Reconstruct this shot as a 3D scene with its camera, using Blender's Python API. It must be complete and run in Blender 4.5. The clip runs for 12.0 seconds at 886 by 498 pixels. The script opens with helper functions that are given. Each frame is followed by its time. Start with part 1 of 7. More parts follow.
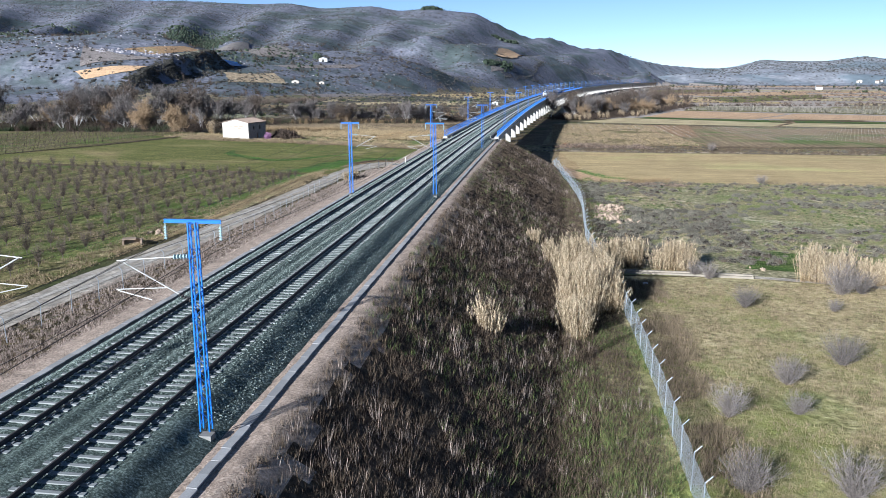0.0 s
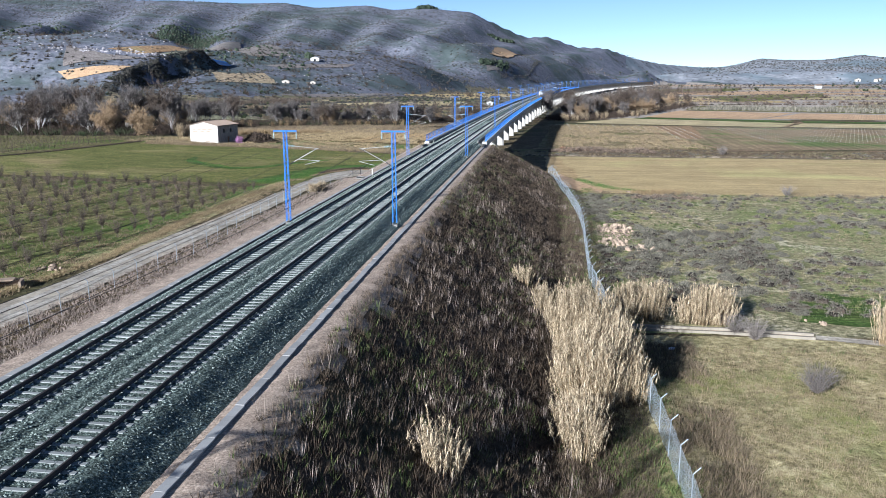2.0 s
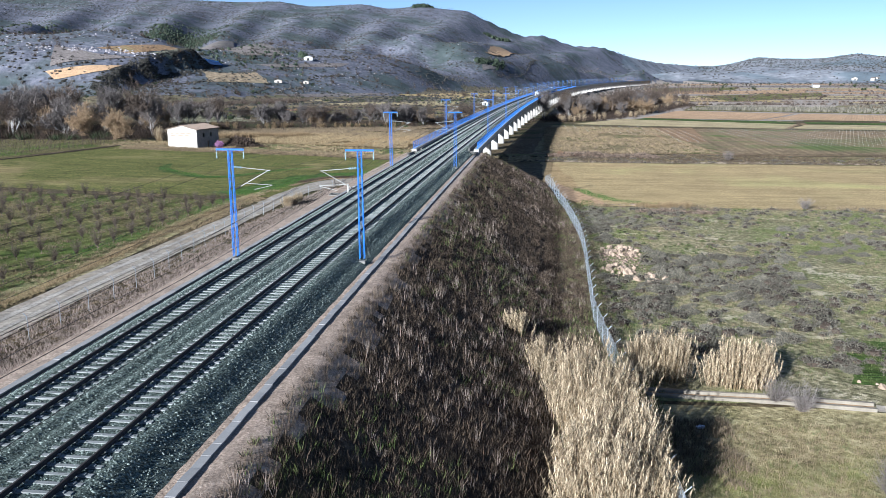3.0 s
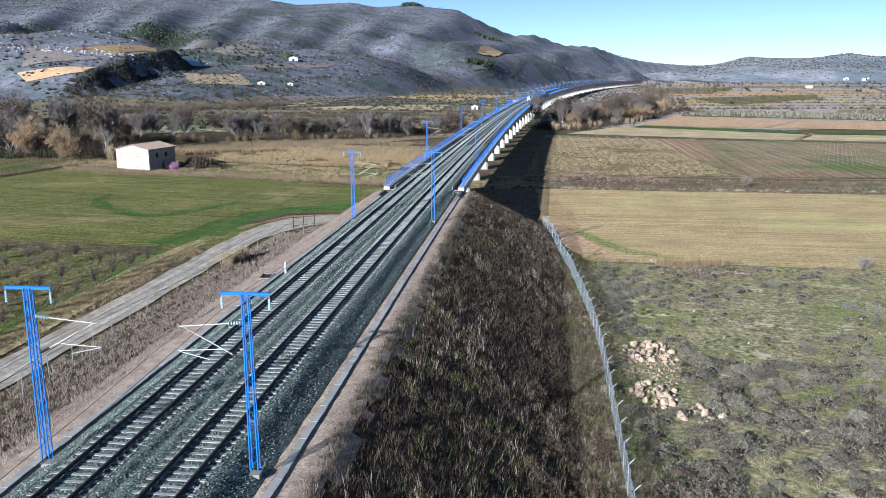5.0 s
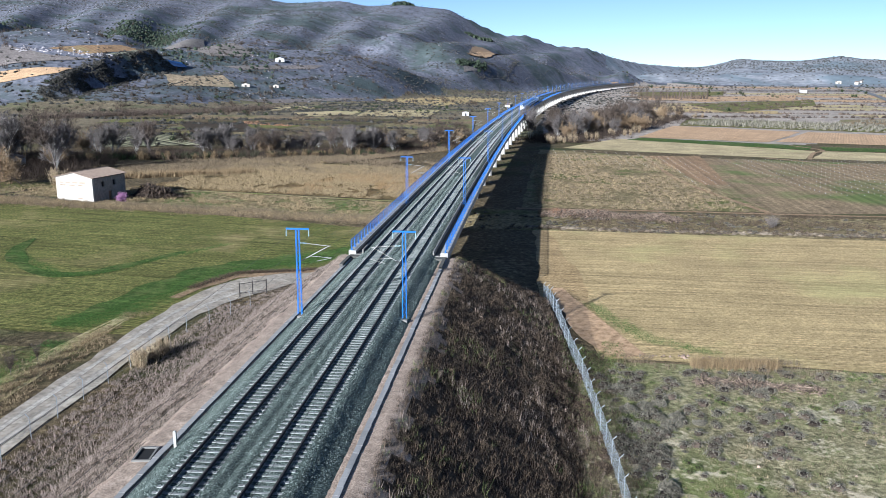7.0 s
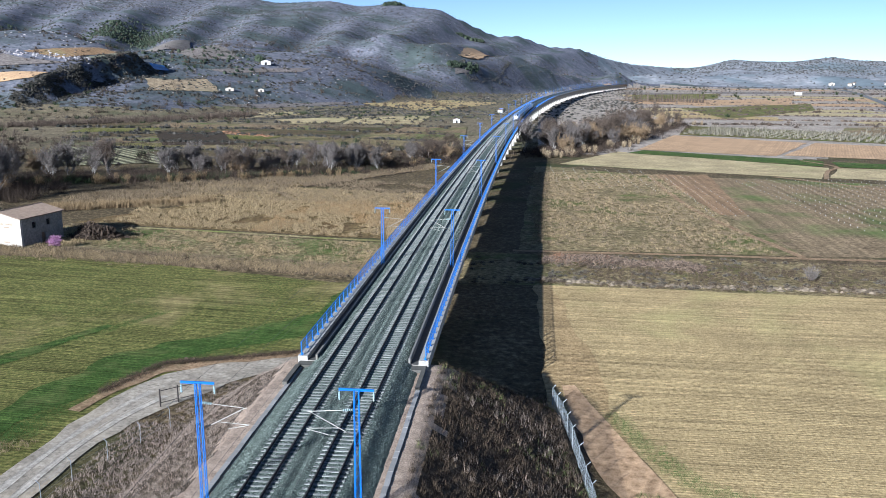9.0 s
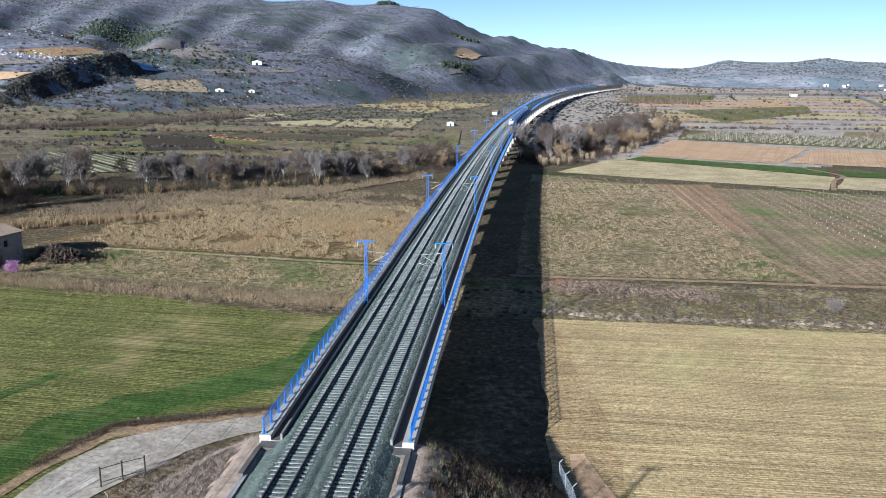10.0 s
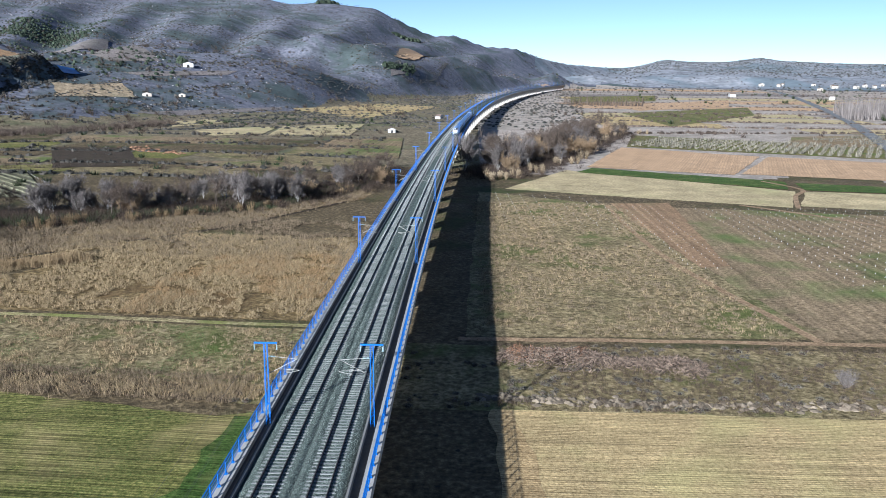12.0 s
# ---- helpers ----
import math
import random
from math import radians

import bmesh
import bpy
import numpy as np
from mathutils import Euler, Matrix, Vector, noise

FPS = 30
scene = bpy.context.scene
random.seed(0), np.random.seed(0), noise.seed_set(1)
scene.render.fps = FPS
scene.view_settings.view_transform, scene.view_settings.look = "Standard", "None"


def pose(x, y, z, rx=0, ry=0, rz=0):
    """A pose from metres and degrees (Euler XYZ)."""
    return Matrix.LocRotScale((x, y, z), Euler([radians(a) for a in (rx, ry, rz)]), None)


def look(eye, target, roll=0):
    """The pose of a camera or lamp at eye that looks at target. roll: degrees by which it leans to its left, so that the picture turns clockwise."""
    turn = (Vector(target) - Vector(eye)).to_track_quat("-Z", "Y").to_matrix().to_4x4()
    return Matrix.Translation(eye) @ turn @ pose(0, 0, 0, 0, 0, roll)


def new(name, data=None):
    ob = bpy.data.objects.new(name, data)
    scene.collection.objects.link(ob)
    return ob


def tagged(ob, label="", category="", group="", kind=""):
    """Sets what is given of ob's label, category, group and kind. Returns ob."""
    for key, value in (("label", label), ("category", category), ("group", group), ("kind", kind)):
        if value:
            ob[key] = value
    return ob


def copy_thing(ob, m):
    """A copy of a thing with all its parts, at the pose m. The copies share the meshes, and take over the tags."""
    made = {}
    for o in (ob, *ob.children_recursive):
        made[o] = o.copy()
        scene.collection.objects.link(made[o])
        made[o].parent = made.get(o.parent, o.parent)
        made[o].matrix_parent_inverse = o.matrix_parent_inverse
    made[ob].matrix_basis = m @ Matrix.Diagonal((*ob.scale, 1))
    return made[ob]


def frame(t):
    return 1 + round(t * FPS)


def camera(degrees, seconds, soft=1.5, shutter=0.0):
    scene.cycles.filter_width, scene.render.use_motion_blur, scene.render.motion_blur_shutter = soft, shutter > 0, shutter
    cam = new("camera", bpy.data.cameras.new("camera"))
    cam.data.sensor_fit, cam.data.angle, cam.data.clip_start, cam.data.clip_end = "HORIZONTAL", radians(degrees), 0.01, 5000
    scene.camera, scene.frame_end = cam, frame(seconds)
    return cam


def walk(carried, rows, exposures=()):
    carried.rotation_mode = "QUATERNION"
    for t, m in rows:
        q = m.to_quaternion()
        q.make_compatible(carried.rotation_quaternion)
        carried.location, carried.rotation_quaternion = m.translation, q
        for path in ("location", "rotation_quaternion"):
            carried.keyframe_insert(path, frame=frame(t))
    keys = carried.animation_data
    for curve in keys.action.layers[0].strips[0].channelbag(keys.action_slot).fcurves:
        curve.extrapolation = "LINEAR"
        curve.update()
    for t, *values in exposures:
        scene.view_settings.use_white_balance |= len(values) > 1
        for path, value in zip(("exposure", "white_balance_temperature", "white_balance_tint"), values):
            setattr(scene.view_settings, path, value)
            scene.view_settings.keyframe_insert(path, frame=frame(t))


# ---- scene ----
cam = camera(58.57, 12.0, soft=0.7)

# seconds, eye, then degrees: turned right of +y, tilted down, rolled
FLIGHT = [
    (0, 19.33, -152.85, 12.62, -8.18, 12.22, -0.07),
    (0.5, 19.51, -148.43, 12.55, -8.18, 12.24, -0.10),
    (1, 19.60, -143.28, 12.47, -8.15, 12.24, -0.13),
    (1.5, 19.56, -137.70, 12.30, -8.07, 12.24, -0.18),
    (2, 19.49, -131.82, 12.16, -7.98, 12.23, -0.22),
    (2.5, 19.41, -125.86, 12.19, -7.90, 12.27, -0.23),
    (3, 19.29, -119.62, 12.80, -7.72, 12.31, -0.26),
    (4.8, 18.01, -96.35, 16.11, -7.16, 12.44, -0.24),
    (5, 17.77, -94.00, 16.63, -7.02, 12.44, -0.17),
    (5.5, 17.33, -88.06, 17.81, -6.81, 12.49, 0.01),
    (6, 17.04, -81.77, 19.11, -6.66, 12.51, 0.16),
    (6.5, 16.64, -75.56, 20.31, -6.49, 12.52, 0.27),
    (7, 16.21, -69.16, 21.53, -6.32, 12.54, 0.32),
    (8.8, 14.75, -46.20, 25.76, -5.78, 12.58, 0.41),
    (9, 14.55, -43.74, 26.19, -5.71, 12.58, 0.43),
    (9.5, 14.06, -37.64, 27.27, -5.56, 12.63, 0.52),
    (10, 13.67, -31.20, 28.38, -5.25, 12.64, 0.63),
    (10.5, 13.37, -24.66, 29.31, -4.70, 12.64, 0.64),
    (11, 13.09, -17.94, 30.31, -3.76, 12.64, 0.68),
    (11.5, 12.96, -11.31, 31.24, -2.32, 12.69, 0.64),
    (12, 12.96, -4.70, 32.30, -1.20, 12.68, 0.61),
]
walk(cam, [(t, pose(x, y, z, 90 - tilt, 0, -turn) @ pose(0, 0, 0, 0, 0, roll)) for t, x, y, z, turn, tilt, roll in FLIGHT],
     exposures=[(0.0, 1.22, 5170, 11), (12.0, 1.22, 5170, 11)])


# ---- sky and sun: low winter sun behind the camera, from the left ----
SUN_ELEV, SUN_DIR = 19.5, Vector((0.49, 0.872))          # degrees; the way the light travels on the ground
world = bpy.data.worlds.new("sky")
world.use_nodes = True
scene.world = world
sky = world.node_tree.nodes.new("ShaderNodeTexSky")
sky.sky_type, sky.sun_disc = "NISHITA", False
sky.sun_elevation = radians(SUN_ELEV)
sky.sun_rotation = math.atan2(-SUN_DIR.x, -SUN_DIR.y)
sky.altitude, sky.air_density, sky.dust_density, sky.ozone_density = 700, 0.52, 0.1, 0.0
world.node_tree.nodes["Background"].inputs["Strength"].default_value = 0.05
world.node_tree.links.new(sky.outputs["Color"], world.node_tree.nodes["Background"].inputs["Color"])

sun = new("sun", bpy.data.lights.new("sun", "SUN"))
sun.data.energy, sun.data.angle, sun.data.color = 5.0, radians(0.53), (1.0, 0.93, 0.81)
down = math.tan(radians(SUN_ELEV)) * SUN_DIR.length
sun.matrix_world = look((-200, -300, 200), (-200 + SUN_DIR.x, -300 + SUN_DIR.y, 200 - down))


# ---- tools ----
class Geo:
    """Vertices and faces gathered for one mesh."""

    def __init__(self):
        self.v, self.f = [], []

    def add(self, verts, faces):
        n = len(self.v)
        self.v.extend(tuple(p) for p in verts)
        self.f.extend(tuple(n + i for i in face) for face in faces)
        return self

    def box(self, x0, x1, y0, y1, z0, z1):
        return self.add([(x0, y0, z0), (x1, y0, z0), (x1, y1, z0), (x0, y1, z0), (x0, y0, z1), (x1, y0, z1), (x1, y1, z1), (x0, y1, z1)],
                        [(3, 2, 1, 0), (4, 5, 6, 7), (0, 1, 5, 4), (1, 2, 6, 5), (2, 3, 7, 6), (3, 0, 4, 7)])

    def tube(self, p, q, r, n=6, r2=None, cap=True):
        p, q = Vector(p), Vector(q)
        w = (q - p).normalized()
        a = w.orthogonal().normalized()
        b = w.cross(a)
        r2 = r if r2 is None else r2
        ring = [(math.cos(2 * math.pi * i / n), math.sin(2 * math.pi * i / n)) for i in range(n)]
        vs = [p + (a * c + b * s) * r for c, s in ring] + [q + (a * c + b * s) * r2 for c, s in ring]
        fs = [(i, (i + 1) % n, n + (i + 1) % n, n + i) for i in range(n)]
        if cap:
            fs += [tuple(range(n - 1, -1, -1)), tuple(range(n, 2 * n))]
        return self.add(vs, fs)

    def beam(self, p, q, w, h, up=(0, 0, 1)):
        """A bar of width w and height h from p to q."""
        p, q = Vector(p), Vector(q)
        d = (q - p).normalized()
        s = d.cross(Vector(up))
        s = s.normalized() if s.length > 1e-4 else d.orthogonal().normalized()
        u = s.cross(d)
        vs = [e + s * (i * w / 2) + u * (j * h / 2) for e in (p, q) for i, j in ((-1, -1), (1, -1), (1, 1), (-1, 1))]
        return self.add(vs, [(3, 2, 1, 0), (4, 5, 6, 7), (0, 1, 5, 4), (1, 2, 6, 5), (2, 3, 7, 6), (3, 0, 4, 7)])

    def mesh(self, name, material=None, smooth=False):
        me = bpy.data.meshes.new(name)
        me.from_pydata(self.v, [], self.f)
        if smooth:
            me.polygons.foreach_set("use_smooth", [True] * len(me.polygons))
        if material:
            me.materials.append(material)
        me.update()
        return me


def part(name, geo, material, parent, label="", smooth=False):
    ob = new(name, geo if isinstance(geo, bpy.types.Mesh) else geo.mesh(name, material, smooth))
    ob.parent = parent
    return tagged(ob, label)


def thing(name, label, category, m=None, group="", kind=""):
    ob = new(name)
    ob.empty_display_size = 0.3
    if m is not None:
        ob.matrix_world = m
    return tagged(ob, label, category, group, kind)


def solo(name, geo, material, label, category, group="", kind="", smooth=False, m=None):
    ob = new(name, geo if isinstance(geo, bpy.types.Mesh) else geo.mesh(name, material, smooth))
    if m is not None:
        ob.matrix_world = m
    return tagged(ob, label, category, group, kind)


def grid_mesh(name, X, Y, Z, material, smooth=True):
    """A sheet through arrays of points, rows by columns."""
    n, k = X.shape
    me = bpy.data.meshes.new(name)
    co = np.stack([X, Y, Z], -1).reshape(-1, 3)
    i = np.arange((n - 1) * k).reshape(n - 1, k)[:, :-1].ravel()
    quads = np.stack([i, i + 1, i + k + 1, i + k], -1)
    me.vertices.add(len(co))
    me.vertices.foreach_set("co", co.ravel())
    me.loops.add(quads.size)
    me.loops.foreach_set("vertex_index", quads.ravel())
    me.polygons.add(len(quads))
    me.polygons.foreach_set("loop_start", np.arange(len(quads)) * 4)
    me.update(calc_edges=True)
    me.validate()
    me.polygons.foreach_set("use_smooth", [smooth] * len(me.polygons))
    me.materials.append(material)
    return me


def raw_mesh(name, co, faces, material, smooth=False):
    """A mesh from arrays: points, and faces that all have the same number of corners."""
    me = bpy.data.meshes.new(name)
    me.vertices.add(len(co))
    me.vertices.foreach_set("co", np.asarray(co, float).ravel())
    me.loops.add(faces.size)
    me.loops.foreach_set("vertex_index", faces.ravel())
    me.polygons.add(len(faces))
    me.polygons.foreach_set("loop_start", np.arange(len(faces)) * faces.shape[1])
    me.update(calc_edges=True)
    me.polygons.foreach_set("use_smooth", [smooth] * len(me.polygons))
    me.materials.append(material)
    return me


def rough2(x, y, seed=0):
    """Smooth value noise between 0 and 1."""
    xi, yi = np.floor(x), np.floor(y)
    fx, fy = x - xi, y - yi
    fx, fy = fx * fx * (3 - 2 * fx), fy * fy * (3 - 2 * fy)

    def lot(a, b):
        s = np.sin(a * 127.1 + b * 311.7 + seed * 74.7) * 43758.5453
        return s - np.floor(s)

    return (lot(xi, yi) * (1 - fx) + lot(xi + 1, yi) * fx) * (1 - fy) + (lot(xi, yi + 1) * (1 - fx) + lot(xi + 1, yi + 1) * fx) * fy


def fractal(x, y, octaves=4, seed=0):
    total, amount = 0.0, 0.5
    for k in range(octaves):
        total = total + amount * rough2(x * 2 ** k, y * 2 ** k, seed + k)
        amount *= 0.5
    return total


# the railway's centre line, a wide bend to the right, and what lies beside it
def centre(y):
    d = y - 32
    return 5.45e-5 * d ** 2 + 3.5e-9 * np.maximum(d, 0) ** 3


def bearing(y):
    """The line's turn to the right, in radians."""
    d = y - 32
    return np.arctan(1.09e-4 * d + 6e-9 * np.maximum(d, 0) ** 2)


def along(y, o=0.0, z=0.0):
    a = float(bearing(y))
    return Vector((float(centre(y)) + o * math.cos(a), y - o * math.sin(a), z))


def sweep(geo, profile, ys, closed=False):
    """A profile of (offset, height) drawn along the railway."""
    k = len(profile)
    vs = [along(y, o, z) for y in ys for o, z in profile]
    n = k if closed else k - 1
    fs = [(r * k + i, r * k + (i + 1) % k, (r + 1) * k + (i + 1) % k, (r + 1) * k + i) for r in range(len(ys) - 1) for i in range(n)]
    if closed:
        fs += [tuple(range(k - 1, -1, -1)), tuple(range((len(ys) - 1) * k, len(ys) * k))]
    return geo.add(vs, fs)


def steps(a, b, d):
    n = max(1, round((b - a) / d))
    return [a + (b - a) * i / n for i in range(n + 1)]


# ---- the land: a flat valley floor that climbs to hills ----
RIDGE_TURN = [-75, -50, -40, -33, -26.5, -22.2, -19.2, -16.9, -13.4, -11.5, -9.3, -6, -3.6, -2, -0.6, 1.5, 3.5, 5.4, 7.3, 10.6, 12, 13.7, 15.1,
              17.7, 19.6, 21, 24, 27.3, 35, 60, 75]
RIDGE_RISE = [2.5, 4.2, 4.6, 4.8, 4.93, 4.78, 4.88, 4.55, 4.8, 4.46, 4.7, 4.3, 3.2, 2.5, 2.65, 1.85, 1.8, 1.1, 0.7, 0.42, 0.6, 1.05, 0.9,
              0.88, 1.2, 0.98, 0.85, 0.8, 1.2, 1.5, 1.2]
FOOT_X, FOOT_Y = 15.0, -70.0


FINE_TURN = np.arange(-180, 180.01, 0.1)


def eased(turns, values, spread):
    """A table over all directions, smoothed over a spread in degrees."""
    k = np.exp(-0.5 * (np.arange(-4 * spread, 4 * spread + 0.01, 0.1) / spread) ** 2)
    v = np.interp(FINE_TURN, turns, values)
    return np.convolve(np.pad(v, len(k) // 2, mode="edge"), k / k.sum(), "valid")[:len(FINE_TURN)]


RISE_SHARP, RISE_WIDE = eased(RIDGE_TURN, RIDGE_RISE, 0.35), eased(RIDGE_TURN, RIDGE_RISE, 2.2)
TOP_AT = eased([-60, -5, 6, 10], [2250, 2350, 2900, 4200], 1.5)
FOOT_AT = eased([-60, -25, -10, 0, 5, 10], [650, 620, 900, 1600, 2150, 2700], 2.5)


DOME_TURN = (-44, -36, -30.5, -26.5, -23.6, -19.2, -15.6, -13.2, -9.3, -5.4, -0.8, 3.4)      # spurs that run down from the skyline
BLUFF_FOOT, BLUFF_WAY, BLUFF_LONG = (-366.0, 556.0), (0.054, 0.9985), 190.0                     # a scarp whose face looks away from the sun


def smooth01(t):
    t = np.clip(t, 0, 1)
    return t * t * (3 - 2 * t)


def land(x, y):
    """The height of the ground."""
    x, y = np.asarray(x, float), np.asarray(y, float)
    base = -8.2 - 0.011 * np.clip(y, -200, 400) + 0.028 * np.clip(-x - 5, 0, 110)
    r = np.hypot(x - FOOT_X, y - FOOT_Y)
    turn = np.degrees(np.arctan2(x - FOOT_X, y - FOOT_Y))
    top, foot = np.interp(turn, FINE_TURN, TOP_AT), np.interp(turn, FINE_TURN, FOOT_AT)
    t = np.clip((r - foot) / (top - foot), 0, 1.25)
    near = np.clip((t - 0.15) / 0.5, 0, 1)
    rise = np.interp(turn, FINE_TURN, RISE_WIDE) * (1 - near) + np.interp(turn, FINE_TURN, RISE_SHARP) * near
    crest = 24 + top * np.tan(np.radians(rise))
    wx, wy = x + 120 * rough2(x / 300, y / 300, 21), y + 120 * rough2(x / 300, y / 300, 22)
    bent = turn + 7.5 * (1 - np.clip(t, 0, 1)) + 4.0 * (rough2(r / 420, turn / 14, 25) - 0.5) * np.clip(1.1 - t, 0, 1)
    dome = sum(np.exp(-((bent - k) / 1.5) ** 2) for k in DOME_TURN) - 0.45
    shape = np.where(t < 1, 0.3 * t + 0.7 * np.clip(t, 0, 1) ** 1.6, 1 - 1.2 * (t - 1))
    swell = np.clip(t, 0, 1) * (1 - np.clip(t, 0, 1))
    flank = smooth01((t - 0.1) / 0.5) * smooth01((1.02 - t) / 0.35) * 23 * dome
    knoll = smooth01((rough2(wx / 230 + 7, wy / 260, 3) - 0.28) / 0.5)
    knoll = 38 * knoll * smooth01((t - 0.02) / 0.2) * smooth01((0.62 - t) / 0.3)
    fine, lumps = fractal(x / 26, y / 26, 2, 9) - 0.37, fractal(x / 75, y / 75, 2, 14) - 0.37
    ux, uy = x - BLUFF_FOOT[0], y - BLUFF_FOOT[1]
    u, v = ux * BLUFF_WAY[0] + uy * BLUFF_WAY[1], uy * BLUFF_WAY[0] - ux * BLUFF_WAY[1]
    v = v + 10 * (rough2(u / 22, v / 60, 29) - 0.5)
    bluff = 16 * smooth01(v / 15) * smooth01((260 - v) / 160) * smooth01((u + 30) / 60) * smooth01((BLUFF_LONG - u) / 30)
    return base + (crest - base) * shape + (flank + knoll) * np.where(turn > 9, 0.8, 1) + bluff + fine * 0.35 * (t < 0.3) + 22 * lumps * swell


# ---- materials ----
def blank(name):
    m = bpy.data.materials.new(name)
    m.use_nodes = True
    return m, m.node_tree.nodes, m.node_tree.links, m.node_tree.nodes["Principled BSDF"]


def coords(N, L, scale=(1, 1, 1), turn=0.0, space="Object"):
    tc, mp = N.new("ShaderNodeTexCoord"), N.new("ShaderNodeMapping")
    mp.inputs["Scale"].default_value, mp.inputs["Rotation"].default_value = scale, (0, 0, radians(turn))
    L.new(tc.outputs[space], mp.inputs["Vector"])
    return mp.outputs["Vector"]


def noise_of(N, L, vec, scale, detail=3.0, rough=0.6, warp=0.0):
    n = N.new("ShaderNodeTexNoise")
    n.inputs["Scale"].default_value, n.inputs["Detail"].default_value = scale, detail
    n.inputs["Roughness"].default_value, n.inputs["Distortion"].default_value = rough, warp
    L.new(vec, n.inputs["Vector"])
    return n.outputs["Fac"]


def ramp_of(N, L, fac, stops):
    r = N.new("ShaderNodeValToRGB")
    e = r.color_ramp.elements
    while len(e) < len(stops):
        e.new(0.5)
    for k, (p, c) in zip(e, stops):
        k.position, k.color = p, (*c, 1) if len(c) == 3 else c
    L.new(fac, r.inputs["Fac"])
    return r.outputs["Color"]


def mix_of(N, L, fac, a, b, mode="MIX"):
    m = N.new("ShaderNodeMix")
    m.data_type, m.blend_type = "RGBA", mode
    for sock, val in ((m.inputs[0], fac), (m.inputs[6], a), (m.inputs[7], b)):
        if isinstance(val, bpy.types.NodeSocket):
            L.new(val, sock)
        elif isinstance(val, (int, float)):
            sock.default_value = val
        else:
            sock.default_value = (*val, 1)
    return m.outputs[2]


def bump_of(N, L, height, strength, distance):
    b = N.new("ShaderNodeBump")
    b.inputs["Strength"].default_value, b.inputs["Distance"].default_value = strength, distance
    L.new(height, b.inputs["Height"])
    return b.outputs["Normal"]


def grey(v):
    return (v, v, v)


def rich(c, s):
    """The same colour, with its hue drawn out."""
    y = 0.3 * c[0] + 0.6 * c[1] + 0.1 * c[2]
    return tuple(max(0.004, y + (k - y) * s) for k in c)


def soil(name, dark, mid, pale, patch=0.06, grain=2.2, tint=None, tint_at=(0.5, 0.62), bump=0.5, stripes=None, relief=0.15, speck=None, bare=None):
    """Ground cover: wide patches, grain, perhaps a second tint in patches, drilled rows and dark specks."""
    m, N, L, B = blank(name)
    vec = coords(N, L)
    dark, mid, pale = [rich(tuple(k * f for k in c), 1.1) for c, f in ((dark, 0.6), (mid, 0.95), (pale, 1.1))]
    tint = rich(tint, 1.1) if tint else None
    wide, fine = noise_of(N, L, vec, patch, 4, 0.62, 0.4), noise_of(N, L, vec, grain, 5, 0.7)
    col = ramp_of(N, L, fine, [(0.28, dark), (0.5, mid), (0.72, pale)])
    if tint:
        col = mix_of(N, L, ramp_of(N, L, wide, [(tint_at[0], grey(0)), (tint_at[1], grey(1))]), col, mix_of(N, L, fine, tint, tuple(c * 1.7 for c in tint)))
    tone = noise_of(N, L, vec, patch * 4.3, 3)
    col = mix_of(N, L, 1.0, col, ramp_of(N, L, tone, [(0.3, grey(0.86 if stripes else 0.72)), (0.7, grey(1.12 if stripes else 1.22))]), "MULTIPLY")
    height = fine
    if stripes:
        turn, period, depth, bend = stripes
        streak = N.new("ShaderNodeMapping")
        streak.inputs["Scale"].default_value = (1, 0.012, 1)
        L.new(coords(N, L, turn=turn), streak.inputs["Vector"])
        lines = noise_of(N, L, streak.outputs["Vector"], 0.9 / period, 6, 0.8)
        col = mix_of(N, L, 1.0, col, ramp_of(N, L, lines, [(0.36, grey(1 - 2.6 * depth)), (0.64, grey(1 + 1.8 * depth))]), "MULTIPLY")
        for per, dep in ((period, depth),):
            w = N.new("ShaderNodeTexWave")
            w.bands_direction = "X"
            w.inputs["Scale"].default_value = 0.314 / per
            w.inputs["Distortion"].default_value, w.inputs["Detail"].default_value, w.inputs["Detail Scale"].default_value = bend, 2, 0.6
            L.new(coords(N, L, turn=turn), w.inputs["Vector"])
            col = mix_of(N, L, 1.0, col, ramp_of(N, L, w.outputs["Fac"], [(0.1, grey(1 - dep)), (0.9, grey(1 + dep))]), "MULTIPLY")
    if speck:
        v = N.new("ShaderNodeTexVoronoi")
        v.inputs["Scale"].default_value = speck[0]
        L.new(vec, v.inputs["Vector"])
        blob = N.new("ShaderNodeMath")
        blob.operation = "ADD"
        L.new(v.outputs["Distance"], blob.inputs[0])
        L.new(noise_of(N, L, vec, speck[0] * 2.3, 3), blob.inputs[1])
        col = mix_of(N, L, ramp_of(N, L, blob.outputs[0], [(speck[1], grey(1)), (speck[1] + 0.1, grey(0))]), col, speck[2])
    if bare:
        where = mix_of(N, L, 0.35, noise_of(N, L, vec, patch * 1.9, 5, 0.65, 0.8), fine)
        col = mix_of(N, L, ramp_of(N, L, where, [(bare[0], grey(0)), (bare[0] + 0.07, grey(0.9))]), col, bare[1])
    L.new(col, B.inputs["Base Color"])
    B.inputs["Roughness"].default_value, B.inputs["Specular IOR Level"].default_value = 0.95, 0.1
    L.new(bump_of(N, L, height, bump, relief), B.inputs["Normal"])
    return m


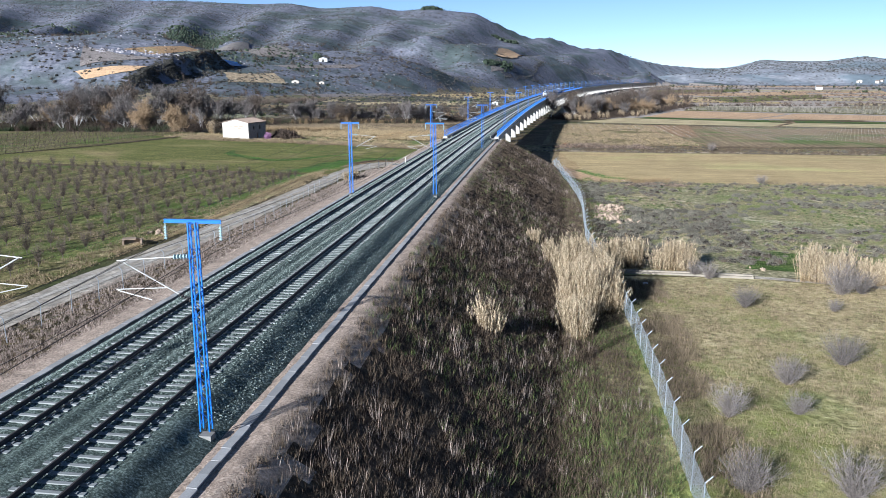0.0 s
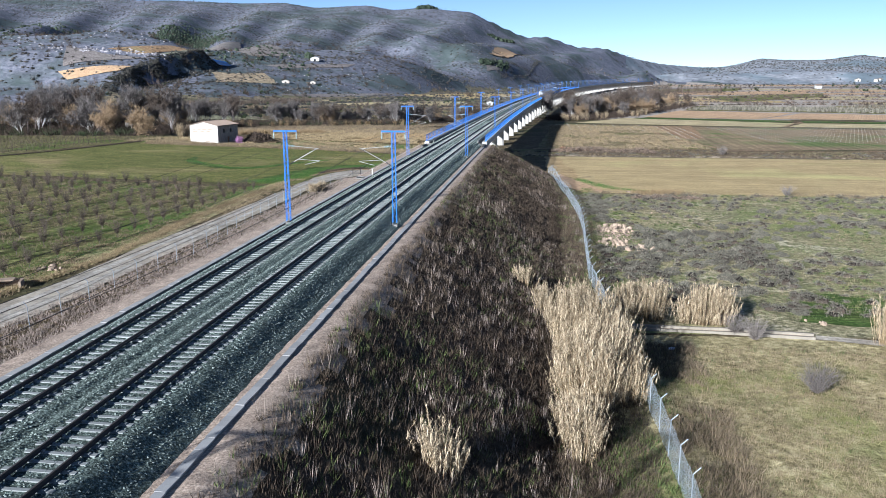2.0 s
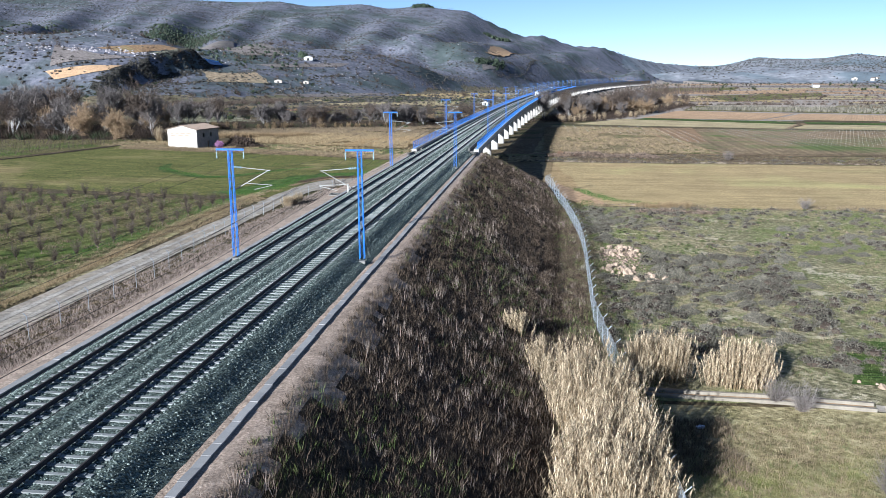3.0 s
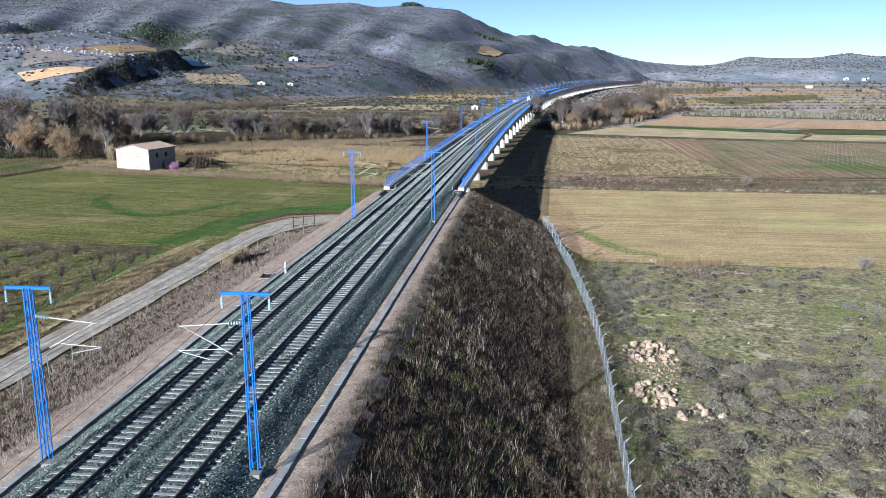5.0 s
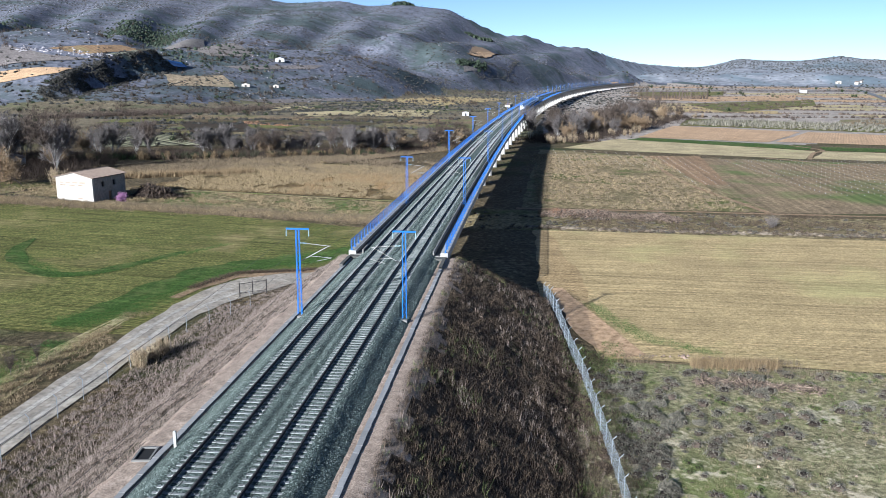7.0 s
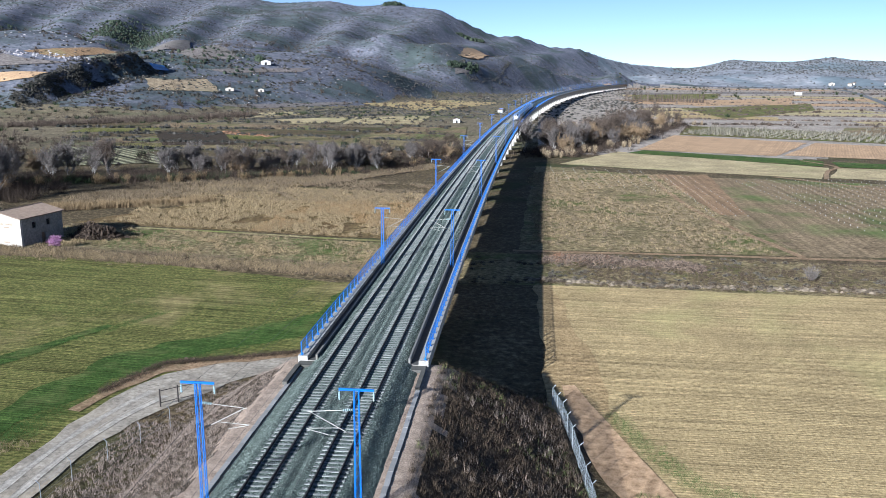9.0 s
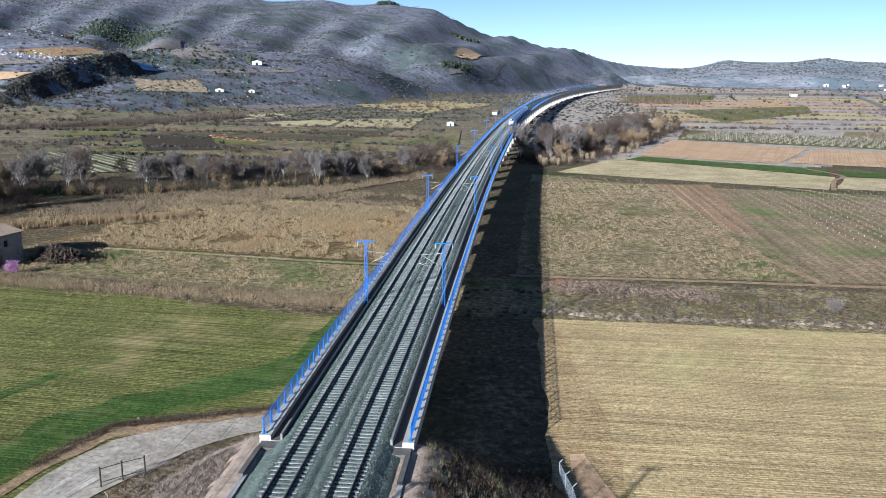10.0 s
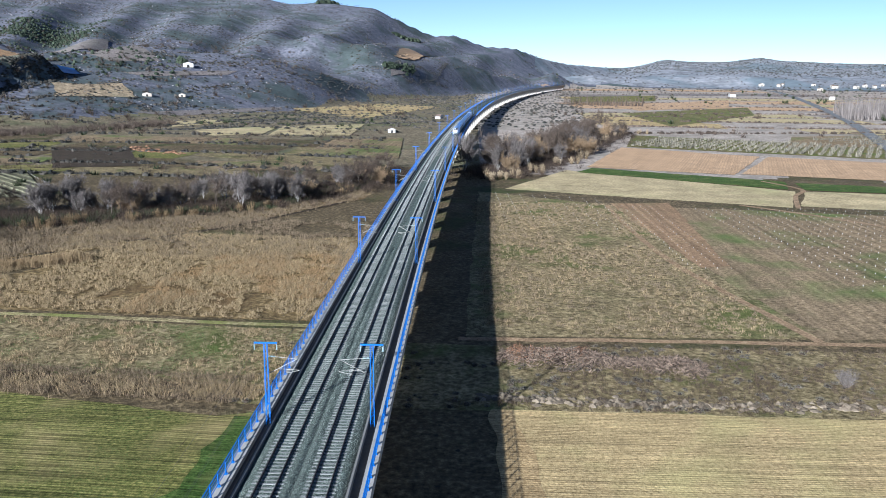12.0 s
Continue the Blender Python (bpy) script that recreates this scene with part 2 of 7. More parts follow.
def plain(name, colour, rough=0.6, metal=0.0, vary=0.25, scale=3.0, bump=0.1, relief=0.01, spec=0.4, lots=0.0, space="Object", stain=None):
    """A made surface: colour with wear at two scales; lots: change from object to object."""
    m, N, L, B = blank(name)
    vec = coords(N, L, space=space)
    n1, n2 = noise_of(N, L, vec, scale, 4), noise_of(N, L, vec, scale * 9, 3)
    col = mix_of(N, L, n1, tuple(c * (1 - vary) for c in colour), tuple(min(1, c * (1 + vary)) for c in colour))
    col = mix_of(N, L, 0.5, col, ramp_of(N, L, n2, [(0.3, grey(0.75)), (0.7, grey(1.2))]), "MULTIPLY")
    if stain:
        col = mix_of(N, L, ramp_of(N, L, noise_of(N, L, vec, scale * 0.4, 5, 0.7), [(0.5, grey(0)), (0.68, grey(0.8))]), col, stain)
    if lots:
        oi = N.new("ShaderNodeObjectInfo")
        col = mix_of(N, L, 1.0, col, ramp_of(N, L, oi.outputs["Random"], [(0, grey(1 - lots)), (1, grey(1 + lots))]), "MULTIPLY")
    L.new(col, B.inputs["Base Color"])
    B.inputs["Roughness"].default_value, B.inputs["Metallic"].default_value, B.inputs["Specular IOR Level"].default_value = rough, metal, spec
    if bump:
        L.new(bump_of(N, L, n2, bump, relief), B.inputs["Normal"])
    return m


def leafy(name, a, b, rough=0.8, lots=0.25, through_light=0.25):
    """Twigs, blades and leaves: each island takes its own shade between two colours."""
    a, b = rich(tuple(k * 0.8 for k in a), 1.06), rich(b, 1.06)
    m, N, L, B = blank(name)
    gi, oi = N.new("ShaderNodeNewGeometry"), N.new("ShaderNodeObjectInfo")
    col = mix_of(N, L, gi.outputs["Random Per Island"], a, b)
    col = mix_of(N, L, 1.0, col, ramp_of(N, L, oi.outputs["Random"], [(0, grey(1 - lots)), (1, grey(1 + lots))]), "MULTIPLY")
    L.new(col, B.inputs["Base Color"])
    B.inputs["Roughness"].default_value, B.inputs["Specular IOR Level"].default_value = rough, 0.2
    return m


M_ground = soil("valley_ground", (0.045, 0.035, 0.022), (0.125, 0.096, 0.056), (0.28, 0.215, 0.125), 0.035, 1.1, (0.05, 0.054, 0.022), (0.52, 0.66), 1.0, relief=0.45, speck=(0.35, 0.44, (0.04, 0.034, 0.024)))
# both hill colours are shifted to blue-grey, distance haze put into the base
M_hazed_hill = soil("hill_scrub", (0.085, 0.088, 0.102), (0.155, 0.156, 0.18), (0.238, 0.232, 0.248), 0.009, 0.2, (0.064, 0.076, 0.072), (0.47, 0.6), 0.8, relief=1.2, speck=(0.13, 0.42, (0.048, 0.05, 0.048)))
M_hazed_far_hill = soil("far_hill", (0.2, 0.205, 0.215), (0.26, 0.265, 0.275), (0.33, 0.325, 0.325), 0.003, 0.05, (0.13, 0.15, 0.16), (0.5, 0.6), 0.3, relief=3.0)
M_scrub = soil("scrub_meadow", (0.09, 0.084, 0.046), (0.28, 0.25, 0.142), (0.55, 0.47, 0.3), 0.08, 1.9, (0.14, 0.155, 0.058), (0.5, 0.7), 1.0, relief=0.3, bare=(0.545, (0.62, 0.53, 0.37)))
M_drygrass = soil("dry_grass", (0.13, 0.105, 0.055), (0.37, 0.31, 0.165), (0.62, 0.53, 0.32), 0.07, 1.6, (0.17, 0.175, 0.062), (0.47, 0.66), 0.9, relief=0.3)
M_golden = soil("golden_grass", (0.06, 0.042, 0.022), (0.19, 0.138, 0.068), (0.4, 0.3, 0.16), 0.05, 1.0, (0.13, 0.088, 0.044), (0.52, 0.66), 1.0, relief=0.5)
M_green = soil("green_crop", (0.065, 0.076, 0.023), (0.155, 0.156, 0.052), (0.31, 0.265, 0.105), 0.05, 2.4, (0.22, 0.178, 0.084), (0.52, 0.7), 0.6, (91, 0.5, 0.22, 0.05))
M_lush = soil("lush_crop", (0.032, 0.062, 0.015), (0.072, 0.112, 0.03), (0.14, 0.17, 0.055), 0.15, 2.6, (0.105, 0.115, 0.042), (0.5, 0.66), 0.7, (91, 0.5, 0.2, 0.05))
M_stubble = soil("stubble_crop", (0.33, 0.245, 0.125), (0.47, 0.355, 0.185), (0.6, 0.465, 0.255), 0.03, 2.6, (0.36, 0.315, 0.145), (0.52, 0.74), 0.6, (91, 0.42, 0.16, 0.05))
M_stub_edge = soil("brown_stubble", (0.29, 0.2, 0.105), (0.41, 0.295, 0.155), (0.55, 0.41, 0.225), 0.05, 2.6, None, (0.46, 0.6), 0.6, (91, 0.42, 0.16, 0.05))
M_plough = soil("ploughed_soil", (0.36, 0.235, 0.135), (0.5, 0.34, 0.205), (0.6, 0.425, 0.27), 0.02, 1.2, None, (0.5, 0.7), 0.4, (20, 1.4, 0.06, 0.3))
M_vine = soil("vine_soil", (0.13, 0.095, 0.058), (0.27, 0.2, 0.12), (0.42, 0.32, 0.2), 0.03, 1.4, (0.105, 0.125, 0.045), (0.5, 0.66), 0.9, (3, 3.0, 0.09, 0.25), relief=0.3)
M_yellow = soil("straw_field", (0.34, 0.27, 0.15), (0.47, 0.38, 0.22), (0.57, 0.47, 0.29), 0.02, 1.1, (0.28, 0.25, 0.13), (0.5, 0.68), 0.3)
M_orchard = soil("orchard_floor", (0.06, 0.052, 0.022), (0.17, 0.15, 0.066), (0.34, 0.28, 0.145), 0.07, 1.5, (0.085, 0.11, 0.03), (0.48, 0.66), 0.9, (2, 2.4, 0.12, 0.5), relief=0.3)
M_road = soil("dirt_road", (0.32, 0.275, 0.21), (0.4, 0.35, 0.28), (0.47, 0.415, 0.34), 0.1, 2.2, (0.3, 0.25, 0.185), (0.5, 0.72), 0.2)
M_rut = soil("worn_gravel", (0.41, 0.365, 0.3), (0.48, 0.43, 0.36), (0.53, 0.48, 0.4), 0.15, 2.6, None, (0.5, 0.6), 0.15)
# brown set below that of dead grass: the slope's shade is in the colour
M_shade_brown = soil("embankment_grass", (0.025, 0.019, 0.014), (0.065, 0.05, 0.035), (0.13, 0.1, 0.07), 0.12, 1.9, (0.04, 0.037, 0.02), (0.56, 0.74), 0.8, relief=0.3)
M_shoulder = soil("gravel_shoulder", (0.26, 0.195, 0.148), (0.41, 0.32, 0.245), (0.6, 0.485, 0.38), 0.3, 9.0, None, (0.5, 0.6), 0.7, relief=0.05)
M_ballast = soil("ballast", (0.02, 0.026, 0.022), (0.095, 0.115, 0.097), (0.36, 0.41, 0.36), 0.35, 10.0, None, (0.5, 0.6), 1.0, relief=0.1)
M_concrete = plain("concrete", (0.21, 0.2, 0.18), 0.85, vary=0.16, scale=0.8, bump=0.15, spec=0.2, stain=(0.17, 0.155, 0.13))
M_pier = plain("pier_concrete", (0.44, 0.41, 0.36), 0.85, vary=0.1, scale=0.5, bump=0.1, spec=0.2, stain=(0.36, 0.33, 0.28))
M_sleeper = plain("sleeper_concrete", (0.25, 0.255, 0.24), 0.85, vary=0.15, scale=4, bump=0.2, spec=0.2, lots=0.16)
M_rail = plain("rail_steel", (0.04, 0.032, 0.028), 0.75, 0.0, scale=6, bump=0.05)
M_blue = plain("blue_paint", (0.012, 0.13, 0.47), 0.45, vary=0.15, scale=2, bump=0.03, spec=0.5)
M_white = plain("white_tube", (0.36, 0.35, 0.31), 0.4, vary=0.08, scale=4, bump=0.02)
M_wire = plain("copper_wire", (0.035, 0.03, 0.028), 0.6, 0.3, bump=0)

M_asphalt = soil("old_asphalt", (0.12, 0.12, 0.12), (0.2, 0.2, 0.195), (0.27, 0.265, 0.25), 0.05, 3.0, None, (0.5, 0.6), 0.2)
M_earth = soil("bare_earth", (0.22, 0.14, 0.08), (0.33, 0.23, 0.14), (0.42, 0.31, 0.2), 0.1, 2.0, None, (0.5, 0.6), 0.4)
M_fallow = soil("fallow_ground", (0.07, 0.055, 0.03), (0.235, 0.187, 0.1), (0.48, 0.39, 0.23), 0.06, 1.1, (0.085, 0.095, 0.033), (0.53, 0.68), 1.0, relief=0.45)

M_mid = soil("valley_scrub_ground", (0.1, 0.085, 0.058), (0.2, 0.165, 0.108), (0.37, 0.3, 0.19), 0.02, 0.6, (0.1, 0.1, 0.055), (0.5, 0.66), 0.9, relief=0.8, speck=(0.16, 0.3, (0.05, 0.042, 0.034)))
M_plain = soil("far_plain", (0.25, 0.21, 0.17), (0.4, 0.34, 0.28), (0.54, 0.47, 0.39), 0.012, 0.4, (0.24, 0.21, 0.17), (0.5, 0.64), 0.6, relief=0.6)
M_terrace = soil("terrace_soil", (0.14, 0.125, 0.115), (0.225, 0.195, 0.175), (0.31, 0.27, 0.235), 0.02, 0.5, (0.14, 0.13, 0.105), (0.5, 0.7), 0.5, (40, 5.0, 0.06, 0.4))
M_vine_rows = soil("vine_rows", (0.14, 0.135, 0.08), (0.24, 0.225, 0.135), (0.38, 0.35, 0.24), 0.03, 1.2, None, (0.5, 0.6), 0.8, (-45, 3.4, 0.42, 0.1), relief=0.3)
M_tilled = soil("tilled_soil", (0.2, 0.125, 0.07), (0.3, 0.2, 0.118), (0.4, 0.28, 0.17), 0.03, 1.3, (0.21, 0.17, 0.09), (0.54, 0.7), 0.6, (2, 3.0, 0.1, 0.2), relief=0.3)
M_pale_green = soil("pale_green_field", (0.17, 0.17, 0.12), (0.23, 0.23, 0.165), (0.29, 0.285, 0.21), 0.02, 0.6)
M_quarry = soil("quarry_earth", (0.24, 0.175, 0.11), (0.4, 0.31, 0.2), (0.55, 0.45, 0.32), 0.03, 0.35, (0.24, 0.2, 0.13), (0.5, 0.62), 0.8, relief=1.0)
M_pond = plain("pond_liner", (0.02, 0.09, 0.28), 0.25, vary=0.1, bump=0)
M_guard = plain("vine_guard", (0.42, 0.4, 0.36), 0.6, vary=0.2, bump=0)
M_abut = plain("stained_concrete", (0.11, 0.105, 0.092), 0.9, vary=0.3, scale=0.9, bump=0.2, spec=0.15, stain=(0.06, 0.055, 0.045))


# ---- the ground, one sheet to the horizon ----
def build_ground():
    turns = np.concatenate([np.linspace(-180, -48, 34)[:-1], np.linspace(-48, 42, 560), np.linspace(42, 180, 36)[1:]])
    r = np.concatenate([np.linspace(0.5, 60, 20)[:-1], 60 * (4900 / 60) ** np.linspace(0, 1, 260)])
    A, R = np.meshgrid(np.radians(turns), r, indexing="xy")
    X, Y = FOOT_X + R * np.sin(A), FOOT_Y + R * np.cos(A)
    me = grid_mesh("ground", X, Y, land(X, Y), M_ground)
    me.materials.append(M_hazed_hill)
    me.materials.append(M_hazed_far_hill)
    me.materials.append(M_mid)
    me.materials.append(M_plain)
    mid = np.array([p.center[:2] for p in me.polygons])
    turn = np.degrees(np.arctan2(mid[:, 0] - FOOT_X, mid[:, 1] - FOOT_Y))
    far = np.hypot(mid[:, 0] - FOOT_X, mid[:, 1] - FOOT_Y)
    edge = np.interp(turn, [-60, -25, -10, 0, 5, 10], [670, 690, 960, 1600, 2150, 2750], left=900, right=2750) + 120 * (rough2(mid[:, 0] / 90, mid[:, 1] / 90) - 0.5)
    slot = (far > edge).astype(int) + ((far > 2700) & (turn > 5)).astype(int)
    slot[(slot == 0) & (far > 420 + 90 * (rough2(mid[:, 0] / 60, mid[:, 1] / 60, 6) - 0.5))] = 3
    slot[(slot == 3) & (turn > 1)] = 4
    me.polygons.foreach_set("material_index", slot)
    me.flip_normals()
    return tagged(new("ground", me), "valley floor of dry grass rising to haze-tinted scrub hills", "ground", kind="structure")


build_ground()


def field(name, corners, material, label, lift=0.05, cell=4.0, ragged=0.5, category="field"):
    """A patch of land between four corners (in turn), lying on the ground."""
    a, b, c, d = [np.array(p, float) for p in corners]
    nu = int(max(2, max(np.linalg.norm(b - a), np.linalg.norm(c - d)) / cell))
    nv = int(max(2, max(np.linalg.norm(d - a), np.linalg.norm(c - b)) / cell))
    u, v = np.meshgrid(np.linspace(0, 1, nu + 1), np.linspace(0, 1, nv + 1))
    X, Y = [(a[i] * (1 - u) + b[i] * u) * (1 - v) + (d[i] * (1 - u) + c[i] * u) * v for i in (0, 1)]
    X, Y = X + ragged * (rough2(X / 5, Y / 5, 4) - 0.5) * 2, Y + ragged * (rough2(X / 5, Y / 5, 8) - 0.5) * 2
    me = grid_mesh(name, X, Y, land(X, Y) + lift, material)
    if me.polygons[0].normal.z < 0:
        me.flip_normals()
    return tagged(new(name, me), label, category, kind="structure")


field("crop_field", [(-116, 7), (-28, 11.5), (-16.5, 84), (-104, 96)], M_green, "green winter crop field with faint drill rows", 0.05)
field("crop_field", [(-22.8, 44), (-10.5, 49), (-9.5, 86.5), (-16.5, 84)], M_green, "green winter crop running up to the viaduct", 0.05)
field("rough_grass", [(-108, 101), (-9.5, 93), (-9.5, 118.5), (-104, 118)], M_fallow, "rough olive grass with pale tufts beside the track", 0.04)
field("river_grass", [(-106, 140), (-72, 166), (-20, 262), (-16, 330)], M_golden, "dry brown grass between meadow and river", 0.05)
field("orchard_ground", [(-160, -92), (-28.5, -90), (-31.5, 6), (-150, 4)], M_orchard, "rough grass of a young orchard", 0.04)
field("vine_strip", [(-205, 10), (-114, 22), (-105, 122), (-205, 108)], M_orchard, "strip of dark bare rows beside the crop", 0.04)
# stubble stops near the viaduct's shadow edge; darker ground inside deepens that shade
field("stubble_field", [(24.5, 13), (140, 9), (140, 85), (17.2, 88)], M_stubble, "pale yellow-green stubble field with drill rows", 0.05)
field("stubble_edge", [(18.6, 37), (27, 13.4), (20.5, 87.4), (16.9, 87.8)], M_stub_edge, "browner strip of stubble along the viaduct's shadow", 0.07, 2, 1.2)
field("scrub_meadow", [(19, -70.5), (150, -72), (150, 11), (19, 12)], M_scrub, "scrubby meadow of grass and low shrubs", 0.04)
field("dry_meadow", [(19, -180), (150, -180), (150, -72.4), (24, -71.2)], M_drygrass, "dry pale grass meadow", 0.04)
field("ditch_bank", [(-16, 88), (150, 86), (150, 112), (-16, 113)], M_fallow, "rough bank with dead weeds along a ditch", 0.03)
field("fallow_field", [(14, 117), (72, 118), (62, 260), (20, 288)], M_fallow, "fallow field of tufted dry grass", 0.04)
field("vineyard", [(72, 118), (240, 130), (190, 236), (62, 260)], M_vine, "bare vineyard with staked rows", 0.04)
field("golden_meadow", [(-86, 121.5), (-10, 123), (-13, 197), (-60, 178)], M_golden, "golden dry grass meadow", 0.04)
field("pale_strip", [(30, 296), (124, 258), (142, 300), (62, 364)], M_yellow, "pale straw strip beside the vineyard", 0.07)
field("pale_strip", [(128, 262), (260, 232), (270, 275), (146, 300)], M_yellow, "pale straw strip with green patches", 0.07)
field("green_strip", [(66, 356), (141, 304), (150, 330), (76, 376)], M_lush, "narrow bright green crop strip", 0.16)
field("green_strip", [(147, 303), (300, 268), (300, 285), (152, 326)], M_lush, "narrow bright green crop strip", 0.16)
field("ploughed_field", [(74, 379), (137, 354), (180, 441), (112, 488)], M_plough, "bare orange ploughed field", 0.18)
field("ploughed_field", [(141, 357), (300, 300), (330, 380), (184, 440)], M_plough, "bare orange ploughed field", 0.18)
field("olive_ground", [(116, 492), (270, 425), (300, 500), (140, 588)], M_orchard, "grove of grey olive rows", 0.15)
def patchwork():
    """Small plots between hedges over the far valley floor."""
    kinds = [(M_fallow, "fallow plot"), (M_vine, "bare vine plot"), (M_yellow, "pale straw plot"), (M_orchard, "dark tilled plot"), (M_ground, "rough grass plot"), (M_plough, "bare earth plot"), (M_green, "dull green plot")]
    rng = random.Random(8)
    for left, y0, y1, rows in ((True, 300, 490, 5), (False, 620, 2300, 13)):
        for k in range(rows):
            ya, yb = [y0 * (y1 / y0) ** ((k + e) / rows) for e in (0.06, 0.94)]
            x = -0.62 * ya if left else 70 + 0.09 * ya
            end = -34 if left else 0.62 * ya
            while x < end - 20:
                w = min(rng.uniform(0.1, 0.3) * ya, end - x)
                m, what = rng.choice([kinds[i] for i in (0, 0, 4, 4, 4, 3, 6, 1)] if left else kinds[2:3] + kinds[5:6] + [(M_stubble, "pale green plot"), (M_tilled, "reddish tilled plot"), (M_plain, "pale bare plot"), (M_plain, "pale bare plot"), (M_terrace, "greyish tilled plot")])
                span = [float(land(px, py)) for px in (x, x + w) for py in (ya, yb)]
                skew = rng.uniform(-0.1, 0.1) * ya
                if max(span) - min(span) < 0.02 * ya and (left or x > 150 or ya > 640):
                    field("far_plot", [(x, ya + skew * 0.3), (x + w * 0.94, ya - skew * 0.3), (x + w * 0.94 + skew * 0.2, yb - skew * 0.3), (x + skew * 0.2, yb + skew * 0.3)], m, what + " on the far valley floor", 0.16 + ya * 0.00012, 0.012 * ya, 0.004 * ya)
                x += w


patchwork()
field("straw_field", [(-220, 631), (-199, 663), (-173, 627), (-197, 569)], M_yellow, "yellow straw field on the valley floor", 0.35, 8)
field("straw_field", [(-173, 545), (-123, 590), (-118, 520), (-144, 496)], M_yellow, "yellow straw field on the valley floor", 0.35, 8)
field("straw_field", [(-120, 588), (-66, 646), (-62, 531), (-112, 508)], M_yellow, "tan straw field on the valley floor", 0.35, 8)
field("grass_field", [(-166, 843), (-93, 1045), (-13, 1017), (-77, 717)], M_stubble, "yellow-green field on the valley floor", 0.35, 12)
field("brown_field", [(-67, 496), (-26, 531), (-19, 405), (-70, 403)], M_vine, "dull brown field beside the viaduct", 0.35, 8)
field("bare_field", [(-264, 649), (-176, 834), (-171, 817), (-228, 680)], M_terrace, "long pale bare field on the valley edge", 0.35, 10)
field("vine_plot", [(-200, 296), (-165, 312), (-118, 240), (-152, 222)], M_vine_rows, "small vine plot beyond the river", 0.35, 6)
field("thicket_ground", [(-205, 412), (-165, 416), (-124, 330), (-155, 316)], M_shade_brown, "dark ground under leafless thicket", 0.35, 6)
field("brown_field", [(196, 915), (408, 1112), (342, 899), (195, 690)], M_orchard, "dark brown field on the valley floor", 0.35, 14)
field("brown_field", [(258, 590), (343, 620), (300, 512), (218, 500)], M_vine, "olive-brown field with rows", 0.3, 10)
field("bare_field", [(224, 1139), (484, 1422), (387, 1125), (229, 976)], M_plough, "pale bare field on the valley floor", 0.5, 16)
field("green_field", [(218, 1514), (411, 1658), (331, 1319), (181, 1231)], M_green, "far green field on the valley floor", 0.5, 16)
field("hill_field", [(-432, 640), (-392, 700), (-369, 702), (-398, 641)], M_tilled, "tan field on the plateau above the bluff", 0.5, 6)
field("hill_field", [(-385, 655), (-367, 715), (-372, 785), (-370, 672)], M_pale_green, "pale grey-green field on the valley edge", 0.5, 6)
field("hill_field", [(-470, 630), (-418, 622), (-384, 636), (-440, 574)], M_terrace, "grey tilled slope on the plateau", 0.6, 6)
field("hill_field", [(-440, 566), (-382, 597), (-385, 577), (-425, 556)], M_plough, "orange field above the bluff", 0.7, 6)
field("hill_field", [(-397, 862), (-483, 1120), (-318, 878), (-352, 826)], M_terrace, "reddish field at the foot of the hill", 0.5, 8)
field("almond_terrace", [(-549, 1070), (-532, 1240), (-490, 1141), (-506, 1055)], M_terrace, "grey terrace planted with almond trees", 1.2, 8)
field("hill_field", [(-111, 1482), (-107, 1800), (-45, 1980), (-77, 1551)], M_plough, "orange ploughed field on the hillside", 2.0, 12, 4)

field("hill_field", [(-109, 1380), (-72, 1487), (-63, 1470), (-106, 1356)], M_terrace, "grey field beside dark trees", 1.2, 10)
field("hill_field", [(-326, 795), (-246, 925), (-249, 897), (-305, 800)], M_terrace, "pale field on the low plateau by the farmhouse", 0.5, 8)
field("quarry_ground", [(-346, 695), (-308, 755), (-281, 716), (-322, 652)], M_quarry, "bare pale earth of an old quarry", 0.45, 5, 2)
field("farm_pond", [(-372, 757), (-359, 763), (-345, 747), (-355, 735)], M_pond, "blue lined farm pond on the terrace", 1.6, 4, 0.2, "pond")
field("orange_plot", [(64, 262), (85, 266), (74, 170), (67, 168)], M_tilled, "narrow orange-brown tilled plot", 0.16)
field("weed_strip", [(-105, 96.5), (-15.5, 88), (-15, 92.5), (-105, 101)], M_shade_brown, "strip of dead brown weeds along the crop", 0.08, ragged=0.4)
field("dirt_track", [(-70, 118.6), (-9, 119.6), (-9, 121.2), (-70, 120.2)], M_drygrass, "narrow pale farm track", 0.08, ragged=0.25, category="track")
field("dirt_track", [(13, 114.8), (150, 115.3), (150, 117), (13, 116.5)], M_earth, "narrow pale farm track", 0.08, ragged=0.25, category="track")


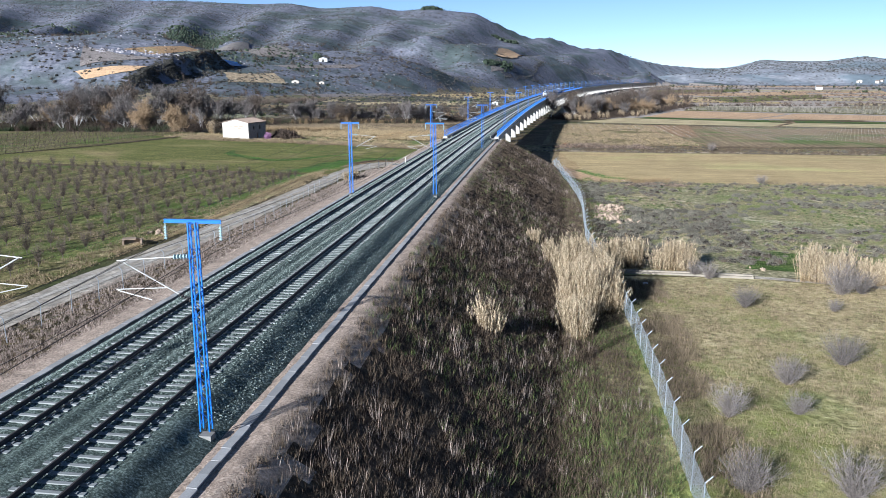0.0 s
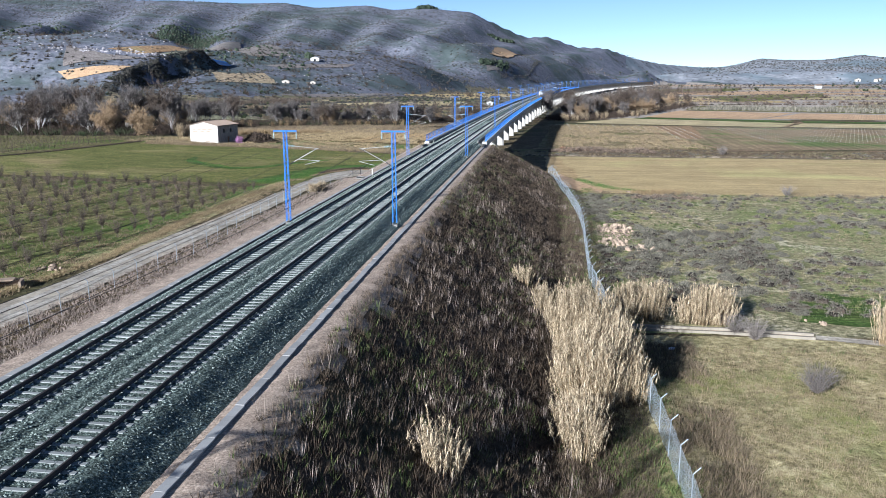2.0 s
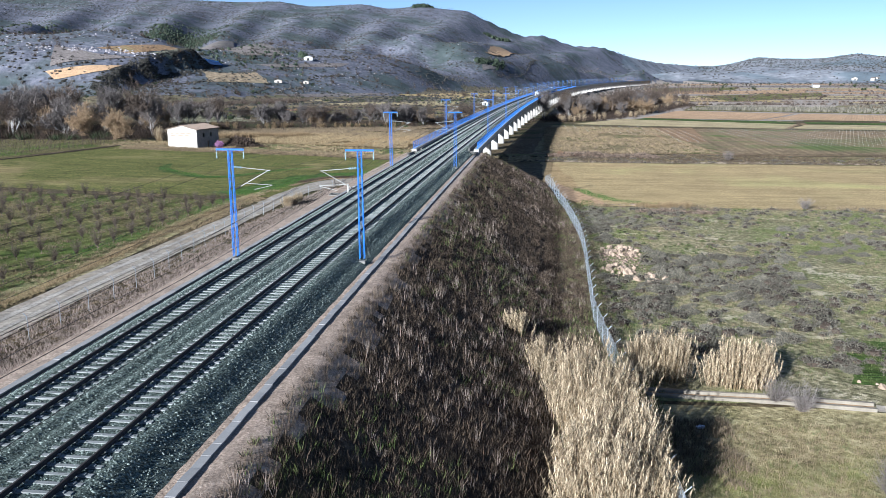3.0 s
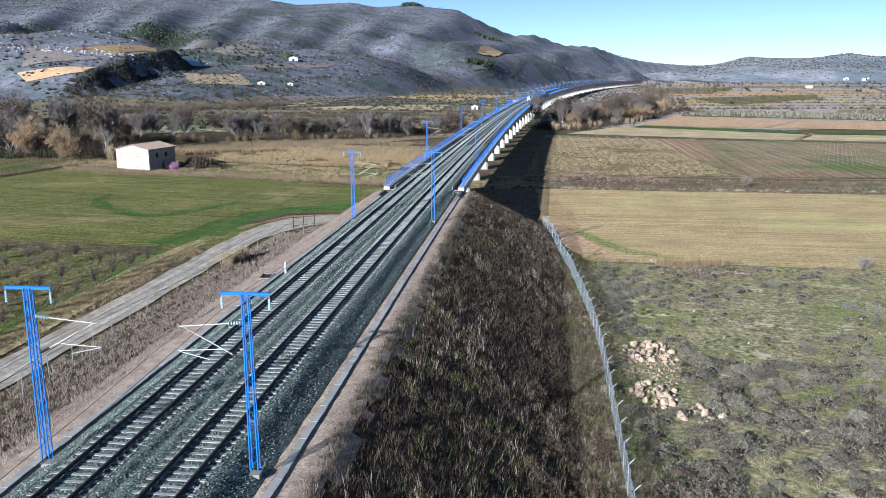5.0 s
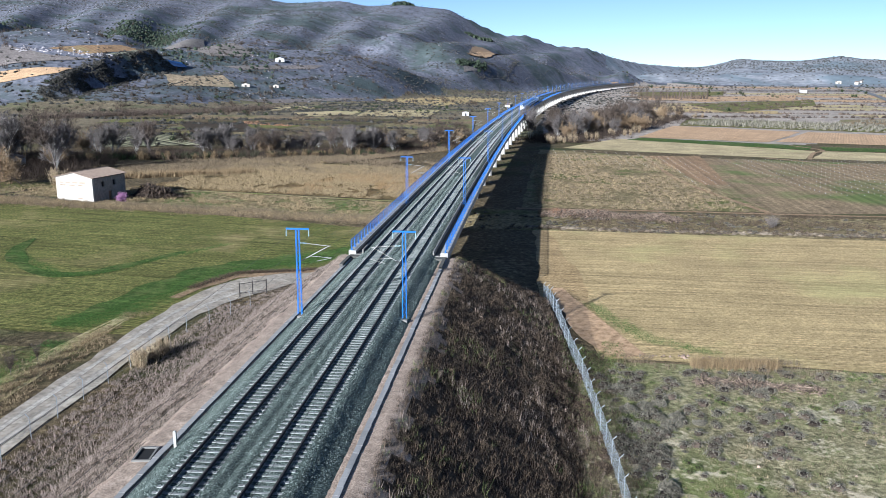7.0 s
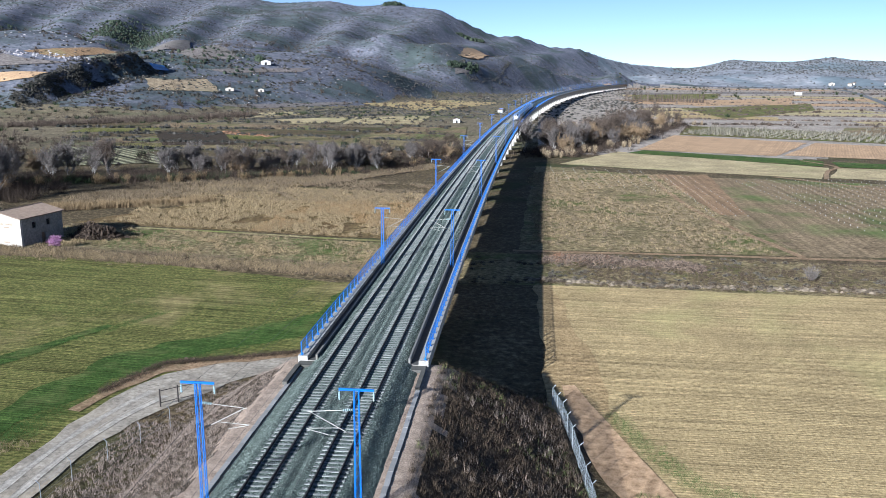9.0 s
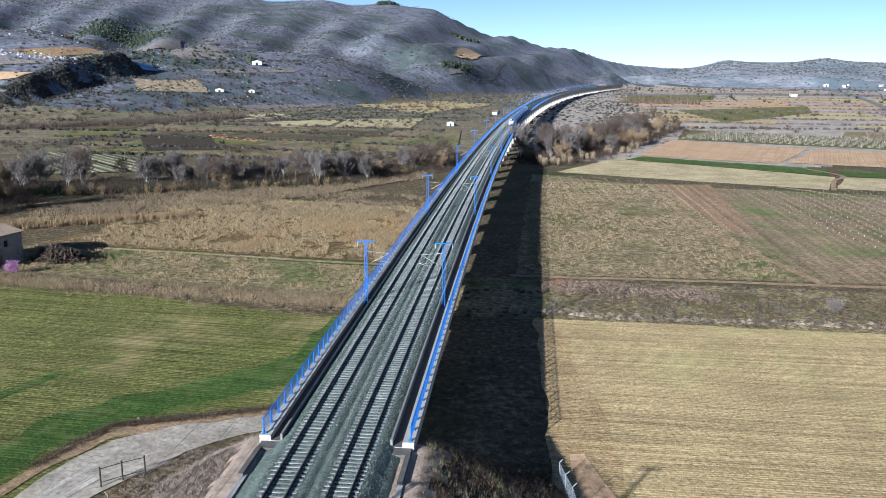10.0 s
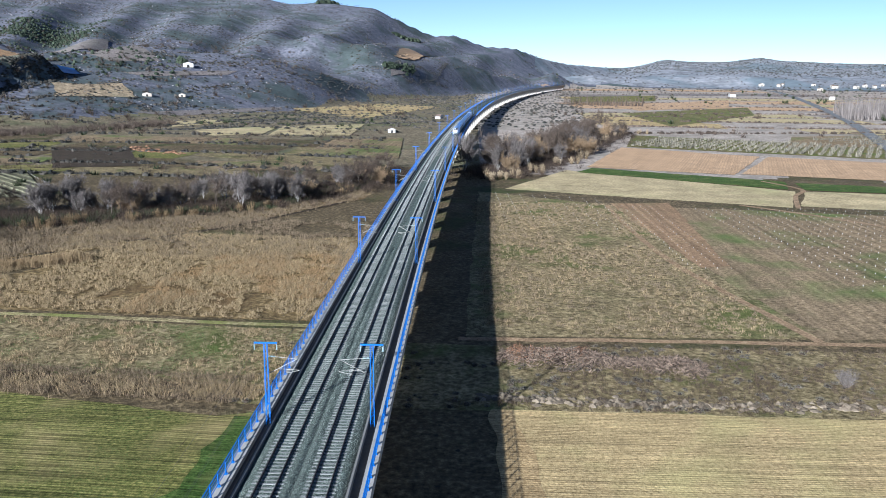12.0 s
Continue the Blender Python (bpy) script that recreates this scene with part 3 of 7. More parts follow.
# ---- roads and tracks ----
def ribbon(name, pts, material, label, lift=0.12, category="road", step=2.5, ragged=0.12):
    """A strip along (x, y, width) points, lying on the ground."""
    P = [np.array(p, float) for p in pts]
    line = []
    for i in range(len(P) - 1):
        a, b, c, d = P[max(i - 1, 0)], P[i], P[i + 1], P[min(i + 2, len(P) - 1)]
        n = max(2, int(np.linalg.norm(c[:2] - b[:2]) / step))
        for k in range(n):
            t = k / n
            line.append(0.5 * (2 * b + (c - a) * t + (2 * a - 5 * b + 4 * c - d) * t * t + (3 * b - a - 3 * c + d) * t ** 3))
    line.append(P[-1])
    line = np.array(line)
    d = np.gradient(line[:, :2], axis=0)
    d /= np.linalg.norm(d, axis=1)[:, None]
    side = np.stack([d[:, 1], -d[:, 0]], -1)
    across = np.linspace(-0.5, 0.5, 7)
    jag = 1 + ragged * (rough2(line[:, 0] / 3, line[:, 1] / 3, 12) - 0.5)
    X = line[:, 0:1] + side[:, 0:1] * (line[:, 2:3] * jag[:, None]) * across
    Y = line[:, 1:2] + side[:, 1:2] * (line[:, 2:3] * jag[:, None]) * across
    me = grid_mesh(name, X, Y, land(X, Y) + lift + 0.02 * np.cos(across * 12)[None], material)
    if me.polygons[0].normal.z < 0:
        me.flip_normals()
    return tagged(new(name, me), label, category, kind="structure")


ribbon("service_road", [(-29, -190, 4.4), (-25.6, -110, 4.6), (-24.8, -70, 4.6), (-25.5, -45, 4.4), (-25.9, -25, 4.3), (-26, -8, 4.2), (-26.4, 8, 4.3), (-26.5, 18, 4.8), (-25.8, 26, 5.4), (-23.8, 33, 7), (-20, 39.3, 7), (-14.8, 44, 5.5), (-9, 47, 4.5)], M_road, "pale gravel service road along the embankment", 0.08, ragged=0.3)
ribbon("wheel_track", [(-26.4, -110, 0.7), (-25.7, -70, 0.7), (-26.4, -45, 0.7), (-26.8, -25, 0.7), (-26.9, -8, 0.7), (-27.3, 8, 0.7), (-27.4, 18, 0.7), (-26.7, 26, 0.8), (-24.8, 33.4, 0.8)], M_rut, "paler wheel track worn into the gravel", 0.092, "track", 2.0, 0.8)
ribbon("wheel_track", [(-24.8, -110, 0.7), (-24, -70, 0.7), (-24.7, -45, 0.7), (-25.1, -25, 0.7), (-25.2, -8, 0.7), (-25.6, 8, 0.7), (-25.7, 18, 0.7), (-25, 26, 0.8), (-23, 32.4, 0.8)], M_rut, "paler wheel track worn into the gravel", 0.092, "track", 2.0, 0.8)
ribbon("earth_verge", [(-31.5, -78, 3), (-29.6, -52, 3.6), (-30.4, -32, 3.6), (-31.6, -12, 3.4), (-32.4, 5, 3), (-32.2, 18, 1.6)], M_drygrass, "rough grass verge beside the road", 0.06, "verge")
ribbon("farm_path", [(39.7, -70.9, 1.1), (60, -76, 2.2), (90, -84, 3)], M_road, "pale narrow farm path", 0.08, "path")
ribbon("vineyard_path", [(71, 117, 1.8), (66, 145, 1.8), (62, 175, 1.8), (61, 215, 1.6), (62, 258, 1.6)], M_earth, "bare earth path between vine plots", 0.08, "path")
ribbon("vineyard_path", [(108, 262, 2.2), (124, 243, 2.4), (150, 205, 2.6), (190, 150, 2.6)], M_earth, "bare earth path between vine plots", 0.08, "path")
field("green_patch", [(39, -66.5), (49, -67.5), (50, -58), (41, -57)], M_lush, "bright green grass patch behind the path", 0.07, 1.2, 1.6)
ribbon("strip_path", [(125, 256, 1.6), (136, 285, 1.8), (146, 304, 2), (140, 330, 1.8)], M_earth, "bare earth path between the crop strips", 0.22, "path")
ribbon("valley_road", [(240, 400, 9), (289, 517, 9), (420, 860, 10), (600, 1380, 12), (814, 2041, 16), (900, 2400, 18)], M_asphalt, "grey country road crossing the valley", 0.8, step=12)
ribbon("earth_strip", [(20.5, 42, 1.5), (22.5, 30, 4), (25, 20, 5), (27.5, 13.5, 4)], M_plough, "bare orange earth at the field's edge", 0.1, "earth")
ribbon("field_ditch", [(-116, 8, 1.2), (-112.5, 30, 1.5), (-107, 62, 1.6), (-104, 112, 1.6)], M_shade_brown, "dark ditch at the end of the crop field", 0.12, "ditch", ragged=0.7)

ribbon("lush_strip", [(-38, 13, 2), (-36, 22, 4), (-34, 32, 6), (-30, 43.5, 6.5), (-22.5, 51.5, 5.5), (-15, 60, 5.5), (-12.6, 70, 4.5), (-12.8, 84, 3)], M_lush, "lush green crop along the field's edge", 0.08, "crop", 1.5, 0.9)
ribbon("lush_strip", [(-69.4, 57, 1.2), (-66.8, 48.4, 2), (-60.8, 40.1, 2.6), (-53.1, 34.8, 2.8), (-47.5, 36.5, 2.4), (-44.4, 43.4, 2), (-40.7, 54, 1.2)], M_lush, "curved lush mark in the crop", 0.08, "crop", 1.0, 0.9)
ribbon("meadow_ditch", [(-95, 133, 1.6), (-74, 170, 1.4), (-48, 204, 1.4), (-24, 256, 1.4)], M_shade_brown, "narrow dark ditch above the meadow", 0.12, "ditch", ragged=0.8)
ribbon("earth_bank", [(-30.2, 27, 1), (-28.8, 34, 1.8), (-26, 40, 2.8), (-22, 42.6, 2.2), (-17, 45.7, 1.8), (-11, 49, 1.6)], M_earth, "crumbling earth bank between road and crop", 0.11, "earth", 1.2, 1.2)


# ---- embankment ----
START, ABUT, FAR_END = -260.0, 26.0, 2200.0


def bank_height(o, y):
    """Height of the embankment: a flat formation, slopes of one in one and a half or gentler, a rounded end."""
    out = np.hypot(np.maximum(np.maximum(-7.2 - o, (o - 7.4) * 0.79), 0), np.maximum(y - ABUT - 1.5, 0))
    lump = (fractal(o / 2.2, y / 2.2, 3, 5) - 0.44) * np.clip(out, 0, 1.2)
    return -1.08 - out / 1.5 + 0.6 * lump


def build_bank():
    o = np.concatenate([np.arange(-24, -7.2, 0.6), np.arange(-7.2, 7.41, 0.73), np.arange(8.0, 30, 0.6)])
    y = np.concatenate([np.arange(START, -150, 4.0), np.arange(-150, 46, 1.0)])
    O, Y = np.meshgrid(o, y)
    X = centre(Y) + O
    Z = np.maximum(bank_height(O, Y), land(X, Y) - 0.6)
    me = grid_mesh("embankment", X, Y, Z, M_shade_brown)
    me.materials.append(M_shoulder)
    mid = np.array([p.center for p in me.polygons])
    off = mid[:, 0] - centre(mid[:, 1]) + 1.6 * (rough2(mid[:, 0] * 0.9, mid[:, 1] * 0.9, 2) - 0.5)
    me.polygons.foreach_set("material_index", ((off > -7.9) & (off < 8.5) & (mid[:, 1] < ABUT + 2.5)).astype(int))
    if me.polygons[0].normal.z < 0:
        me.flip_normals()
    tagged(new("embankment", me), "railway embankment of shade-darkened dead grass with gravel shoulders", "embankment", kind="structure")


build_bank()

# ---- ballast ----
def build_ballast():
    prof = [(-5.5, -1.14), (-5.3, -1.03), (-4.55, -0.7), (-3.95, -0.3), (-3.6, -0.22), (-3.45, -0.24), (-2.9, -0.25), (-2.15, -0.255), (-1.4, -0.25), (-0.85, -0.24), (-0.42, -0.16), (0, -0.33), (0.42, -0.16)]
    prof = prof + [(-o, z) for o, z in prof[:11][::-1]]
    fo, fz = np.array([p[0] for p in prof]), np.array([p[1] for p in prof])
    for a, b, dy, do, wide in ((START, -140, 2.0, 0.3, 5.5), (-140, ABUT, 0.35, 0.18, 5.5), (ABUT, 140, 0.35, 0.18, 4.36), (140, 700, 3.0, 0.4, 4.36), (700, FAR_END, 20, 0.6, 4.36)):
        o = np.linspace(-wide, wide, int(2 * wide / do) + 1)
        y = np.array(steps(a, b, dy))
        O, Y = np.meshgrid(o, y)
        Z = np.interp(O, fo, fz)
        if wide < 5:
            Z = np.maximum(Z, -0.5)
        Z = Z + 0.09 * (fractal(O * 2.6, Y * 2.6, 2, 1) - 0.37)
        ang = bearing(Y)
        X, Y2 = centre(Y) + O * np.cos(ang), Y - O * np.sin(ang)
        me = grid_mesh("ballast_bed", X, Y2, Z, M_ballast)
        if me.polygons[0].normal.z < 0:
            me.flip_normals()
        tagged(new("ballast_bed", me), "grey-green crushed stone ballast", "ballast", kind="structure")


build_ballast()

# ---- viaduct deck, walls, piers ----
# channel floor coloured dark to deepen the shade between wall and edge beam
M_channel_shade = plain("walkway_slab", (0.1, 0.096, 0.088), 0.9, vary=0.25, scale=1.5, bump=0.15, spec=0.15)
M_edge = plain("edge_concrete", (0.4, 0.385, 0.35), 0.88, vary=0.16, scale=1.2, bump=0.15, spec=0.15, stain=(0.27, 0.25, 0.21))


def build_deck():
    ys = steps(ABUT, FAR_END, 13.0)
    deck = thing("viaduct_deck", "long concrete viaduct deck on many piers", "viaduct", kind="structure")
    girder = [(-6.2, -0.75), (6.2, -0.75), (6.2, -1.15), (3.2, -1.35), (2.7, -3.0), (-2.7, -3.0), (-3.2, -1.35), (-6.2, -1.15)]
    part("girder", sweep(Geo(), girder[::-1], ys, True), M_pier, deck)
    for s in (-1, 1):
        wall = [(s * 4.38, -0.746), (s * 4.38, -0.12), (s * 4.56, -0.12), (s * 4.56, -0.746)]
        part("ballast_wall", sweep(Geo(), wall if s < 0 else wall[::-1], ys, True), M_concrete, deck)
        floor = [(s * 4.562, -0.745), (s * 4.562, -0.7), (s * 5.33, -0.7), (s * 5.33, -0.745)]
        part("cable_channel", sweep(Geo(), floor if s < 0 else floor[::-1], ys, True), M_channel_shade, deck)
        kerb = [(s * 5.34, -0.745), (s * 5.36, -0.3), (s * 6.28, -0.3), (s * 6.28, -1.3), (s * 6.203, -1.3), (s * 6.203, -0.745)]
        part("edge_beam", sweep(Geo(), kerb if s < 0 else kerb[::-1], ys, True), M_edge, deck)


build_deck()


# ---- tracks: rails and sleepers ----
def build_tracks():
    s = Geo()
    prof = [(-1.3, 0.1, -0.2), (-0.55, 0.085, -0.22), (0.55, 0.085, -0.22), (1.3, 0.1, -0.2)]
    vs = [(x + 0, sy * (w + dw), z) for x, w, z in prof for sy, dw, z in ((-1, 0.03, -0.4), (-1, 0, z), (1, 0, z), (1, 0.03, -0.4))]
    fs = [(4 * i + j, 4 * i + j + 1, 4 * i + 5 + j, 4 * i + 4 + j) for i in range(3) for j in range(3)] + [(3, 2, 1, 0), (12, 13, 14, 15)]
    s.add(vs, fs)
    for x in (-0.84, 0.84):                                  # fastenings
        for d in (-0.16, 0.16):
            s.box(x + d - 0.05, x + d + 0.05, -0.07, 0.07, -0.215, -0.16)
    sleeper = s.mesh("sleeper", M_sleeper)
    sv = np.array(s.v)
    head = [(-0.035, 0.0), (0.035, 0.0), (0.035, -0.04), (0.012, -0.055), (0.012, -0.135), (0.07, -0.165), (0.07, -0.175), (-0.07, -0.175), (-0.07, -0.165),
            (-0.012, -0.135), (-0.012, -0.055), (-0.035, -0.04)]
    ys = steps(START, 160, 6) + steps(166, FAR_END, 14)
    for centre in (-2.15, 2.15):
        track = thing("railway_track", "steel rails on pale concrete sleepers in ballast", "railway track", group="railway tracks")
        for g in (-0.755, 0.755):
            part("rail", sweep(Geo(), [(centre + g + o, z) for o, z in head], ys, True), M_rail, track)
        rest = []
        for i in range(-430, 900):
            y = i * 0.6
            if y < START:
                continue
            p, a = along(y, centre), bearing(y)
            if -100 <= y < 79.9:
                ob = part("sleeper", sleeper, None, track)
                ob.matrix_basis = pose(p.x, p.y, random.uniform(-0.012, 0.012), 0, 0, -math.degrees(a) + random.uniform(-0.5, 0.5))
            else:
                rest.append(sv + np.array([p.x, p.y, random.uniform(-0.01, 0.01)]))
        n = len(sv)
        far = Geo()
        for block in rest:
            far.add(block, s.f)
        tagged(part("sleeper_run", far, M_sleeper, track), kind="stuff")


build_tracks()


def build_stones():
    """Loose stones on the ballast near the abutment and along the embankment."""
    n = 95000
    rng = np.random.default_rng(5)
    y, o = rng.uniform(-125, 100, n), rng.uniform(-5.2, 5.2, n)
    keep = ~((y > ABUT) & (np.abs(o) > 4.3))
    y, o = y[keep], o[keep]
    z = np.interp(np.abs(o), [0, 0.42, 0.85, 1.4, 2.15, 2.9, 3.45, 3.6, 3.95, 4.55, 5.3, 5.5], [-0.33, -0.16, -0.24, -0.25, -0.255, -0.25, -0.24, -0.22, -0.3, -0.7, -1.03, -1.14])
    z = np.where(y > ABUT, np.maximum(z, -0.5), z)
    c = np.stack([centre(y) + o, y, z + 0.015], -1)
    base = np.array([(1, 0, 0), (0, 1, 0), (-1, 0, 0), (0, -1, 0), (0, 0, 1.0)], float)
    size = rng.uniform(0.022, 0.05, len(c))
    v = base[None] * size[:, None, None] * rng.uniform(0.6, 1.3, (len(c), 5, 3)) + c[:, None]
    f = np.array([(0, 1, 4), (1, 2, 4), (2, 3, 4), (3, 0, 4)])
    me = raw_mesh("ballast_stones", v.reshape(-1, 3), (np.arange(len(c))[:, None, None] * 5 + f).reshape(-1, 3), M_stone)
    tagged(new("ballast_stones", me), "loose grey ballast stones between the sleepers", "stones", kind="stuff")


M_stone = leafy("ballast_stone", (0.03, 0.037, 0.032), (0.33, 0.375, 0.33), 0.9, 0.0)
build_stones()


# ---- cable troughs with slab lids, on both shoulders ----
def build_troughs():
    lid = Geo().box(-0.19, 0.19, -0.49, 0.49, -0.02, 0.05).mesh("slab", M_slab)
    for o in (-5.72, 6.0):
        t = thing("cable_trough", "grey concrete cable trough with slab lids beside the ballast", "cable trough", kind="structure")
        part("channel", sweep(Geo(), [(o - 0.2, -1.25), (o - 0.2, -1.03), (o + 0.2, -1.03), (o + 0.2, -1.25)], steps(START, ABUT, 6), True), M_concrete, t)
        far = Geo()
        for i in range(int(START), int(ABUT)):
            p = along(i + 0.5, o, -1.0)
            m = pose(p.x + random.gauss(0, 0.012), p.y, p.z + random.gauss(0, 0.01), random.gauss(0, 0.5), random.gauss(0, 0.8), random.gauss(0, 0.6))
            if i > -130:
                part("slab", lid, None, t).matrix_basis = m
            else:
                far.add([m @ v.co for v in lid.vertices], [tuple(f.vertices) for f in lid.polygons])
        tagged(part("slab_run", far, M_slab, t), kind="stuff")


M_slab = plain("slab_concrete", (0.3, 0.29, 0.275), 0.9, vary=0.15, scale=2.5, bump=0.2, spec=0.15, lots=0.14)
build_troughs()


# ---- piers and abutment ----
def build_piers():
    y, n = ABUT + 26, 0
    while y < FAR_END - 10:
        a = math.degrees(bearing(y))
        c = along(y)
        low = float(land(c.x, c.y)) - 0.6
        p = thing("viaduct_pier", "pale concrete wall pier under the deck", "pier", pose(c.x, c.y, 0, 0, 0, -a), "viaduct piers", kind="structure")
        shaft = Geo()
        w, t = 2.5, 0.75
        ring = [(-w, -t * 0.5), (-w + 0.4, -t), (w - 0.4, -t), (w, -t * 0.5), (w, t * 0.5), (w - 0.4, t), (-w + 0.4, t), (-w, t * 0.5)]
        shaft.add([(x * (1.0 if k else 1.04), yy, z) for k, z in ((0, low), (1, -3.5)) for x, yy in ring],
                  [(i, (i + 1) % 8, 8 + (i + 1) % 8, 8 + i) for i in range(8)] + [tuple(range(7, -1, -1)), tuple(range(8, 16))])
        part("shaft", shaft, M_pier, p)
        part("pier_head", Geo().box(-2.75, 2.75, -0.95, 0.95, -3.5, -3.12), M_pier, p)
        for x in (-1.9, 1.9):
            part("bearing", Geo().box(x - 0.35, x + 0.35, -0.35, 0.35, -3.12, -3.0), M_rail, p)
        y += 26


build_piers()


def build_abutment():
    c = along(ABUT)
    t = thing("abutment", "concrete abutment where the embankment meets the viaduct", "abutment", kind="structure")
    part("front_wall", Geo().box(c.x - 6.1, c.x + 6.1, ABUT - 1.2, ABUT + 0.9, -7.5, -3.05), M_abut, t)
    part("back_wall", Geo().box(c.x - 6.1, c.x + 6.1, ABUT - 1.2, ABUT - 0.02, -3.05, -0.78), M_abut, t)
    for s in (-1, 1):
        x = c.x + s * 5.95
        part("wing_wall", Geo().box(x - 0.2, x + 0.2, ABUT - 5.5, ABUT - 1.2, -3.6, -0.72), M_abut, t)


build_abutment()


# ---- railings along both edges of the deck ----
def build_railings():
    post = Geo()
    post.box(-0.04, 0.04, -0.07, 0.07, 0, 1.28)
    post.box(-0.1, 0.1, -0.12, 0.12, 0, 0.025)
    post.add([(-0.035, -0.02, 0.03), (0.22, -0.02, 0.03), (-0.035, -0.02, 0.5), (-0.035, 0.02, 0.03), (0.22, 0.02, 0.03), (-0.035, 0.02, 0.5)],
             [(0, 1, 2), (5, 4, 3), (0, 3, 4, 1), (1, 4, 5, 2)])
    me = post.mesh("post", M_blue)
    for s in (-1, 1):
        rail = thing("railing", "blue painted steel railing along the viaduct edge", "railing", group="viaduct railings")
        ys = steps(ABUT + 0.2, 300, 4) + steps(308, FAR_END, 16)
        for z, r in ((1.26, 0.045), (0.92, 0.028), (0.6, 0.028), (0.28, 0.028)):
            part("top_rail" if z > 1.2 else "crossbar",
                 sweep(Geo(), [(s * 6.0 - r, z - 0.3 - r), (s * 6.0 - r, z - 0.3 + r), (s * 6.0 + r, z - 0.3 + r), (s * 6.0 + r, z - 0.3 - r)], ys, True), M_blue, rail)
        far = Geo()
        y, k = ABUT + 0.3, 0
        while y < 900:
            p = along(y, s * 6.0, -0.3)
            m = pose(p.x, p.y, p.z, 0, 0, (0 if s < 0 else 180) - math.degrees(bearing(y)))
            if k < 140:
                part("post", me, None, rail).matrix_basis = m
            else:
                far.add([m @ v.co for v in me.vertices], [tuple(f.vertices) for f in me.polygons])
            y, k = y + 2.0, k + 1
        tagged(part("post_run", far, M_blue, rail), kind="stuff")


build_railings()

# ---- overhead line: lattice masts in pairs, and wires ----
MAST_Y = [-190.0, -126.3, -62.9, 0.0, 64.5, 129.5, 197.0] + [197.0 + 64 * k for k in range(1, 30)]
M_insul = plain("insulator_glass", (0.32, 0.42, 0.42), 0.2, vary=0.1, bump=0, spec=0.6)
M_dark = plain("dark_insulator", (0.03, 0.025, 0.022), 0.35, vary=0.1, bump=0)


def build_mast():
    """One mast with its cantilever towards +x."""
    top = 8.15
    mast = thing("catenary_mast", "blue lattice steel railway mast with white cantilever arms", "mast", group="catenary masts")

    def corner(i, z):
        w = 0.18 - 0.04 * z / top
        return Vector((w * (-1, 1, 1, -1)[i], w * (-1, -1, 1, 1)[i] * 0.8, z))

    for i in range(4):
        part("chord", Geo().beam(corner(i, 0), corner(i, top), 0.05, 0.05, (1, 0, 0)), M_blue, mast)
    n = 22
    lace = Geo()
    for i in range(4):
        for k in range(n):
            z0, z1 = 0.15 + (top - 0.2) * k / n, 0.15 + (top - 0.2) * (k + 1) / n
            a, b = (i, (i + 1) % 4) if (k + i // 2) % 2 else ((i + 1) % 4, i)
            lace.beam(corner(a, z0), corner(b, z1), 0.034, 0.012, (1, 0, 0))
    tagged(part("lacing", lace, M_blue, mast), kind="stuff")
    part("base_plate", Geo().box(-0.24, 0.24, -0.22, 0.22, -0.55, -0.16), M_concrete, mast)
    arm = Geo()
    arm.box(-1.08, 1.08, -0.055, 0.055, top + 0.05, top + 0.07).box(-1.08, 1.08, -0.012, 0.012, top - 0.05, top + 0.05).box(-1.08, 1.08, -0.07, 0.07, top - 0.07, top - 0.05)
    part("crossarm", arm, M_blue, mast)
    for x in (-1.05, 1.05):
        ins = Geo().tube((x, 0, top - 0.08), (x, 0, top - 0.7), 0.02, 5)
        for k in range(5):
            ins.tube((x, 0, top - 0.2 - 0.1 * k), (x, 0, top - 0.25 - 0.1 * k), 0.045, 8, 0.075)
        part("insulator", ins, M_insul, mast)

    def string(a, b, count, material, r):
        g = Geo().tube(a, b, 0.02, 5)
        a, b = Vector(a), Vector(b)
        for k in range(count):
            g.tube(a.lerp(b, (k + 0.3) / count), a.lerp(b, (k + 0.75) / count), r, 8, r * 0.65)
        part("insulator", g, material, mast)

    string((0.22, 0, 6.85), (0.85, 0, 6.8), 5, M_insul, 0.1)
    string((0.25, 0, 5.15), (0.72, 0, 5.4), 5, M_dark, 0.08)
    part("cantilever", Geo().tube((0.85, 0, 6.8), (3.05, 0, 6.6), 0.024, 8), M_white, mast, "white tube arm")
    part("cantilever", Geo().tube((0.72, 0, 5.4), (2.9, 0, 6.6), 0.028, 8), M_white, mast, "white tube arm")
    part("registration_arm", Geo().tube((1.15, 0, 5.62), (3.15, 0.02, 5.5), 0.02, 8), M_white, mast, "white tube arm")
    part("registration_arm", Geo().tube((3.05, 0.04, 5.46), (1.75, 0.06, 5.15), 0.022, 6).tube((3.05, 0.02, 5.5), (3.05, 0.04, 5.44), 0.03, 6), M_white, mast, "white tube arm")
    return mast


def build_masts():
    first = build_mast()
    for k, y in enumerate(MAST_Y):
        a = math.degrees(bearing(y))
        for s in (-1, 1):
            p = along(y, s * 4.95, -0.6)
            m = pose(p.x, p.y, p.z, 0, 0, (0 if s < 0 else 180) - a)
            if k == 0 and s < 0:
                first.matrix_basis = m
            else:
                copy_thing(first, m)


build_masts()


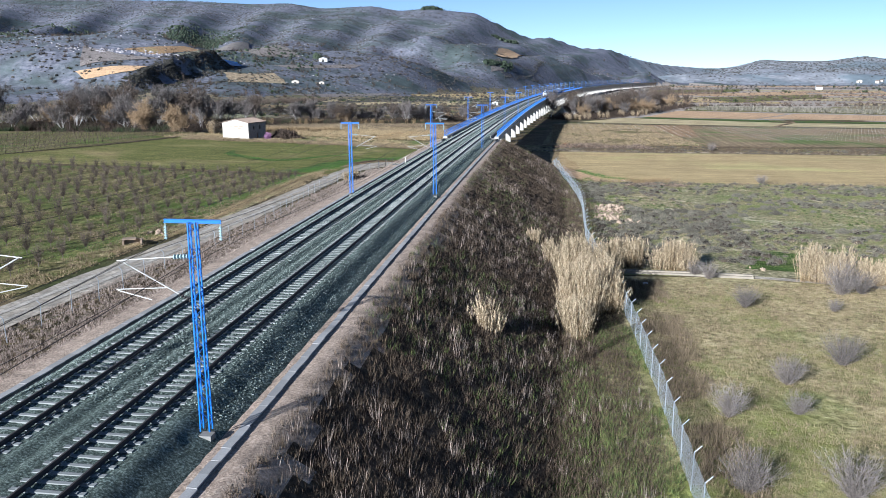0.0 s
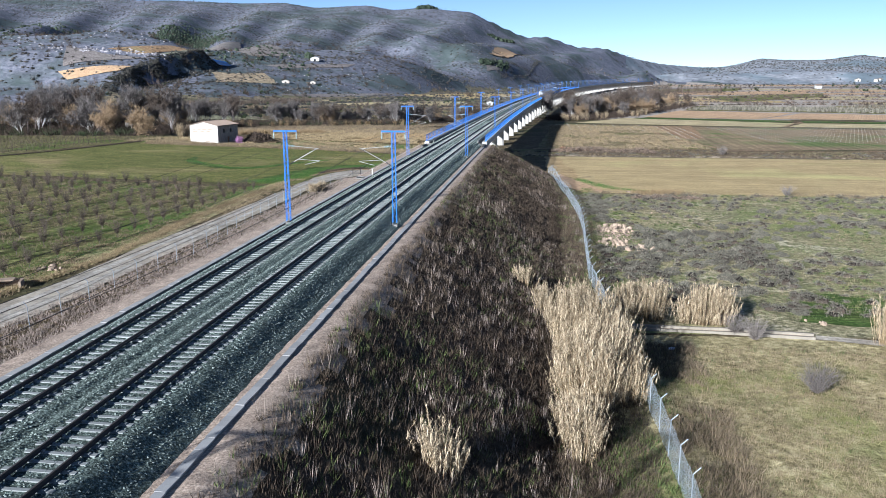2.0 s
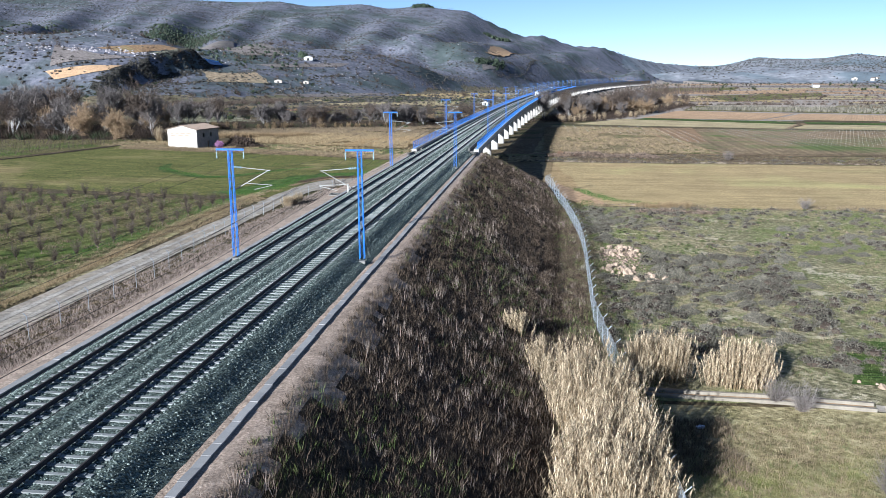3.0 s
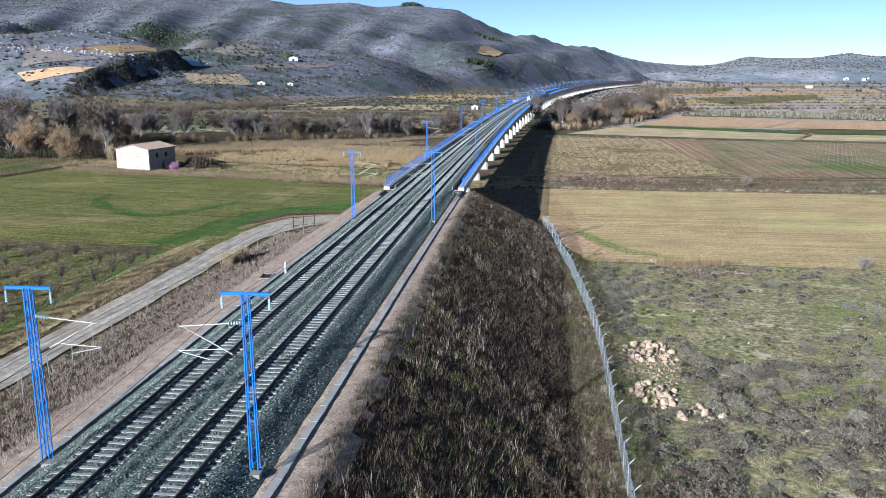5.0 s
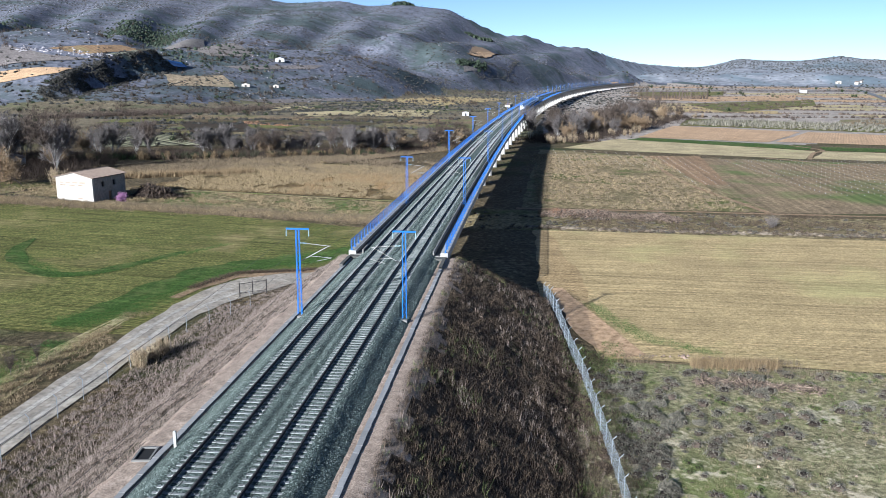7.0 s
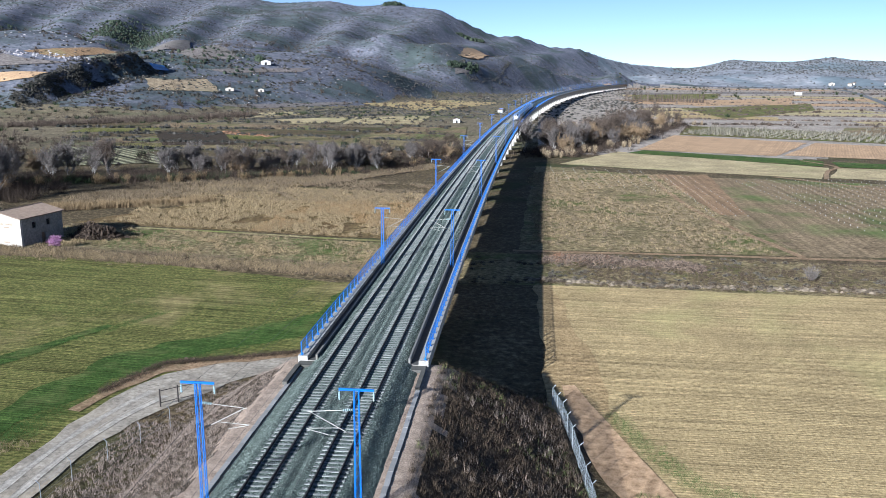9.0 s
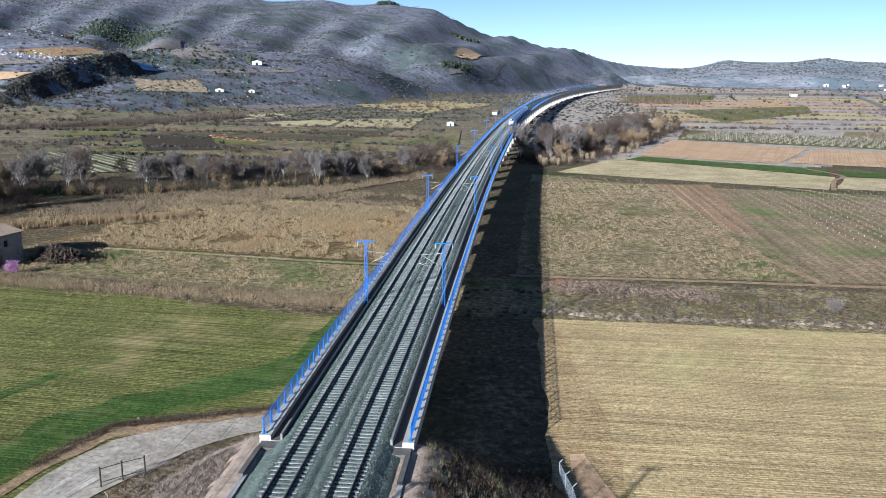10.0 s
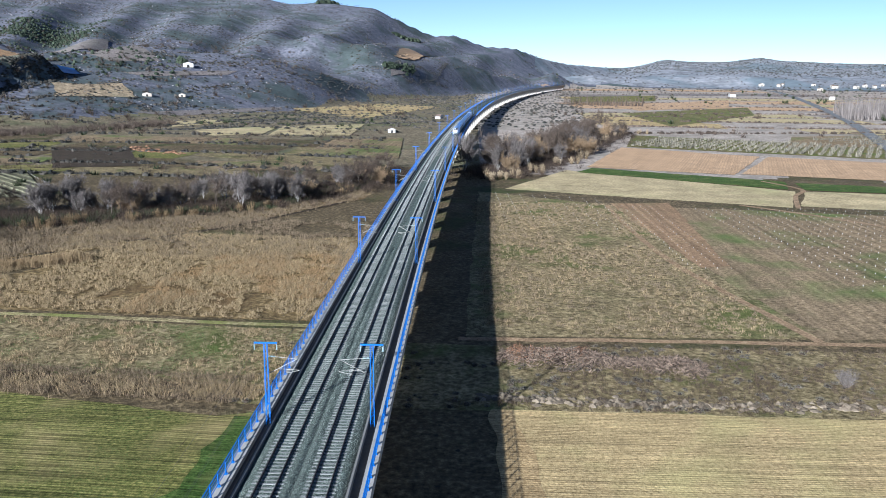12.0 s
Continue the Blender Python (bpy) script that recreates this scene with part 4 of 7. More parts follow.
def build_wires():
    for s in (-1, 1):
        for name, o, z, sag, r, label in (("contact_wire", s * 2.15, 4.55, 0.02, 0.012, "thin dark contact wire over the track"),
                                          ("catenary_wire", s * 2.15, 6.0, 0.9, 0.012, "thin dark sagging catenary wire over the track"),
                                          ("feeder_cable", s * 6.0, 6.85, 0.8, 0.012, "thin dark feeder cable hung from the masts"),
                                          ("feeder_cable", s * 3.9, 6.85, 0.8, 0.012, "thin dark feeder cable hung from the masts"),
                                          ("return_cable", s * 5.35, 4.6, 0.6, 0.01, "thin dark return cable along the masts")):
            g = Geo()
            for y0, y1 in zip(MAST_Y[:14], MAST_Y[1:15]):
                n = 8
                pts = [along(y0 + (y1 - y0) * i / n, o, z - sag * 4 * (i / n) * (1 - i / n)) for i in range(n + 1)]
                for a, b in zip(pts, pts[1:]):
                    g.tube(a, b, r, 3, cap=False)
            solo(name, g, M_wire, label, "cable", "overhead wires")


build_wires()


# ---- the train, standing on the far part of the viaduct ----
M_tr_white = plain("train_white", (0.78, 0.8, 0.82), 0.25, vary=0.05, scale=1.0, bump=0.0, spec=0.5, stain=(0.6, 0.6, 0.6))
M_tr_roof = plain("train_roof_blue", (0.1, 0.2, 0.42), 0.35, vary=0.12, scale=0.7, bump=0.0, spec=0.5)
M_tr_glass = plain("train_dark_glass", (0.008, 0.009, 0.011), 0.08, vary=0.05, bump=0, spec=0.6)
M_tr_stripe = plain("train_stripe", (0.03, 0.02, 0.06), 0.4, vary=0.1, bump=0)
M_tr_under = plain("train_underframe", (0.03, 0.03, 0.032), 0.7, vary=0.2, bump=0.05)


def body_ring(w, top, low):
    """Half section of a rail car, right side from the floor up to the roof's middle."""
    return [(w * 0.93, low), (w, low + 0.35), (w, top * 0.62), (w * 0.96, top * 0.76), (w * 0.8, top * 0.9), (w * 0.45, top * 0.98), (0, top)]


def loft(rings, closed_ends=True):
    """Skin over sections of (y, half section)."""
    g = Geo()
    k = len(rings[0][1])
    n = 2 * k - 1
    for y, ring in rings:
        g.v.extend([(x, y, z) for x, z in ring] + [(-x, y, z) for x, z in ring[-2::-1]])
    for r in range(len(rings) - 1):
        for i in range(n - 1):
            g.f.append((r * n + i, r * n + i + 1, (r + 1) * n + i + 1, (r + 1) * n + i))
        g.f.append((r * n + n - 1, r * n, (r + 1) * n, (r + 1) * n + n - 1))
    g.f.append(tuple(range(n)))
    g.f.append(tuple(range((len(rings) - 1) * n, len(rings) * n))[::-1])
    return g


def shell(ob, split):
    """Roof in blue, sides in white."""
    me = ob.data
    me.materials.append(M_tr_roof)
    for p in me.polygons:
        if p.center.z > split and abs(p.normal.y) < 0.9:
            p.material_index = 1


def build_power_car(train, y, facing):
    """Streamlined car whose nose points to -y (facing 1) or to +y (facing -1)."""
    L = 20.0
    rings = [(0.0, body_ring(0.75, 1.05, 0.45)), (0.5, body_ring(1.1, 1.45, 0.35)), (1.4, body_ring(1.32, 1.95, 0.3)), (2.6, body_ring(1.42, 2.6, 0.28)),
             (4.2, body_ring(1.47, 3.35, 0.28)), (5.6, body_ring(1.48, 3.75, 0.28)), (7.0, body_ring(1.48, 3.85, 0.28)), (L - 0.35, body_ring(1.48, 3.85, 0.28)), (L, body_ring(1.44, 3.75, 0.3))]
    car = part("power_car", loft(rings), M_tr_white, train, "streamlined white power car with blue roof", True)
    shell(car, 3.2)
    c = along(y, 2.15)
    car.matrix_basis = pose(c.x, c.y, 0, 0, 0, -math.degrees(bearing(y)) + (0 if facing > 0 else 180))
    part("windscreen", Geo().add([(-0.85, 2.35, 2.52), (0.85, 2.35, 2.52), (1.0, 4.1, 3.2), (0.55, 4.6, 3.52), (-0.55, 4.6, 3.52), (-1.0, 4.1, 3.2)], [(0, 1, 2, 3, 4, 5)]), M_tr_glass, car)
    for s in (-1, 1):
        part("headlight", Geo().box(s * 0.85 - 0.22, s * 0.85 + 0.22, 0.42, 0.9, 1.2, 1.42), M_tr_glass, car)
        part("side_window", Geo().box(s * 1.46 - 0.04, s * 1.46 + 0.04, 3.6, 4.6, 2.1, 2.6), M_tr_glass, car)
        part("stripe", Geo().box(s * 1.47 - 0.03, s * 1.47 + 0.03, 3.0, L - 0.4, 0.72, 0.95), M_tr_stripe, car)
        part("cab_door", Geo().box(s * 1.485 - 0.015, s * 1.485 + 0.015, 5.3, 6.0, 0.8, 2.6), M_tr_white, car)
    part("coupler_cover", Geo().box(-0.5, 0.5, -0.12, 0.3, 0.35, 0.7), M_tr_under, car)
    pan = Geo().beam((0, 14, 3.9), (0, 15.5, 4.45), 0.06, 0.06).beam((0, 15.5, 4.45), (0, 14.2, 5.0), 0.05, 0.05).box(-0.8, 0.8, 14.1, 14.3, 4.98, 5.03).box(-0.7, 0.7, 13.7, 15.2, 3.82, 3.92)
    part("pantograph", pan, M_tr_under, car)
    for yy in (3.5, 6.3, 14.0, 16.8):
        part("bogie", Geo().box(-1.2, 1.2, yy - 0.9, yy + 0.9, 0.12, 0.5).tube((-0.8, yy, 0.45), (0.8, yy, 0.45), 0.44, 12), M_tr_under, car)


def build_coach(train, y):
    L = 12.7
    car = part("coach", loft([(0, body_ring(1.44, 3.3, 0.3)), (0.2, body_ring(1.47, 3.38, 0.28)), (L - 0.2, body_ring(1.47, 3.38, 0.28)), (L, body_ring(1.44, 3.3, 0.3))]), M_tr_white, train,
               "white coach with dark window band and blue roof", True)
    shell(car, 2.75)
    c = along(y, 2.15)
    car.matrix_basis = pose(c.x, c.y, 0, 0, 0, -math.degrees(bearing(y)))
    for s in (-1, 1):
        part("window_band", Geo().box(s * 1.465 - 0.02, s * 1.465 + 0.02, 2.2, L - 0.6, 1.45, 2.15), M_tr_glass, car)
        part("door", Geo().box(s * 1.475 - 0.015, s * 1.475 + 0.015, 0.7, 1.6, 0.6, 2.3), M_tr_white, car)
        part("stripe", Geo().box(s * 1.465 - 0.02, s * 1.465 + 0.02, 0.3, L - 0.3, 0.72, 0.92), M_tr_stripe, car)
    part("roof_cable", Geo().beam((0.1, 0.2, 3.42), (0.1, L - 0.2, 3.42), 0.09, 0.08), M_tr_under, car)
    part("gangway", Geo().box(-1.2, 1.2, L - 0.05, L + 0.5, 0.5, 3.1), M_tr_under, car)
    part("wheelset", Geo().tube((-0.8, -0.2, 0.42), (0.8, -0.2, 0.42), 0.42, 12), M_tr_under, car)


def build_train():
    y = 408.0
    train = thing("high_speed_train", "white passenger train with blue roof and dark windows on the viaduct", "train")
    build_power_car(train, y, 1)
    y += 20.4
    for k in range(11):
        build_coach(train, y)
        y += 13.14
    build_power_car(train, y + 20.0, -1)


build_train()


# ---- plants ----
M_reed = leafy("reed_straw", (0.2, 0.14, 0.075), (0.66, 0.54, 0.365), 0.75, 0.1)
M_reed_dark = leafy("reed_brown", (0.16, 0.11, 0.06), (0.34, 0.25, 0.14), 0.8, 0.15)
# blades darkened too, to deepen the shade on the slope facing off the sun
M_blade_shade = leafy("bank_blades", (0.024, 0.017, 0.012), (0.15, 0.112, 0.075), 0.9, 0.0)
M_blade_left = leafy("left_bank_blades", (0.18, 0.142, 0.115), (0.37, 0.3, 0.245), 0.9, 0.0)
M_weed = leafy("dead_weeds", (0.085, 0.065, 0.04), (0.28, 0.215, 0.14), 0.9, 0.0)
M_blade_gold = leafy("golden_blades", (0.14, 0.105, 0.056), (0.45, 0.345, 0.2), 0.9, 0.0)
M_blade_dry = leafy("dry_blades", (0.12, 0.09, 0.05), (0.4, 0.31, 0.19), 0.9, 0.0)
M_blade_green = leafy("green_blades", (0.05, 0.075, 0.02), (0.15, 0.17, 0.06), 0.9, 0.0)
M_shrub = leafy("shrub_twigs", (0.055, 0.05, 0.037), (0.24, 0.216, 0.165), 0.9, 0.25)
M_twig = leafy("bare_twigs", (0.045, 0.034, 0.026), (0.15, 0.115, 0.088), 0.85, 0.25)
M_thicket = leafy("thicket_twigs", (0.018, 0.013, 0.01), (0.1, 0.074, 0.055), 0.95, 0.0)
M_rust = leafy("rusty_blades", (0.15, 0.1, 0.05), (0.4, 0.275, 0.145), 0.9, 0.0)
M_blade_lush = leafy("lush_blades", (0.04, 0.085, 0.018), (0.1, 0.165, 0.045), 0.9, 0.0)
M_bark = plain("bark", (0.15, 0.12, 0.1), 0.9, vary=0.3, scale=3, bump=0.3, lots=0.3)
M_twig_pale = leafy("pale_twigs", (0.08, 0.068, 0.06), (0.24, 0.21, 0.19), 0.8, 0.2)
M_bark_pale = plain("pale_bark", (0.5, 0.47, 0.43), 0.8, vary=0.25, scale=3, bump=0.2, lots=0.2)
M_twig_tan = leafy("tan_twigs", (0.2, 0.14, 0.08), (0.4, 0.29, 0.18), 0.85, 0.2)
M_ever = leafy("evergreen_leaves", (0.018, 0.028, 0.012), (0.055, 0.07, 0.03), 0.8, 0.25)
M_stone_pale = plain("pale_stone", (0.36, 0.27, 0.19), 0.9, vary=0.2, scale=2.5, bump=0.4, spec=0.15, lots=0.2, relief=0.03)


def blades(rng, where, count, height, spread, width, lean=0.5):
    """Thin upright triangles growing in tufts: arrays of points and faces."""
    n = len(where)
    c = np.repeat(where, count, axis=0)
    k = len(c)
    a = rng.uniform(0, 2 * np.pi, k)
    h = np.repeat(height * rng.uniform(0.55, 1.35, n), count) * rng.uniform(0.6, 1.15, k)
    foot = c + np.stack([np.cos(a), np.sin(a), np.zeros(k)], -1) * (spread * rng.uniform(0, 1, k) * 0.6)[:, None]
    out = lean * h * rng.uniform(0.1, 1, k)
    tip = foot + np.stack([np.cos(a) * out, np.sin(a) * out, h], -1)
    b = rng.uniform(0, 2 * np.pi, k)
    w = np.stack([np.cos(b), np.sin(b), np.zeros(k)], -1) * (width * rng.uniform(0.6, 1.3, k))[:, None]
    v = np.stack([foot - w, foot + w, tip], 1).reshape(-1, 3)
    return v, np.arange(3 * k).reshape(-1, 3)


def grass(name, where, material, label, count=6, height=0.5, spread=0.3, width=0.03, lean=0.6, seed=1):
    v, f = blades(np.random.default_rng(seed), where, count, height, spread, width, lean)
    return tagged(new(name, raw_mesh(name, v, f, material)), label, "grass", kind="stuff")


def spots(rng, n, x0, x1, y0, y1, clump=None, limit=0.5, seed=0):
    """Places on the ground, perhaps only where a slow noise is high."""
    x, y = rng.uniform(x0, x1, n), rng.uniform(y0, y1, n)
    if clump:
        k = rough2(x / clump, y / clump, seed) * 0.65 + rough2(x / clump * 2.7, y / clump * 2.7, seed + 1) * 0.35 > limit
        x, y = x[k], y[k]
    return np.stack([x, y, np.maximum(land(x, y), bank_height(x - centre(y), y) - 0.02 - 9 * (y > 45))], -1)


def on_bank(rng, n, side, clump=0):
    y = rng.uniform(-165, 38, n)
    o = rng.uniform(7.3, 24.5, n) if side > 0 else rng.uniform(-20.5, -7.2, n)
    if clump:
        k = rough2(o / clump, y / clump, 17) * 0.6 + rough2(o / 1.7, y / 1.7, 18) * 0.4 > 0.52
        y, o = y[k], o[k]
    keep = (o < 0) | (o < np.interp(y, [-150, -105, -89, -70, -54, -27, -16, 7, 36], [26.3, 25.9, 25.5, 24.2, 23.1, 23.4, 23.2, 21.6, 18.2]))
    y, o = y[keep], o[keep]
    x = centre(y) + o
    z = np.maximum(bank_height(o, y), land(x, y))
    return np.stack([x, y, z - 0.03], -1)


def between(rng, n, a, b, wide):
    """Places scattered in the strip between two lines."""
    t, u = rng.uniform(0, 1, n), rng.uniform(0, 1, n)
    k = np.linspace(0, 1, len(a))
    x = np.interp(t, k, [p[0] for p in a]) * (1 - u) + np.interp(t, k, [p[0] for p in b]) * u + rng.normal(0, wide, n)
    y = np.interp(t, k, [p[1] for p in a]) * (1 - u) + np.interp(t, k, [p[1] for p in b]) * u + rng.normal(0, wide, n)
    return np.stack([x, y, land(x, y)], -1)


RNG = np.random.default_rng(11)
grass("bank_grass", on_bank(RNG, 36000, 1), M_blade_shade, "dead brown grass on the embankment slope, darkened for its shade", 9, 0.4, 0.4, 0.015, 0.7, 2)
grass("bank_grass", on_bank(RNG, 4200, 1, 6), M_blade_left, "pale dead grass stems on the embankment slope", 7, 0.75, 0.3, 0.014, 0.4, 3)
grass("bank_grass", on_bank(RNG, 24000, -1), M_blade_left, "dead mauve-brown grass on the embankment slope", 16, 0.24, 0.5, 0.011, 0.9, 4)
grass("bank_grass", on_bank(RNG, 9000, 1, 9), M_blade_green, "olive grass on the embankment slope", 7, 0.4, 0.4, 0.018, 0.7, 35)
grass("meadow_grass", spots(RNG, 34000, 26.5, 75, -150, -74, 7, 0.25, 3), M_blade_dry, "pale dry meadow grass", 12, 0.3, 0.5, 0.009, 0.8, 5)
grass("meadow_grass", spots(RNG, 26000, 24, 95, -66, 12, 5, 0.4, 5), M_blade_green, "low green grass among the shrubs", 6, 0.22, 0.4, 0.02, 0.8, 6)
grass("meadow_grass", spots(RNG, 20000, 24, 95, -66, 12, 4, 0.5, 15), M_blade_dry, "dry grass among the shrubs", 6, 0.22, 0.4, 0.02, 0.9, 38)
grass("road_grass", spots(RNG, 9000, -23, -15.5, -130, 26), M_blade_left, "dead brown grass between road and embankment", 9, 0.38, 0.4, 0.02, 0.8, 39)
grass("road_grass", spots(RNG, 5000, -33, -28.5, -110, 20, 4, 0.4, 19), M_blade_dry, "dry grass on the road verge", 7, 0.35, 0.4, 0.02, 0.8, 40)
grass("road_grass", between(RNG, 2600, [(-29.5, -72), (-27.9, -55), (-29.6, -38), (-30.6, -28), (-31, -9), (-31, 12)], [(-30.3, -72), (-28.9, -55), (-30.5, -38), (-31.6, -28), (-32.2, -9), (-32, 12)], 0.25), M_blade_gold, "tan tufts along the road verge", 12, 0.34, 0.5, 0.016, 0.9, 43)
grass("road_grass", between(RNG, 4200, [(-31, -72), (-29, -55), (-31, -38), (-32, -28), (-32.5, -9), (-33, 8)], [(-36, -72), (-34, -55), (-35, -38), (-36, -28), (-36, -9), (-36, 8)], 0.3), M_blade_lush, "green grass between orchard and verge", 8, 0.2, 0.5, 0.016, 0.9, 44)
grass("golden_grass", spots(RNG, 9500, -80, -9, 123, 192, 6, 0.36, 8), M_blade_gold, "tall golden dry grass tussocks", 16, 0.75, 0.75, 0.036, 0.9, 7)
grass("golden_grass", spots(RNG, 3600, -45, -9, 123, 175, 16, 0.52, 88), M_rust, "rusty dry grass tussocks", 16, 0.7, 0.75, 0.034, 0.9, 77)
grass("river_grass", between(RNG, 1300, [(-95, 136), (-74, 172), (-48, 206), (-22, 262)], [(-108, 160), (-97, 186), (-55, 240), (-16, 320)], 1.5), M_blade_gold, "dry tan grass toward the river", 14, 0.6, 0.8, 0.036, 0.9, 78)
grass("river_grass", between(RNG, 6000, [(-95, 136), (-74, 172), (-48, 206), (-22, 262)], [(-108, 160), (-97, 186), (-55, 240), (-16, 320)], 1.5), M_weed, "brown weeds toward the river", 14, 0.9, 0.9, 0.036, 0.8, 79)
grass("bank_weeds", between(RNG, 1500, [(-30.5, 32), (-28, 41), (-24, 43.6), (-17.5, 46.6), (-11, 50)], [(-29.5, 32), (-26.5, 41.5), (-23, 42.8), (-17.5, 45.6), (-11, 49)], 0.3), M_blade_shade, "dark dead weeds on the bank between road and crop", 10, 0.4, 0.4, 0.018, 0.8, 93)
grass("reed_band", between(RNG, 1500, [(-100, 131), (-66, 158)], [(-103, 135), (-69, 162)], 0.7), M_reed_dark, "band of dry reeds beside the meadow", 16, 1.5, 0.8, 0.04, 0.25, 80)
grass("lush_crop", between(RNG, 15000, [(-40, 14), (-35, 22), (-34, 38), (-24, 54), (-14, 66), (-12, 84)], [(-35, 13), (-31.5, 22), (-29, 38), (-19, 49), (-10, 60), (-10, 84)], 1.0), M_blade_lush, "lush green crop along the field's edge", 8, 0.16, 0.5, 0.02, 0.9, 81)
grass("lush_crop", between(RNG, 2600, [(-68, 47), (-58, 39), (-51, 33.5), (-46, 36), (-42, 47), (-36, 62)], [(-67, 48), (-57, 40.5), (-51, 35), (-47, 37), (-43, 47), (-36, 62)], 0.45), M_blade_lush, "curved lush mark in the crop", 8, 0.16, 0.5, 0.02, 0.9, 82)
grass("lush_crop", spots(RNG, 9000, -75, -16, 55, 84, 12, 0.6, 89), M_blade_lush, "lush patches in the crop", 6, 0.14, 0.5, 0.018, 0.9, 83)
ROWS = spots(RNG, 8000, 17, 66, 118, 262, 14, 0.36, 9)
ROWS[:, 0] = np.round(ROWS[:, 0] / 3.1) * 3.1 + RNG.normal(0, 0.9, len(ROWS))
grass("fallow_grass", ROWS[1::2], M_weed, "dead brown weeds on the fallow field", 16, 0.55, 0.8, 0.036, 0.8, 37)
grass("fallow_grass", ROWS[::4], M_blade_gold, "tufted dry grass in old rows on the fallow field", 16, 0.6, 0.8, 0.036, 0.8, 8)
grass("weed_strip_grass", spots(RNG, 2600, -100, -15, 88, 97), M_weed, "dead brown weeds along the crop", 18, 0.7, 0.8, 0.022, 0.6, 31)
grass("verge_tufts", spots(RNG, 3000, -105, -12, 92, 118, 5, 0.56, 90), M_blade_gold, "pale tufts along the farm track", 16, 0.6, 0.8, 0.036, 0.9, 84)
grass("verge_tufts", spots(RNG, 1200, -100, -12, 89, 94), M_blade_gold, "pale tufts on the bank above the crop", 16, 0.7, 0.9, 0.036, 0.9, 85)
grass("verge_tufts", spots(RNG, 5000, -105, -12, 94, 118, 8, 0.45, 91), M_blade_lush, "green grass along the farm track", 8, 0.2, 0.8, 0.03, 0.9, 86)
grass("verge_shrubs", spots(RNG, 2200, -82, -12, 165, 215, 12, 0.4, 33), M_weed, "brown dry growth toward the river", 22, 1.0, 1.2, 0.026, 0.6, 32)
grass("verge_grass", spots(RNG, 3500, -110, -15, 86, 118, 7, 0.5, 10), M_blade_dry, "dry tufts along the farm track", 14, 0.5, 0.6, 0.022, 0.7, 9)
grass("ditch_grass", spots(RNG, 5000, 18, 130, 88, 113, 6, 0.42, 11), M_blade_shade, "dead weeds along the ditch", 14, 0.55, 0.6, 0.022, 0.7, 10)
grass("fence_grass", spots(RNG, 9000, 19, 25, -120, 14), M_blade_shade, "dead grass at the foot of the fence", 7, 0.35, 0.4, 0.018, 0.8, 36)
grass("fence_grass", spots(RNG, 6000, 20, 27, -120, 18, 4, 0.45, 12), M_blade_green, "grass at the foot of the fence", 6, 0.35, 0.4, 0.03, 0.8, 11)
grass("fence_weeds", spots(RNG, 3600, 26.3, 30, -125, -74, 3, 0.4, 21), M_weed, "brown weeds along the meadow side of the fence", 9, 0.45, 0.5, 0.018, 0.8, 41)
grass("meadow_grass", spots(RNG, 9000, 27, 75, -150, -74, 6, 0.52, 23), M_blade_green, "olive grass patches in the dry meadow", 8, 0.26, 0.5, 0.014, 0.8, 42)
grass("corner_grass", between(RNG, 1500, [(23.8, 34), (26, 27), (29.5, 19.5), (36, 15)], [(25, 35), (27.6, 28), (31.5, 20.5), (38, 15.6)], 0.6), M_blade_lush, "green young crop round the field's corner", 8, 0.16, 0.5, 0.018, 0.9, 45)
grass("field_edge_grass", spots(RNG, 2600, 26, 120, 9, 14, 7, 0.45, 13), M_weed, "tall dead stems at the field's edge", 9, 0.6, 0.5, 0.016, 0.5, 12)
grass("field_edge_grass", spots(RNG, 420, 33.5, 42.5, 10.6, 12.8), M_reed_dark, "tall pale dead stems at the field's edge", 9, 1.1, 0.3, 0.014, 0.2, 92)
grass("orchard_grass", spots(RNG, 9000, -110, -30, -88, 6, 6, 0.4, 14), M_blade_green, "rough orchard grass", 10, 0.3, 0.6, 0.022, 0.8, 13)
grass("orchard_grass", spots(RNG, 16000, -105, -30, -88, 5, 2.5, 0.5, 24), M_weed, "dry tussocks of orchard grass", 9, 0.4, 0.5, 0.022, 0.8, 14)


